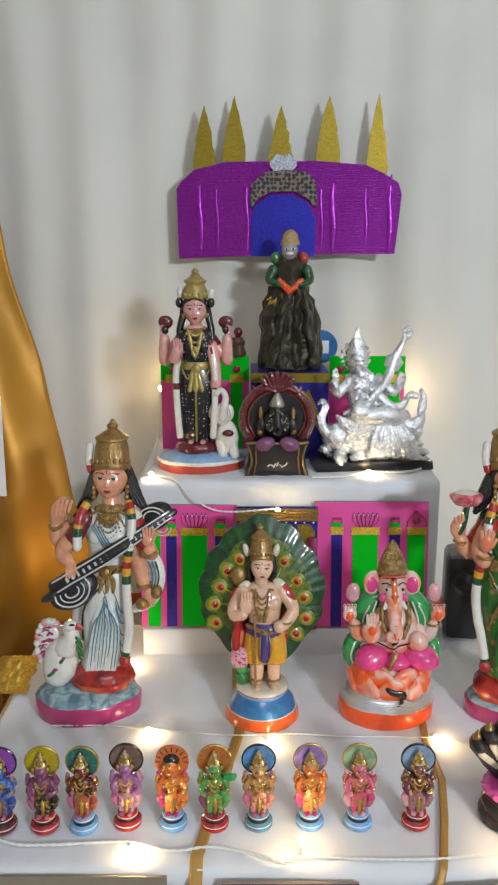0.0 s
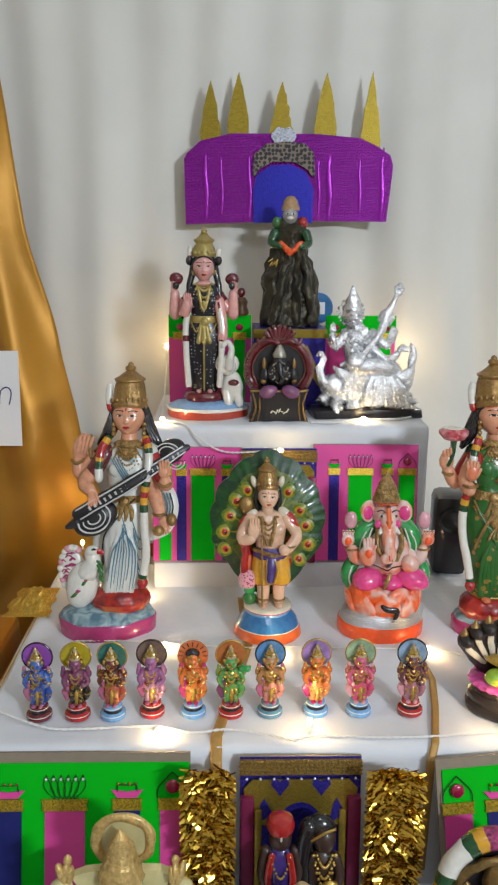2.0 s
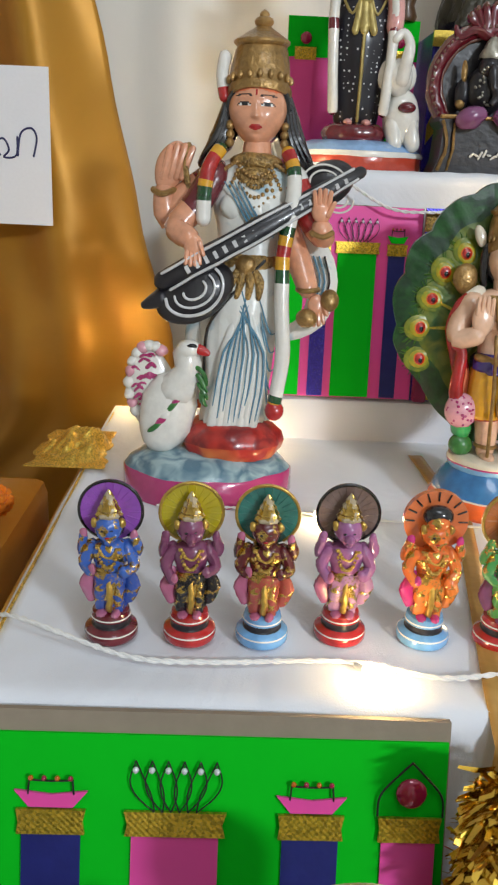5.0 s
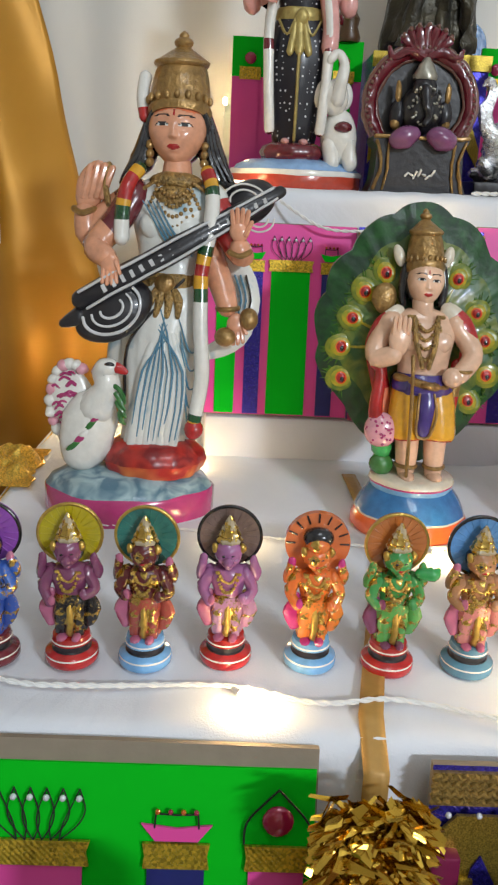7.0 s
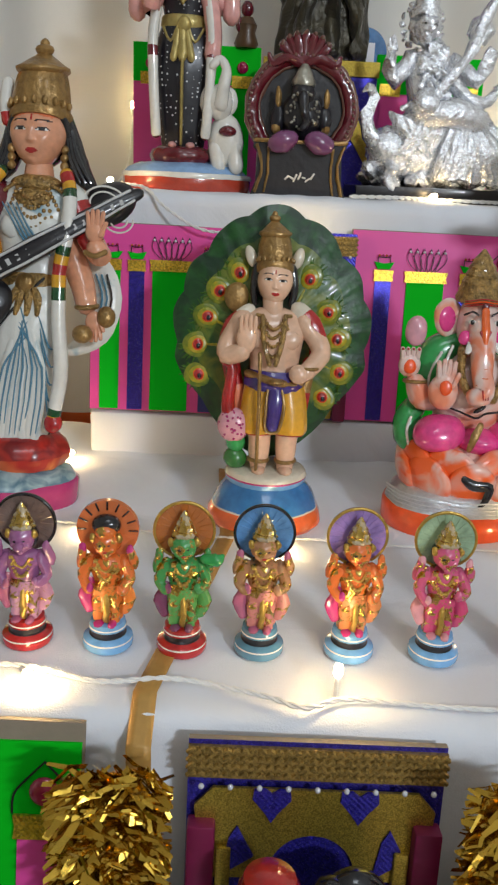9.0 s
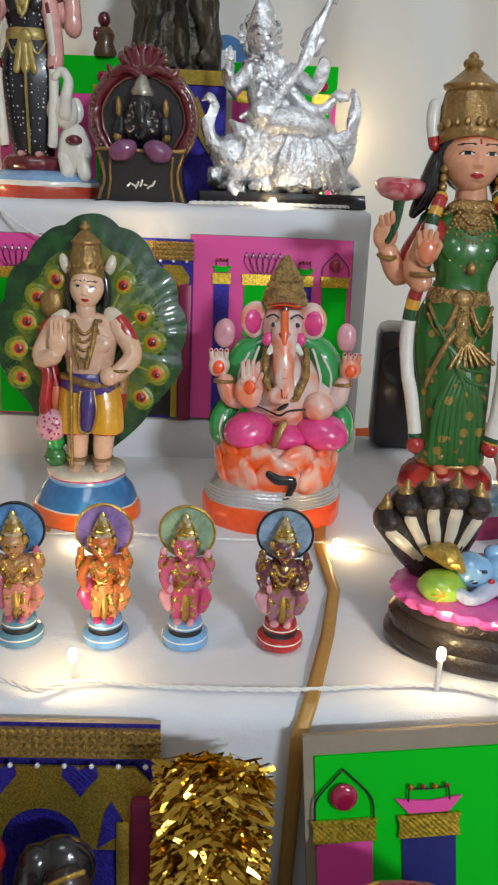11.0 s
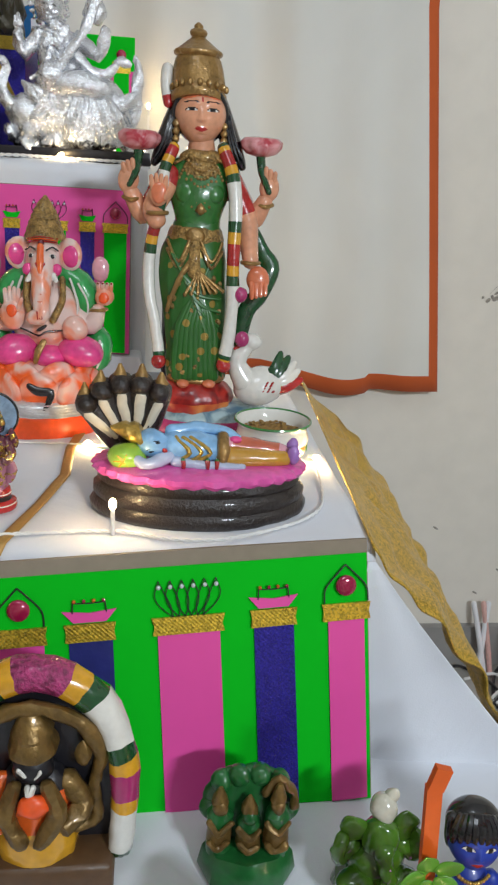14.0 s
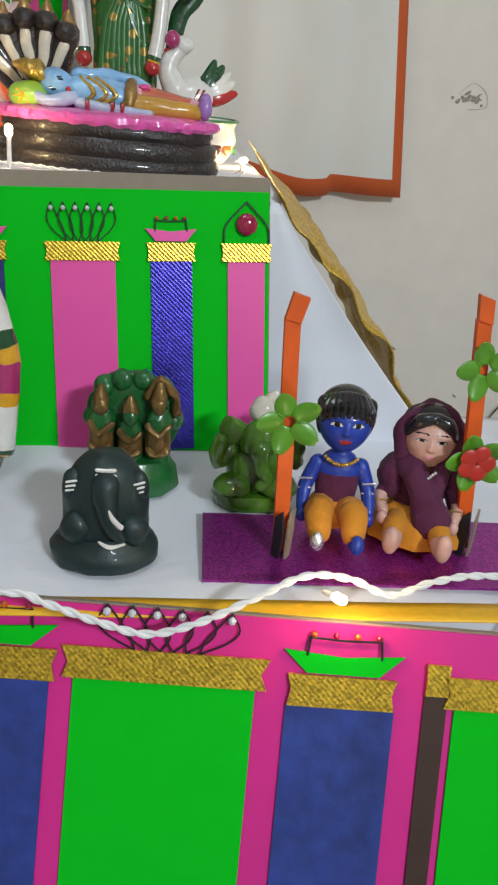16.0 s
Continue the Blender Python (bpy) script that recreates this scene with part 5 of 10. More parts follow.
# gold belt cloth
s.lathe((2.95, 0, 0), [(2.6, 17.6), (2.78, 18.0), (2.68, 18.7), (2.45, 19.0)], LACE, 0.66, 32, wave=lambda b, i: 1 + 0.02 * math.cos(26 * b))
s.ell((2.9, -1.75, 18.2), (0.8, 0.4, 0.8), GOLD_P, seg=14, ring=8)
for o in (-1, 0, 1, 2):
    s.tube([(2.8 + 0.35 * o, -1.75, 18.0), (2.6 + 0.75 * o, -2.1, 17.0), (2.3 + 0.85 * o, -2.15, 15.8)], [0.25, 0.36, 0.2], LACE, seg=8, flat=0.5)
# head
s.ell((3.5, 0.7, 29.9), (2.35, 1.9, 2.8), HAIR, seg=20, ring=14)
s.tube([(3.5, 0.0, 25.2), (3.5, -0.1, 28.0)], [1.5, 1.05], SKIN, seg=16)
s.ell((3.5, -0.75, 25.7), (1.75, 0.75, 0.6), BLUSHED, seg=16, ring=8)
head(s, 3.45, -0.25, 29.8, 2.25, 2.0, 2.75, SKIN, cheek=BLUSHED, turn=-6)
for o in (-1, 1):
    s.tube([(3.5 + o * 0.2, -1.75, 32.1), (3.5 + o * 1.35, -1.4, 31.8), (3.5 + o * 2.15, -0.4, 30.6), (3.5 + o * 2.35, 0.3, 28.6)], [0.14, 0.24, 0.38, 0.4], HAIR, seg=10)
    s.tube([(3.5 + o * 1.7, 0.5, 31.2), (3.5 + o * 2.3, 0.6, 29.2), (3.5 + o * 3.0, 0.6, 27.4), (3.5 + o * 4.3, 0.7, 25.8)], [0.8, 1.0, 1.05, 0.45], HAIR, seg=14, steps=6)
    for q in range(3):
        s.tube([(3.5 + o * (2.2 + 0.2 * q), -0.2, 30.2), (3.5 + o * (2.6 + 0.3 * q), -0.25, 28.0), (3.5 + o * (3.4 + 0.45 * q), -0.1, 26.2)], [0.2, 0.28, 0.12], HAIR, seg=7)
    for q in range(3):
        s.ell((3.5 + o * 2.2, -0.5, 28.7 - 0.65 * q), (0.34, 0.3, 0.38), GOLD_P, seg=8, ring=6)
domed_crown(s, 3.5, 0.2, 31.4, 2.45, 5.9, GOLD_P, 0.03)
s.tube([(0.75, 0.3, 33.8), (0.55, 0.2, 32.3), (0.8, 0.1, 30.8)], 0.5, [WHITE_P, WHITE_P, RED], seg=10)
jewels(s, 3.45, 25.9, 2.4, 4.0, -1.55)
s.ell((3.4, -1.15, 24.7), (1.7, 0.75, 1.0), LACE, seg=20, ring=10)
s.ell((3.5, -0.75, 26.0), (2.1, 1.0, 0.75), LACE, seg=24, ring=12)
# lute
s.tube([(-3.6, -2.8, 16.9), (-0.6, -2.9, 18.5), (4.2, -2.6, 21.2), (8.6, -1.6, 23.8), (11.9, -0.7, 25.6)], [0.7, 0.95, 0.95, 0.8, 0.45], BLACK_M, seg=12, flat=0.7)
for o in (-0.75, 0.75):
    s.tube([(-3.2 - o * 0.45, -3.45, 17.0 + o * 0.8), (-0.6 - o * 0.45, -3.55, 18.5 + o * 0.8), (4.2 - o * 0.45, -3.25, 21.2 + o * 0.8), (11.4 - o * 0.25, -1.15, 25.4 + o * 0.5)], 0.12, PEARL_W, seg=6)
for i in range(18):
    t = i / 17
    s.box((-1.6 + 12.2 * t, -3.58 + 2.1 * t * t, 17.9 + 6.9 * t), (0.30, 0.16, 0.62 - 0.2 * t), PEARL_W, rot=(0, -30, 0))


def on_gourd(along, down, y):
    return (-1.3 + 0.85 * along + 0.53 * down, y, 16.3 + 0.53 * along - 0.85 * down)


s.ell((-1.0, -2.2, 16.1), (3.3, 1.2, 2.2), BLACK_M, rot=(0, -30, 0), seg=28, ring=16)
s.tube([(-3.6, -2.4, 15.6), (-4.9, -2.5, 15.0)], [0.8, 0.35], BLACK_M, seg=10)
for r, w in ((0.7, 0.10), (1.25, 0.09), (1.8, 0.12)):
    s.tube([on_gourd(0.3 + r * 1.3 * math.cos(b), 0.1 + r * math.sin(b), -2.25 - 1.25 * math.sqrt(1 - (r / 3.1) ** 2)) for b in [math.pi * q / 10 for q in range(-1, 12)]], w, PEARL_W, seg=6, flat=0.5)
s.ell((9.2, 0.6, 24.6), (2.5, 1.2, 1.7), BLACK_M, rot=(0, -25, 0), seg=22, ring=14)
for r in (0.9, 1.35):
    s.tube([(9.0 + r * 1.35 * math.cos(a), -0.62 + 0.18 * r, 24.7 + r * math.sin(a)) for a in [math.pi * 0.15 * q for q in range(1, 8)]], 0.09, WHITE_P, seg=6)
for r in (0.6, 1.0):
    s.tube([(10.2 + r * 1.2 * math.cos(a), -0.4, 23.4 + r * math.sin(a)) for a in [-math.pi * 0.12 * q for q in range(0, 8)]], 0.08, WHITE_P, seg=6)
# four arms
s.tube([(0.4, 0.3, 25.0), (-2.2, 0.5, 23.0), (-3.5, 0.4, 21.6), (-3.8, 0.2, 23.4)], [1.2, 1.2, 1.1, 0.9], [MAROON, SKIN, SKIN, SKIN], seg=14)
s.ell((-3.3, 0.1, 25.4), (1.25, 0.7, 2.0), SKIN, rot=(0, 22, 0), seg=18, ring=12)
for q in range(4):
    s.tube([(-3.9 + 0.5 * q, -0.25, 24.6), (-3.4 + 0.62 * q, -0.45, 27.0 - 0.15 * abs(q - 1.5))], [0.34, 0.28], SKIN, seg=8, steps=2)
s.tube([(-4.7, 0.0, 23.6), (-3.9, -0.7, 23.3), (-3.0, -0.2, 23.6)], 0.26, GOLD_P, seg=8)
s.tube([(-1.9, -0.2, 27.0), (-2.1, -0.4, 25.2), (-1.7, -0.4, 23.4)], 0.28, LACE, seg=8)
s.tube([(0.3, -0.6, 24.9), (-1.2, -1.2, 22.6), (-2.6, -1.8, 20.9), (-1.6, -2.9, 20.2)], [1.25, 1.15, 1.05, 0.85], [MAROON, MAROON, MAROON, SKIN, SKIN, SKIN, SKIN], seg=14)
hand(s, (-1.2, -3.4, 19.7), 0.95, SKIN, up=False)
s.tube([(6.4, -0.3, 24.9), (7.8, -0.9, 22.2), (8.9, -1.4, 20.6), (8.8, -2.2, 21.2)], [1.2, 1.1, 0.95, 0.85], [ROBE_WHITE, RED, RED, SKIN, SKIN, SKIN], seg=14)
hand(s, (8.7, -2.5, 22.5), 1.05, SKIN)
s.tube([(8.0, -2.7, 20.9), (8.8, -3.1, 20.7), (9.6, -2.6, 21.0)], 0.22, GOLD_P, seg=8)
s.tube([(6.0, 0.2, 21.4), (7.2, -0.5, 18.6), (8.0, -1.4, 16.6)], [1.1, 1.05, 0.85], SKIN, seg=14)
s.ring((8.0, -1.4, 16.5), 0.85, 0.2, GOLD_P, 20)
hand(s, (8.7, -1.9, 15.4), 0.95, SKIN, up=False)
s.ell((9.7, -2.0, 15.8), (0.75, 0.7, 0.85), GOLD_P, seg=14, ring=10)
s.ell((7.9, -2.5, 14.5), (0.85, 0.7, 0.75), GOLD_P, seg=14, ring=10)
# shawl end and garlands
s.tube([(6.2, 0.6, 20.6), (8.4, 0.5, 19.4), (9.4, 0.4, 17.0), (8.6, 0.3, 14.0), (6.4, 0.2, 12.6)], [0.8, 1.1, 1.2, 1.0, 0.5], ROBE_WHITE, flat=0.4)
for q in range(3):
    s.tube([(8.4 + 0.45 * q, -0.2, 19.0), (9.0 + 0.4 * q, -0.25, 17.0), (8.4 + 0.3 * q, -0.2, 14.4)], 0.09, HAIR if q == 2 else BLUE_GREY, seg=5)
s.tube([(0.6, -1.0, 26.8), (-0.2, -1.8, 25.4), (-0.6, -2.1, 23.5), (-0.5, -2.2, 21.6)], 0.60, [DARKGREEN, YELLOW, RED, RED, YELLOW, DARKGREEN, WHITE_P, WHITE_P, WHITE_P], seg=12)
s.tube([(6.0, -1.0, 26.7), (6.5, -1.9, 25.0), (6.3, -2.2, 22.0), (5.8, -2.3, 19.0), (5.9, -2.4, 15.0), (6.1, -2.2, 11.0), (5.6, -2.3, 7.8)], 0.60,
       [DARKGREEN, YELLOW, RED, RED, YELLOW, DARKGREEN] + [WHITE_P] * 5 + [DARKGREEN, YELLOW, RED, RED, YELLOW, DARKGREEN] + [WHITE_P] * 9 + [DARKGREEN, YELLOW, RED, RED], seg=12)
s.ell((5.6, -2.4, 7.2), (0.8, 0.65, 0.8), RED, seg=12, ring=8)
shear(s, 0.22)
first = len(s.v)   # white bird with a frilled tail
s.ell((-4.1, -0.9, 6.0), (2.0, 1.5, 3.1), WHITE_P, rot=(0, 12, 0))
s.ell((-5.3, 0.0, 7.9), (1.6, 0.7, 2.7), WHITE_P, rot=(0, -14, 0), seg=20, ring=12)
s.tube([(-3.4, -1.3, 7.8), (-2.7, -1.7, 9.4), (-2.9, -1.7, 10.5), (-2.5, -1.9, 10.9)], [1.35, 0.95, 0.8, 0.75], WHITE_P)
s.tube([(-2.0, -2.1, 10.9), (-1.2, -2.3, 10.6)], [0.4, 0.2], RED, seg=8)
s.ell((-2.4, -2.55, 11.15), (0.32, 0.12, 0.14), HAIR, seg=8, ring=6)
for q in range(15):
    b = math.radians(-30 + 17 * q)
    s.ell((-5.4 - 1.55 * math.sin(b) * 0.95, -0.2, 7.9 + 2.75 * math.cos(b)), (0.45, 0.5, 0.4), WHITE_P if q % 3 else ROSE, rot=(0, math.degrees(-b), 0), seg=9, ring=6)
for q in range(22):
    b, w = rnd.uniform(-0.4, 3.4), rnd.uniform(0.2, 0.9)
    x, z = -5.3 - 1.4 * w * math.sin(b), 7.9 + 2.4 * w * math.cos(b)
    s.tube([(x - 0.3, -0.72 + 0.25 * w, z), (x, -0.82 + 0.25 * w, z + 0.22), (x + 0.3, -0.72 + 0.25 * w, z + 0.05)], rnd.uniform(0.07, 0.13), CRIMSON, seg=6)
for q in range(5):
    s.ell((-4.9 + 0.4 * q, -2.25, 5.2 + 0.5 * q), (0.6, 0.2, 0.22), (GREEN_P, CRIMSON, WHITE_P)[q % 3], rot=(0, -40, 0), seg=10, ring=6)
for q in range(4):
    s.tube([(-2.2 + 0.15 * q, -2.3, 9.6 - 0.6 * q), (-1.6, -2.5, 9.2 - 0.6 * q), (-1.3, -2.4, 8.5 - 0.5 * q)], [0.16, 0.2, 0.1], GREEN_P, seg=8)
for i in range(first, len(s.v)):
    x, y, z = s.v[i]
    s.v[i] = (-0.055 + (x + 0.055) * 1.15 + 0.009, y + 0.16 * z, 0.03 + (z - 0.03) * 1.1 + 0.002)
s.crumple(0.18, 0.9, first)
s.crumple(0.10, 2.2)
s.make("lute_statue", (-0.217, 0.911, Z2 + 0.001), label="glossy painted clay statue in white holding a black lute", category="statue")

# green-robed statue with lotus buds
BUD = airbrush("lotus_bud_paint", (0.48, 0.04, 0.06), (0.72, 0.33, 0.34), 70)
s = Shape(0.01)
s.lathe((1.6, 0.6, 0), [(6.6, 0), (6.8, 0.3), (6.8, 1.7), (6.5, 2.0), (6.0, 2.6), (4.8, 3.1), (2.5, 3.3)], [CRIMSON, CRIMSON, CRIMSON, STONEBLUE, STONEBLUE, STONEBLUE, STONEBLUE], 0.60, 44,
        wave=lambda b, i: 1 + 0.035 * math.sin(3 * b + 0.6) + (0.03 * math.sin(7 * b + i) if i > 2 else 0))
s.lathe((-0.1, 0.2, 2.6), [(3.6, 0), (4.0, 0.5), (4.2, 1.1), (4.0, 1.9), (3.4, 2.6), (2.6, 3.0)], [RED_ORANGE, RED_ORANGE, RED_LOTUS, RED_LOTUS, RED_LOTUS], 0.78, 44, wave=lambda b, i: 1 + 0.03 * math.cos(12 * b))
loft(s, [(5.4, 0.1, 0, 2.75, 1.8), (6.2, 0.1, 0, 3.0, 2.1), (9, 0.0, 0, 2.95, 2.1), (12, -0.1, 0, 3.1, 2.15), (15.5, -0.4, 0, 3.35, 2.25), (18.2, -0.4, 0, 3.2, 2.1), (20.2, -0.2, 0, 2.5, 1.7), (21.0, -0.1, 0, 2.3, 1.55)], ROBE_GREEN, 72,
     wave=lambda b, t: 1 + 0.05 * max(0, 1 - t * 1.2) * math.cos(13 * b + 0.5 * math.sin(3 * b)) + 0.02 * math.sin(5 * b + 6 * t))
loft(s, [(20.2, -0.1, 0, 2.35, 1.6), (21.4, -0.05, 0, 2.3, 1.6), (23.6, 0.0, -0.15, 3.0, 1.85), (25.4, 0.1, 0, 3.3, 1.75), (26.6, 0.15, 0.1, 3.0, 1.45), (27.4, 0.2, 0.1, 1.6, 1.2)], GREEN_P, 40)
for o in (-1, 1):
    s.ell((0.0 + o * 1.25, -1.2, 23.8), (1.2, 0.75, 1.15), GREEN_P, seg=16, ring=10)
rnd = random.Random(8)
for q in range(9):
    f = q / 8
    s.tube([(1.3 - 1.3 * f, -1.95, 17.4 - 0.3 * q), (-1.7 + 3.4 * f, -2.05 - 0.2 * math.sin(math.pi * f), 11.4), (-2.0 + 4.0 * f, -1.75 - 0.3 * math.sin(math.pi * f), 6.2)], [0.16, 0.34, 0.42], ROBE_GREEN, seg=8, flat=0.7)
for q in range(6):
    s.tube([(-2.6 + 0.25 * q, -1.9, 18.2 - 0.2 * q), (-0.8 + 0.3 * q, -2.3, 15.4 - 0.8 * q), (2.3, -1.9, 15.2 - 1.3 * q)], [0.1, 0.24, 0.1], ROBE_GREEN, seg=7)
for _ in range(34):
    f, z = rnd.uniform(-1, 1), rnd.uniform(6.6, 17.0)
    s.ell((-0.1 + 2.6 * f, -2.28 + 0.85 * f * f, z), (0.22, 0.16, 0.30), LACE, rot=(0, rnd.uniform(-30, 30), 0), seg=8, ring=6)
# belt, swags and pleated waist cloth
s.lathe((-0.25, 0, 0), [(2.7, 19.0), (2.85, 19.4), (2.6, 20.3), (2.38, 20.6)], LACE, 0.68, 36, wave=lambda b, i: 1 + 0.02 * math.cos(26 * b))
s.ell((-0.3, -1.95, 19.8), (0.95, 0.4, 0.85), GOLD_P, seg=14, ring=8)
s.tube([(-0.3, -2.1, 19.2), (-0.4, -2.35, 17.6), (-0.4, -2.3, 16.4)], [0.5, 0.55, 0.7], LACE, flat=0.5)
for o in (-1, 1):
    for q in (0, 1):
        s.tube([(-0.3 + o * 0.6, -2.1, 19.3 - 0.5 * q), (-0.3 + o * 1.6, -2.1, 17.4 - 0.6 * q), (-0.3 + o * 2.7, -1.2, 19.2 - 0.8 * q)], 0.16, LACE if q else GOLD_P, seg=7)
for q in range(7):
    s.tube([(0.0, -2.4, 16.6), (-1.2 + 0.62 * q, -2.4, 14.2 + 0.10 * q)], [0.10, 0.2], GOLD_P, seg=6)
s.tube([(-0.6, -2.3, 17.6), (-1.9, -2.3, 15.6), (-2.9, -1.7, 12.6)], [0.3, 0.26, 0.2], GOLD_P, seg=8, flat=0.5)
s.lathe((0.1, 0, 0), [(2.85, 5.5), (3.05, 5.75), (2.95, 6.2)], GOLD_P, 0.72, 44)
for o in (-1, 1):
    s.ell((0.1 + o * 1.3, -1.95, 5.6), (0.7, 1.0, 0.45), BLUSHED, seg=12, ring=7)
# head
s.ell((0.0, 0.7, 31.0), (2.6, 2.0, 2.9), HAIR, seg=20, ring=14)
s.tube([(0.15, 0.0, 26.4), (0.1, -0.1, 29.0)], [1.6, 1.15], SKIN, seg=16)
s.ell((0.15, -0.75, 26.9), (1.85, 0.75, 0.6), BLUSHED, seg=16, ring=8)
head(s, -0.1, -0.25, 30.9, 2.42, 2.1, 2.85, SKIN, cheek=BLUSHED, turn=2)
for o in (-1, 1):
    s.tube([(-0.1 + o * 0.2, -1.85, 33.3), (-0.1 + o * 1.45, -1.5, 33.0), (-0.1 + o * 2.3, -0.4, 31.6), (-0.1 + o * 2.55, 0.3, 29.4)], [0.16, 0.26, 0.42, 0.42], HAIR, seg=10)
    s.tube([(-0.1 + o * 1.9, 0.5, 32.2), (-0.1 + o * 2.6, 0.6, 30.0), (-0.1 + o * 3.3, 0.6, 28.2), (-0.1 + o * 4.4, 0.7, 26.4)], [0.8, 1.0, 1.0, 0.4], HAIR, seg=14, steps=6)
    for q in range(3):
        s.tube([(-0.1 + o * (2.4 + 0.2 * q), -0.2, 31.0), (-0.1 + o * (2.8 + 0.3 * q), -0.25, 28.8), (-0.1 + o * (3.5 + 0.45 * q), -0.1, 26.8)], [0.2, 0.28, 0.12], HAIR, seg=7)
    for q in range(3):
        s.ell((-0.1 + o * 2.3, -0.65, 30.0 - 0.7 * q), (0.36, 0.32, 0.4), GOLD_P, seg=8, ring=6)
domed_crown(s, -0.3, 0.2, 32.6, 2.62, 6.5, GOLD_P, -0.03)
s.tube([(-3.3, 0.3, 35.0), (-3.5, 0.2, 33.4), (-3.2, 0.1, 31.8)], 0.52, [WHITE_P, WHITE_P, RED], seg=10)
jewels(s, 0.1, 27.0, 2.5, 4.2, -1.5)
s.ell((0.1, -1.1, 25.8), (1.9, 0.75, 1.15), LACE, seg=20, ring=10)
s.ell((0.15, -0.75, 27.1), (2.2, 1.0, 0.8), LACE, seg=24, ring=12)
# four arms with lotus buds
for o in (-1, 1):
    s.tube([(o * 2.8, 0.4, 25.8), (o * 4.4, 0.5, 22.8), (o * 5.4, 0.3, 21.4), (o * 6.6, -0.2, 23.4)], [1.2, 1.15, 1.0, 0.8], [DARKGREEN, RED, RED, SKIN, SKIN, SKIN, SKIN], seg=14)
    s.tube([(o * 5.8, -0.4, 23.0), (o * 6.5, -1.0, 22.8), (o * 7.3, -0.4, 23.0)], 0.22, GOLD_P, seg=8)
    s.ell((o * 6.9, -0.4, 24.6), (1.0, 0.65, 1.3), SKIN, seg=16, ring=10)
    for q in range(3):
        s.tube([(o * (6.4 + 0.42 * q), -0.6, 25.2), (o * (6.5 + 0.45 * q), -0.9, 26.4 - 0.2 * q)], [0.32, 0.24], SKIN, seg=8, steps=2)
    s.tube([(o * 6.8, -1.0, 24.2), (o * 6.1, -0.6, 26.0), (o * 5.9, -0.4, 27.6)], [0.28, 0.4, 0.5], DARKGREEN, seg=8)
    s.lathe((o * 5.95, -0.4, 27.4), [(0.6, 0), (1.5, 0.3), (2.0, 0.9), (2.05, 1.4), (1.7, 1.75), (0.8, 1.85)], [BUD, BUD, BUD, BUD, CREAM], 0.75, 40, wave=lambda b, i: 1 + (0.05 * math.cos(9 * b) if i in (1, 2, 3) else 0))
s.tube([(-2.9, -0.6, 25.2), (-4.4, -1.4, 22.2), (-4.1, -2.4, 21.2)], [1.2, 1.1, 0.95], [RED, SKIN, SKIN, SKIN], seg=14)
s.ring((-4.05, -2.5, 21.8), 0.95, 0.2, GOLD_P, 20)
s.ell((-3.95, -3.15, 23.6), (0.75, 0.2, 1.0), BLUSHED, seg=12, ring=8)
hand(s, (-3.95, -2.8, 23.4), 1.2, SKIN)
s.tube([(2.9, -0.2, 25.2), (4.7, -0.4, 22.0), (5.0, -1.0, 19.4), (5.2, -1.6, 17.6)], [1.15, 1.05, 0.95, 0.8], [GREEN_P, RED, RED, SKIN, SKIN, SKIN, SKIN, SKIN], seg=14)
s.ring((5.2, -1.6, 17.5), 0.85, 0.2, GOLD_P, 20)
s.ell((6.0, -1.8, 15.9), (1.2, 0.7, 1.3), BLUSHED, seg=16, ring=10)
for q in range(4):
    s.tube([(5.3 + 0.45 * q, -2.2, 15.6), (5.4 + 0.42 * q, -2.5, 14.3 + 0.1 * q)], [0.32, 0.24], BLUSHED, seg=8, steps=2)
s.tube([(5.6, 0.6, 20.6), (6.6, 0.6, 18.4), (7.5, 0.4, 16.8), (6.6, 0.4, 14.4), (5.2, 0.4, 12.4), (4.6, 0.5, 9.0)], [0.5, 0.8, 0.95, 0.9, 0.9, 0.6], DARKGREEN, flat=0.5)
L_BANDS = [DARKGREEN, YELLOW, RED, RED, YELLOW, DARKGREEN]
s.tube([(-2.6, -1.0, 27.8), (-3.4, -1.7, 25.6), (-3.9, -1.9, 22.0), (-4.6, -1.7, 18.9), (-4.8, -1.8, 15.2), (-4.1, -2.1, 11.4), (-3.6, -2.3, 8.2)], 0.58, L_BANDS + [WHITE_P] * 3 + L_BANDS + [WHITE_P] * 10 + [DARKGREEN, YELLOW, RED, RED], seg=12)
s.tube([(2.2, -1.0, 28.0), (3.1, -1.9, 25.6), (3.5, -2.1, 22.4), (3.4, -2.3, 18.2), (3.5, -2.3, 14.4), (3.3, -2.3, 10.6), (2.9, -2.4, 8.2)], 0.66, [WHITE_P] + L_BANDS + [WHITE_P] * 5 + L_BANDS + [WHITE_P] * 9 + [DARKGREEN, YELLOW, RED, RED], seg=12)
for x, z in ((-3.6, 7.8), (2.8, 7.6), (4.2, 14.5), (4.6, 10.2)):
    s.ell((x, -2.5, z), (0.75, 0.65, 0.75), RED if z < 9 else CRIMSON, seg=12, ring=8)
shear(s, 0.15)
first = len(s.v)
swan(s, 6.7, -1.2, 3.0, 1.30, False, RED, DARKGREEN)
for i in range(first, len(s.v)):
    x, y, z = s.v[i]
    s.v[i] = (x, y + 0.15 * z, z)
s.crumple(0.10, 2.0)
s.make("lotus_statue", (0.335, 0.892, Z2 + 0.001), label="glossy painted clay statue in green with lotus buds", category="statue")

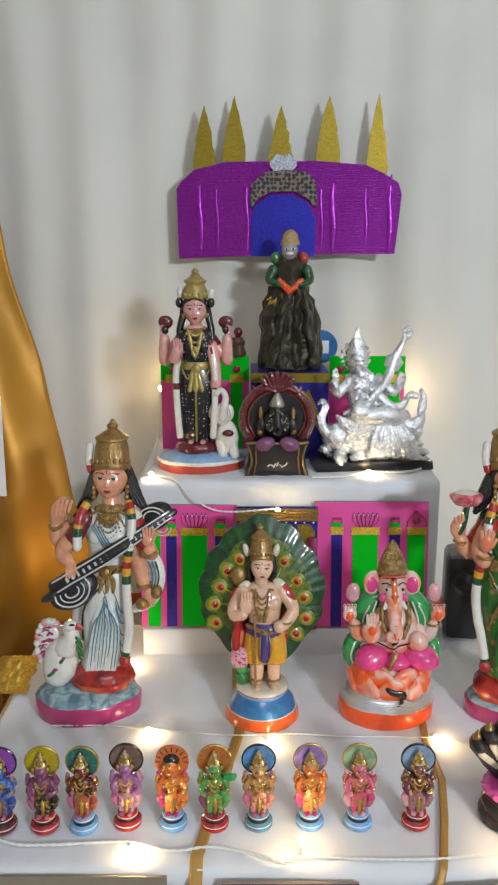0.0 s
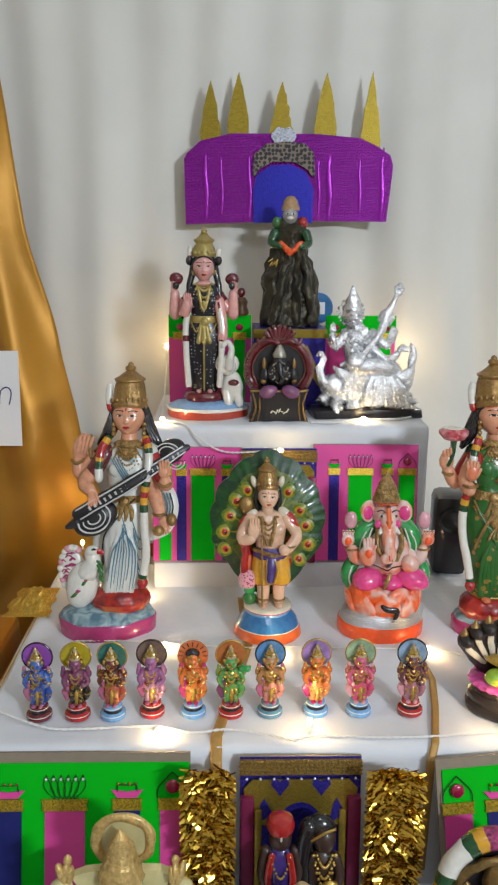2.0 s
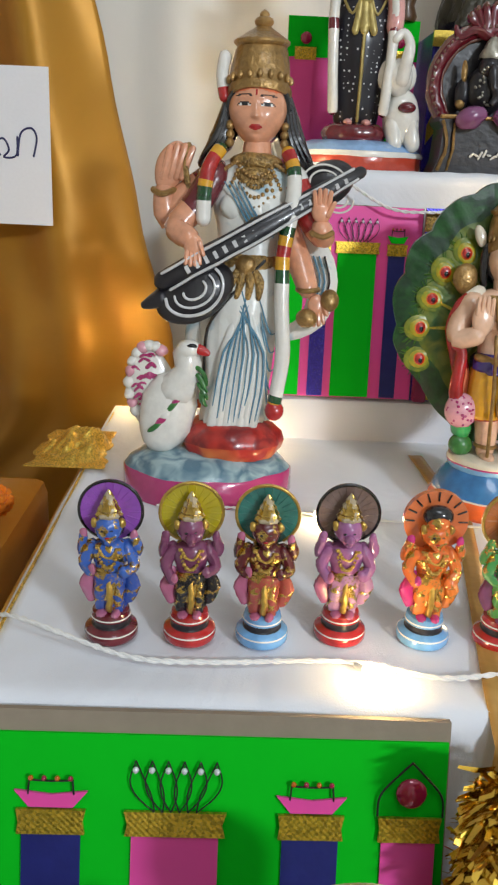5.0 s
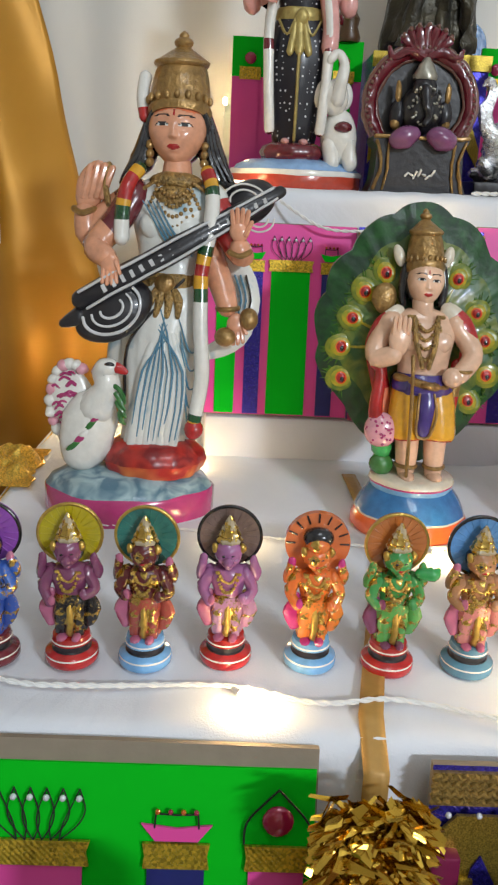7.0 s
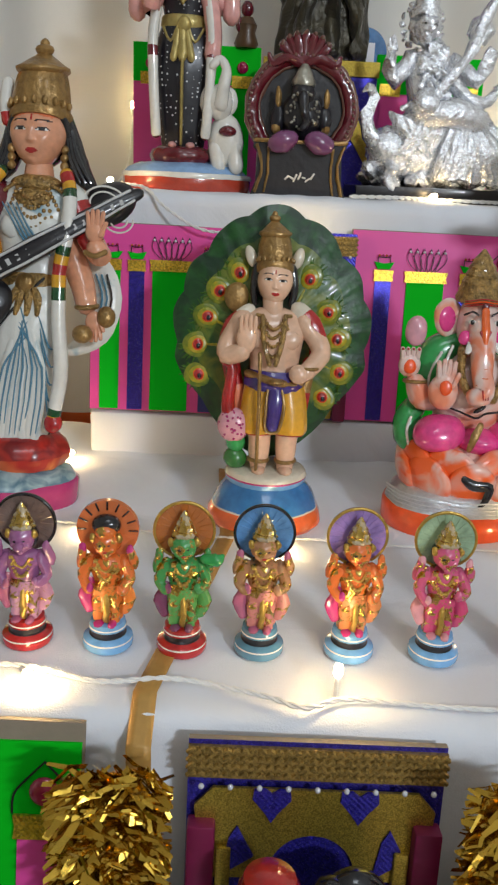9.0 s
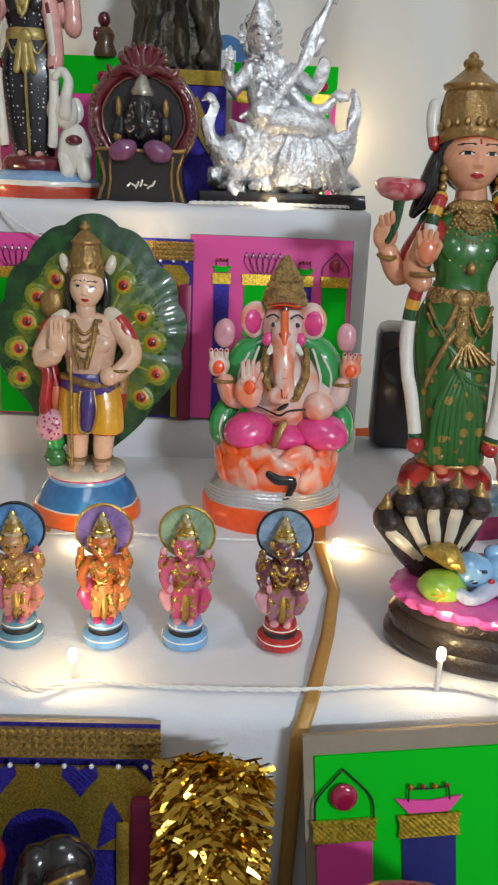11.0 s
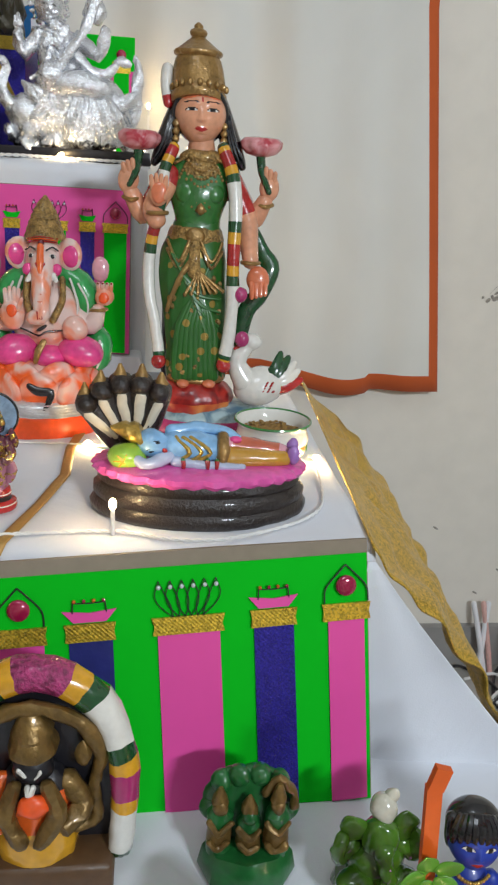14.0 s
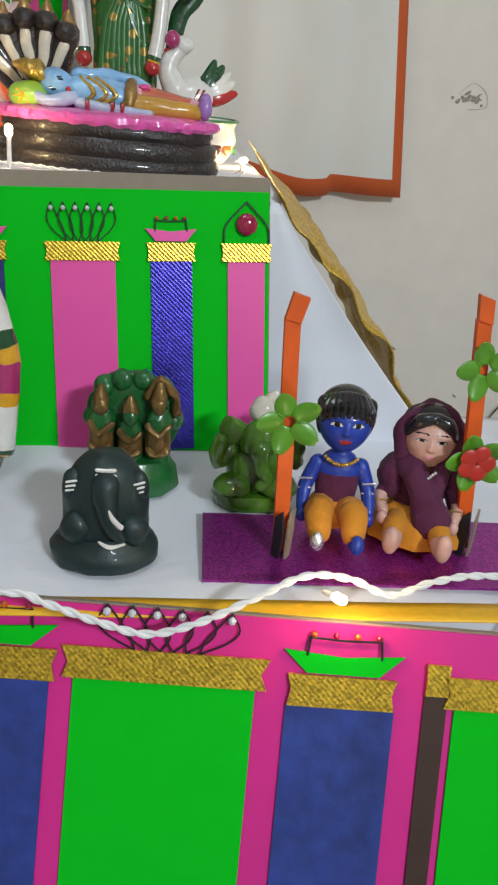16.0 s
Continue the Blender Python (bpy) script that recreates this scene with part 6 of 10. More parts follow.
# black-robed statue with a white elephant, top tier
s = Shape(0.01)
k = 0.805
PINK_BASE = gl("coral_red_paint", (0.50, 0.06, 0.03))
c = dict(side=PINK_BASE, top=gl("pale_blue_paint", (0.25, 0.42, 0.68)), seat=MAROON, seat_low=MAROON, robe=ROBE_BLACK, blouse=ROBE_BLACK, skin=SKIN_PINK, gold=gl("olive_gold_paint", (0.40, 0.31, 0.10), 0.4, 0.2, 0.25, 0.4, 0.4), hair=HAIR, short=1)
X = standing(s, -0.4, 0.0, c, k, (6.8, 4.2), 8)
s.lathe((0, 0, 0), [(6.85, 1.3), (6.95, 1.5), (6.8, 1.8)], WHITE_P, 0.62, 40, wave=lambda b, i: 1 + 0.035 * math.sin(3 * b + 0.6))
for o in (-1, 1):
    s.tube([(X(19) + o * 2.2, 0.4, 18.8), (X(17) + o * 4.0, 0.3, 16.8), (X(17) + o * 4.8, -0.2, 17.6)], [1.0, 0.95, 0.8], [MAROON, SKIN_PINK, SKIN_PINK])
    s.tube([(X(17) + o * 4.7, -0.2, 16.0), (X(19) + o * 4.7, -0.3, 19.0)], [0.95, 0.75], SKIN_PINK)
    hand(s, (X(19) + o * 4.8, -0.5, 19.6), 0.75, SKIN_PINK)
    s.ell((X(21) + o * 4.5, 0.1, 21.2), (1.15, 0.6, 1.0), MAROON, seg=14, ring=8)
    s.ell((X(20) + o * 4.5, -0.9, 20.2), (0.55, 0.3, 0.6), HAIR, seg=10, ring=6)
    s.tube([(X(19) + o * 2.2, -0.9, 18.6), (X(15) + o * 2.9, -1.6, 14.6), (X(11) + o * 2.9, -1.9, 11.0), (X(6) + o * 2.5, -2.0, 5.4)], 0.52, [MAROON, MAROON, WHITE_P, WHITE_P, MAROON, WHITE_P, WHITE_P, WHITE_P, MAROON], seg=10)
s.tube([(X(18) - 2.4, -0.8, 18.0), (X(16) - 3.2, -1.8, 16.2), (X(17) - 2.7, -2.6, 17.4)], [0.95, 0.9, 0.8], SKIN_PINK)
hand(s, (X(17) - 2.6, -2.8, 17.8), 0.85, SKIN_PINK)
s.tube([(X(18) + 2.3, -0.6, 18.0), (X(15) + 3.0, -1.2, 14.8), (X(13) + 3.0, -1.6, 12.4)], [0.95, 0.85, 0.8], SKIN_PINK)
for o in (-0.9, 0, 0.9):
    s.tube([(X(14) + o * 0.5, -1.75, 14.2), (X(12) + o, -2.0, 12.0)], [0.3, 0.38], c["gold"], flat=0.5)
s.tube([(X(14), -1.95, 13.6), (X(9), -2.1, 9.0), (X(5), -1.75, 4.6)], 0.16, c["gold"], seg=6)
s.tube([(X(20) - 0.9, -1.7, 19.8), (X(17), -2.1, 16.6), (X(20) + 0.9, -1.7, 19.8)], 0.28, c["gold"], seg=8)
# white elephant
s.ell((4.2, -0.8, 5.0), (1.9, 1.6, 2.6), WHITE_P)
s.ell((3.5, -1.5, 8.4), (1.35, 1.2, 1.6), WHITE_P)
s.ell((2.3, -1.0, 8.6), (0.9, 0.4, 1.3), WHITE_P)
s.ell((4.5, -1.0, 8.6), (0.8, 0.4, 1.2), WHITE_P)
s.tube([(3.6, -2.3, 8.2), (3.9, -2.7, 9.8), (4.1, -2.4, 11.2), (3.4, -2.2, 12.0), (2.7, -2.3, 11.4)], [0.75, 0.6, 0.5, 0.42, 0.38], WHITE_P)
s.ell((4.4, -2.3, 5.9), (0.9, 0.6, 0.5), MAROON, seg=10, ring=6)
for o in (-0.9, 0.9):
    s.tube([(4.2 + o, -1.4, 4.4), (4.5 + o, -1.9, 2.6)], [0.9, 0.75], WHITE_P)
for o in (-1, 1):
    s.ell((X(24) + o * 2.35, -0.2, 24.0), (0.6, 0.5, 0.75), HAIR, seg=10, ring=6)
    s.tube([(X(24) + o * 2.2, 0.2, 24.6), (X(25) + o * 2.4, 0.2, 26.0)], 0.38, WHITE_P, seg=8)
s.crumple(0.10, 1.6)
restretch(s, k)
s.make("elephant_statue", (-0.076, 1.163, Z3 + 0.001), label="painted clay statue in a spotted black robe with a white elephant", category="statue")

# ---- peacock statue ----
s = Shape(0.01)
s.lathe((0, 0, 0), [(4.5, 0), (4.8, 0.4), (4.7, 1.1), (4.45, 1.5), (4.4, 1.62), (4.25, 2.0), (3.9, 2.6), (3.5, 3.1), (3.25, 3.4), (3.35, 3.5), (3.42, 3.8), (3.45, 3.95), (3.3, 4.3), (2.9, 4.45)],
        [ORANGE, ORANGE, ORANGE, CREAM, BLUE_P, BLUE_P, BLUE_P, BLUE_P, SKY, SKY, CRIMSON, CREAM, CREAM], 0.92, 48)


def fan_edge(a):
    c_, w = math.cos(a), math.sin(a)
    lobe = 1 + 0.055 * abs(math.cos(6.5 * a)) - 0.03
    if c_ >= 0:
        return 8.2 * math.copysign(abs(w) ** 0.85, w) * lobe, (8.2 * c_ + 1.7 * c_ ** 7) * lobe
    pinch = 1 - 0.60 * max(0.0, -c_ - 0.25) ** 1.1
    return 8.2 * math.copysign(abs(w) ** 0.85, w) * pinch * lobe, 10.6 * c_


FAN = airbrush("feather_green", (0.004, 0.030, 0.010), (0.012, 0.085, 0.014), 70, 0.5, 0.15, 0.42, 0.25)
FAN_MID = airbrush("feather_olive", (0.018, 0.085, 0.012), (0.15, 0.18, 0.014), 60, 0.50, 0.14, 0.42, 0.25)
vs, fs = [], []
na, nr = 156, 18
for side in (0, 1):
    for i in range(nr + 1):
        t = i / nr
        for q in range(na):
            a = 2 * math.pi * q / na
            x, z = fan_edge(a)
            rel = 0.045 * t * math.cos(39 * a) + 0.03 * math.cos(13 * a) * t
            bow = 1.0 * (1 - t ** 3)
            vs.append((x * t, (1.9 - bow + rel) if side == 0 else (2.3 + 0.8 * (1 - t ** 2)), 15.2 + z * t))
o = (nr + 1) * na
for i in range(nr):
    for q in range(na):
        r = (q + 1) % na
        fs.append((i * na + q, i * na + r, (i + 1) * na + r, (i + 1) * na + q))
        fs.append((o + i * na + r, o + i * na + q, o + (i + 1) * na + q, o + (i + 1) * na + r))
for q in range(na):
    r = (q + 1) % na
    fs.append((nr * na + q, nr * na + r, o + nr * na + r, o + nr * na + q))
s.add(vs, fs, [FAN_MID if j < 2 * nr * na and j % 2 == 0 and 0.30 * nr < j // (2 * na) < 0.74 * nr else FAN for j in range(len(fs))])
HALO_D = airbrush("eye_halo_paint", (0.05, 0.12, 0.012), (0.26, 0.27, 0.015), 120, 0.5, 0.2)
HALO_Y = airbrush("eye_yellow_paint", (0.22, 0.26, 0.015), (0.52, 0.36, 0.015), 150, 0.5, 0.2)
BARB = gl("feather_barb_paint", (0.06, 0.15, 0.02), vary=0.4)
rnd = random.Random(31)
for x, z in ((-2.9, 19.8), (-4.5, 18.3), (-5.4, 16.2), (-6.2, 13.9), (-6.0, 11.4), (2.9, 19.6), (4.5, 17.0), (5.4, 14.8), (5.8, 12.1), (4.5, 10.0)):
    y0 = 1.90 - 1.0 * (1 - (math.hypot(x, z - 15.2) / 8.3) ** 3)
    a = math.atan2(x, z - 14.0)
    s.ell((x, y0, z), (1.05, 0.16, 1.25), HALO_D, rot=(0, math.degrees(a), 0), seg=20, ring=10)
    s.ell((x, y0 - 0.10, z), (0.72, 0.14, 0.85), HALO_Y, rot=(0, math.degrees(a), 0), seg=16, ring=8)
    s.ell((x, y0 - 0.17, z), (0.50, 0.15, 0.50), ORANGE, seg=14, ring=8)
    s.ell((x, y0 - 0.24, z), (0.40, 0.13, 0.40), RED, seg=12, ring=6)
    s.ell((x + 0.05, y0 - 0.31, z - 0.08), (0.20, 0.10, 0.22), HAIR, seg=8, ring=6)
    s.tube([(x * 0.86, y0 - 0.1, z - (z - 14) * 0.16), (x * 0.6, y0 - 0.35, z - (z - 14) * 0.42)], [0.10, 0.16], HALO_Y, seg=6)
    for q in range(22):   # barbs that fan out from each eye
        b = a + rnd.uniform(-1.5, 1.5)
        d0, d1 = rnd.uniform(0.8, 1.1), rnd.uniform(1.2, 1.75)
        s.tube([(x + d0 * math.sin(b), y0 + 0.02, z + d0 * math.cos(b)), (x + d1 * math.sin(b), y0 + 0.16, z + d1 * math.cos(b))], [0.06, 0.025], BARB, seg=4, steps=1)
# standing figure before the fan
first = len(s.v)
for o in (-1, 1):
    s.tube([(o * 1.1 + 0.4, -0.9, 4.6), (o * 1.1 + 0.4, -0.7, 6.6), (o * 1.25 + 0.4, -0.4, 9.5)], [0.68, 0.9, 1.15], SKIN_PALE, seg=14)
    s.ell((o * 1.1 + 0.4, -1.5, 4.6), (0.62, 1.0, 0.38), SKIN_PALE, seg=12, ring=7)
    s.ring((o * 1.1 + 0.4, -0.85, 5.3), 0.78, 0.16, GOLD_P, 20)
    loft(s, [(7.4, 0.4 + o * 1.2, -0.5, 1.45, 1.25), (7.8, 0.4 + o * 1.2, -0.5, 1.55, 1.35), (9.4, 0.35 + o * 1.15, -0.4, 1.55, 1.35), (11.4, 0.3 + o * 1.0, -0.3, 1.4, 1.25)], [RED, YELLOW, YELLOW, YELLOW, YELLOW, YELLOW], 24, wave=lambda b, t: 1 + 0.04 * math.cos(9 * b))
s.tube([(0.3, -1.8, 11.8), (0.4, -2.0, 10.2), (0.3, -1.9, 8.2)], [0.42, 0.62, 0.5], INDIGO, flat=0.5, seg=12)
for o in (-1, 1):
    s.tube([(0.3 + o * 0.5, -1.9, 11.6), (0.4 + o * 0.75, -2.15, 9.8), (0.3 + o * 0.55, -2.0, 8.0), (0.3, -2.05, 7.7)], 0.12, GOLD_P, seg=7)
s.lathe((0.3, -0.3, 10.9), [(2.15, 0), (2.5, 0.4), (2.45, 1.1), (2.05, 1.6)], INDIGO, 0.75, 28, wave=lambda b, i: 1 + 0.03 * math.cos(11 * b))
s.tube([(-1.9, -0.9, 12.2), (0.3, -2.15, 11.8), (2.5, -0.9, 11.6)], 0.32, GOLD_P, seg=10)
s.ring((0.4, -2.25, 11.9), 0.5, 0.2, GOLD_P, 20)
loft(s, [(12.0, 0.25, -0.2, 2.0, 1.35), (13.2, 0.2, -0.2, 2.05, 1.4), (14.8, 0.15, -0.25, 2.4, 1.55), (16.0, 0.1, -0.1, 2.75, 1.45), (16.8, 0.0, 0, 2.2, 1.1), (17.3, -0.1, 0, 1.0, 0.9)], SKIN_PALE, 32)
for o in (-1, 1):
    s.ell((0.1 + o * 1.05, -1.3, 15.0), (1.1, 0.42, 0.85), SKIN_PALE, seg=16, ring=10)
s.tube([(-2.5, -0.3, 16.3), (-3.5, -0.5, 14.6), (-3.6, -1.1, 13.6), (-2.4, -1.9, 14.0)], [0.9, 0.85, 0.8, 0.7], SKIN_PALE, seg=14)
s.ell((-2.1, -2.0, 15.2), (0.85, 0.45, 1.35), SKIN_PALE, seg=16, ring=10)
for q in range(4):
    s.tube([(-2.6 + 0.36 * q, -2.2, 15.7), (-2.6 + 0.38 * q, -2.35, 17.0 - 0.12 * abs(q - 1.5))], [0.2, 0.15], SKIN_PALE, seg=7, steps=2)
s.tube([(2.6, -0.3, 16.3), (3.7, -0.5, 14.8), (3.9, -1.0, 13.8), (2.7, -1.9, 12.6)], [0.9, 0.85, 0.8, 0.7], SKIN_PALE, seg=14)
s.ell((2.2, -2.1, 12.5), (0.85, 0.65, 0.75), SKIN_PALE, seg=14, ring=10)
s.ring((3.0, -1.7, 13.0), 0.72, 0.14, GOLD_P, 18)
# red and gold shawl over both shoulders
s.tube([(2.0, -0.2, 17.2), (3.0, -0.7, 16.2), (3.7, -0.6, 14.8), (3.6, 0.2, 12.8)], [0.7, 0.9, 0.75, 0.5], [CREAM, RED, RED, RED], flat=0.5, seg=12)
s.tube([(3.2, 0.2, 13.0), (2.8, 0.1, 10.6), (2.6, 0.0, 7.4)], [0.6, 0.6, 0.4], [RED, GOLD_P, RED, RED], flat=0.5)
s.tube([(-2.0, -0.2, 17.0), (-3.2, -0.4, 15.8), (-3.6, 0.1, 14.0), (-2.9, 0.1, 11.0), (-2.6, 0.1, 8.6)], [0.6, 0.8, 0.8, 0.7, 0.6], [CREAM, RED, RED, RED, BLUSHED, RED], flat=0.5, seg=12)
s.tube([(-1.0, -2.3, 14.0), (-0.9, -2.4, 10.0), (-0.9, -2.2, 4.8)], 0.15, GOLD_P, seg=8)
s.ell((-3.1, 0.2, 18.0), (1.0, 0.45, 1.2), GOLD_P, seg=14, ring=10)
for w, d in ((0.9, 1.0), (1.1, 1.7), (1.25, 2.4), (1.35, 3.2)):
    necklace(s, 0, -1.35, 16.9, w, d, LACE if d > 1.5 else GOLD_P, 0.16, 0.8)
for o in (-1, 1):
    s.tube([(o * 0.9, -1.4, 16.8), (o * 0.75, -2.0, 15.0), (o * 0.25, -2.1, 13.2)], 0.2, LACE, seg=7)
s.tube([(0, -0.2, 16.8), (-0.1, -0.3, 18.0)], 0.85, SKIN_PALE, seg=14)
s.ell((-0.1, 0.4, 19.3), (1.6, 1.2, 1.8), HAIR, seg=18, ring=12)
head(s, -0.05, -0.35, 19.4, 1.42, 1.3, 1.85, SKIN_PALE, turn=3)
domed_crown(s, -0.05, 0.1, 20.55, 1.5, 4.3, GOLD_P, -0.05)
for o in (-1, 1):
    s.tube([(o * 1.4 - 0.05, 0.3, 20.4), (o * 1.6 - 0.05, 0.3, 18.8), (o * 1.5 - 0.05, 0.2, 17.6)], [0.42, 0.42, 0.25], HAIR, seg=9)
    s.ell((o * 1.95 - 0.1, 0.5, 21.2), (0.45, 0.35, 0.85), CREAM, rot=(0, o * 14, 0), seg=12, ring=8)
# small bird beside the feet
s.tube([(-2.6, -0.4, 6.4), (-3.4, -0.8, 9.4), (-3.2, -0.9, 12.4), (-3.9, -1.1, 13.2)], [0.85, 0.6, 0.45, 0.35], [BRIGHT_G, RED, RED, RED], seg=12)
s.ell((-2.9, -0.9, 8.0), (1.35, 0.8, 1.4), ROSE, seg=16, ring=10)
for q in range(40):
    a, r = rnd.uniform(0, 6.28), rnd.random() ** 0.5
    s.ell((-2.9 + 1.2 * r * math.cos(a), -0.9 - 0.82 * math.sqrt(1 - 0.9 * r * r), 8.0 + 1.25 * r * math.sin(a)), (0.10, 0.08, 0.10), CRIMSON, seg=6, ring=4)
s.ell((-2.6, -0.6, 5.2), (1.0, 0.7, 0.9), GREEN_P, seg=12, ring=8)
shear(s, 0.18)
s.crumple(0.09, 1.5)
s.make("peacock_statue", (0.017, 0.892, Z2 + 0.001), label="glossy clay statue standing before an open green peacock tail", category="statue")

# ---- seated elephant-headed statue, pink and green ----
s = Shape(0.01)
WHITISH = airbrush("pearly_pink_paint", (0.80, 0.60, 0.54), (0.84, 0.27, 0.15), 38, 0.54, 0.09)
FLUO = gl("fluorescent_orange_paint", (0.90, 0.10, 0.015), 0.35, 0.5)
BLUSH = airbrush("orange_white_petal", (0.80, 0.50, 0.42), (0.90, 0.13, 0.02), 40, 0.48, 0.10)
ax = 0.7
s.lathe((0.0, 0, 0), [(6.0, 0), (6.2, 0.3), (6.2, 1.9), (6.0, 2.15), (5.8, 2.3), (5.5, 3.1), (4.6, 3.7)], [FLUO, FLUO, FLUO, SILVER, SILVER, SILVER], 0.80, 48, wave=lambda b, i: 1 + 0.03 * math.sin(2 * b))
for q in range(5):
    s.tube([(6.05 * math.cos(b), 4.85 * math.sin(b), 2.2 + 0.3 * q) for b in [math.pi * (1.05 + 0.9 * w / 12) for w in range(13)]], 0.07, SILVER, seg=5, steps=2)
for row, (n, rr, z, h) in enumerate(((8, 4.6, 4.3, 2.2), (8, 4.3, 5.6, 1.8))):
    for i in range(n):
        a = 2 * math.pi * (i + 0.5 * row) / n - math.pi / 2
        s.ell((ax - 0.4 + rr * math.cos(a), rr * 0.76 * math.sin(a), z), (2.1, 0.75, h), BLUSH, rot=(16, 0, math.degrees(a) + 90), seg=20, ring=12)
s.ell((ax - 0.2, 0, 6.0), (4.6, 3.4, 1.7), BLUSH, seg=28, ring=14)
s.tube([(ax - 1.2, -4.35, 5.2), (ax - 0.4, -4.5, 4.7), (ax + 0.8, -4.4, 4.6), (ax + 0.6, -4.5, 3.6), (ax + 0.1, -4.4, 2.9)], [0.3, 0.45, 0.4, 0.3, 0.12], HAIR, seg=8, flat=0.5)
for o in (-1, 1):
    s.ell((ax + 0.25 + o * 3.2, -1.9, 8.1), (2.3, 1.9, 1.55), PINK_P, rot=(0, o * 8, o * -18), seg=22, ring=14)
    s.tube([(ax + o * 4.2, 0.6, 10.0), (ax + o * 5.2, 0.2, 8.8), (ax + o * 5.2, 0.0, 7.2), (ax + o * 4.5, -0.2, 6.0)], [0.8, 1.15, 1.15, 0.5], BRIGHT_G, seg=12)
    s.tube([(ax + o * 5.2, -1.1, 9.0), (ax + o * 5.5, -1.1, 7.8), (ax + o * 5.0, -1.1, 6.4)], 0.12, WHITE_P, seg=6)
    s.tube([(ax + o * 1.7, 0.2, 15.2), (ax + o * 3.0, 0.2, 14.4), (ax + o * 3.8, 0.2, 13.0), (ax + o * 3.9, 0.2, 11.2)], [1.1, 1.4, 1.45, 1.0], BRIGHT_G, seg=14)
    for q in (0, 1):
        s.tube([(ax + o * (2.3 + 0.8 * q), -1.3, 15.0 - 0.5 * q), (ax + o * (3.0 + 0.9 * q), -1.45 + 0.3 * q, 13.0), (ax + o * (3.0 + 1.1 * q), -1.3 + 0.3 * q, 11.4)], 0.12, WHITE_P, seg=6)
    s.tube([(ax + o * 3.0, -0.4, 11.0), (ax + o * 4.4, -0.8, 10.6), (ax + o * 5.1, -1.1, 12.0)], [1.2, 1.0, 0.78], WHITISH, seg=14)
    s.ring((ax + o * 5.15, -1.15, 12.1), 0.82, 0.16, GOLD_P, 22)
    s.ell((ax + o * 5.7, -1.2, 13.4), (0.95, 0.55, 1.0), WHITISH, seg=16, ring=10)
    s.ell((ax + o * 5.7, -1.62, 13.3), (0.55, 0.2, 0.6), FLUO, seg=12, ring=8)
    for q in range(4):
        s.tube([(ax + o * 5.7 - 0.6 + 0.4 * q, -1.3, 13.9), (ax + o * 5.7 - 0.65 + 0.44 * q, -1.5, 14.7)], [0.24, 0.2], WHITISH, seg=7, steps=2)
        s.ell((ax + o * 5.7 - 0.65 + 0.44 * q, -1.7, 14.75), 0.11, RED, seg=6, ring=5)
    s.ell((ax + o * 5.25, -0.8, 16.0), (0.9, 0.45, 1.25), ROSE, seg=16, ring=10)
    s.ell((ax - 0.25 + o * 2.45, -0.5, 17.2), (1.35, 0.5, 1.6), WHITISH, rot=(0, 0, o * -22), seg=20, ring=12)
    s.ell((ax - 0.25 + o * 2.55, -0.85, 17.1), (0.85, 0.3, 1.1), PINK_P, rot=(0, 0, o * -22), seg=16, ring=10)
    s.ell((ax - 0.25 + o * 1.0, -2.45, 17.2), (0.36, 0.16, 0.22), WHITE_P, rot=(0, 0, o * 20), seg=10, ring=6)
    s.ell((ax - 0.25 + o * 1.0, -2.58, 17.2), (0.20, 0.10, 0.2), HAIR, seg=8, ring=6)
    s.tube([(ax - 0.25 + o * 1.55, -2.1, 17.7), (ax - 0.25 + o * 1.0, -2.5, 18.0), (ax - 0.25 + o * 0.5, -2.65, 17.75)], 0.08, HAIR, seg=6)
    s.ell((ax - 0.25 + o * 1.35, -2.1, 15.9), (0.55, 0.35, 0.6), PINK_P, seg=12, ring=8)
    s.tube([(ax - 0.2 + o * 0.9, -2.4, 15.4), (ax - 0.2 + o * 1.35, -2.9, 14.9)], [0.36, 0.2], WHITE_P, seg=8)
    s.tube([(ax + o * 1.6, -1.8, 15.0), (ax + o * 1.7, -2.5, 13.0), (ax + o * 0.9, -3.0, 11.2)], 0.34, LACE, seg=10)
s.ell((ax, 0, 11.2), (3.6, 2.7, 3.8), WHITISH, seg=28, ring=16)
s.ell((ax + 0.3, -1.9, 7.6), (1.9, 1.7, 1.1), PINK_P, seg=18, ring=12)
s.tube([(ax + 0.0, -3.2, 9.2), (ax - 0.5, -3.5, 8.4), (ax - 0.8, -3.4, 7.2)], [0.3, 0.34, 0.2], GOLD_P, seg=8, flat=0.5)
s.tube([(ax - 2.6, -2.2, 10.4), (ax - 0.6, -3.2, 9.8), (ax + 0.4, -3.2, 10.2), (ax + 2.8, -2.3, 10.2)], 0.09, HAIR, seg=6)
s.ell((ax - 0.2, -3.1, 10.5), (0.6, 0.2, 0.2), HAIR, rot=(0, -30, 0), seg=8, ring=6)
s.ell((ax - 3.0, -2.3, 11.6), (1.25, 0.75, 1.5), WHITISH, seg=18, ring=12)
hand(s, (ax - 3.0, -2.7, 12.4), 1.1, WHITISH)
s.ell((ax - 3.0, -3.1, 12.1), (0.5, 0.14, 0.6), FLUO, seg=12, ring=8)
s.ell((ax + 2.9, -2.5, 10.4), (1.3, 0.8, 1.3), BLUSH, seg=16, ring=10)
s.ell((ax - 0.25, -0.7, 16.7), (1.75, 1.75, 2.5), WHITISH, seg=26, ring=16)
s.tube([(ax - 0.25, -1.9, 16.8), (ax - 0.25, -2.6, 15.0), (ax - 0.2, -3.1, 13.2), (ax - 0.1, -3.6, 11.9), (ax - 0.9, -3.6, 11.5)], [1.15, 1.0, 0.85, 0.85, 0.7], WHITISH, seg=16)
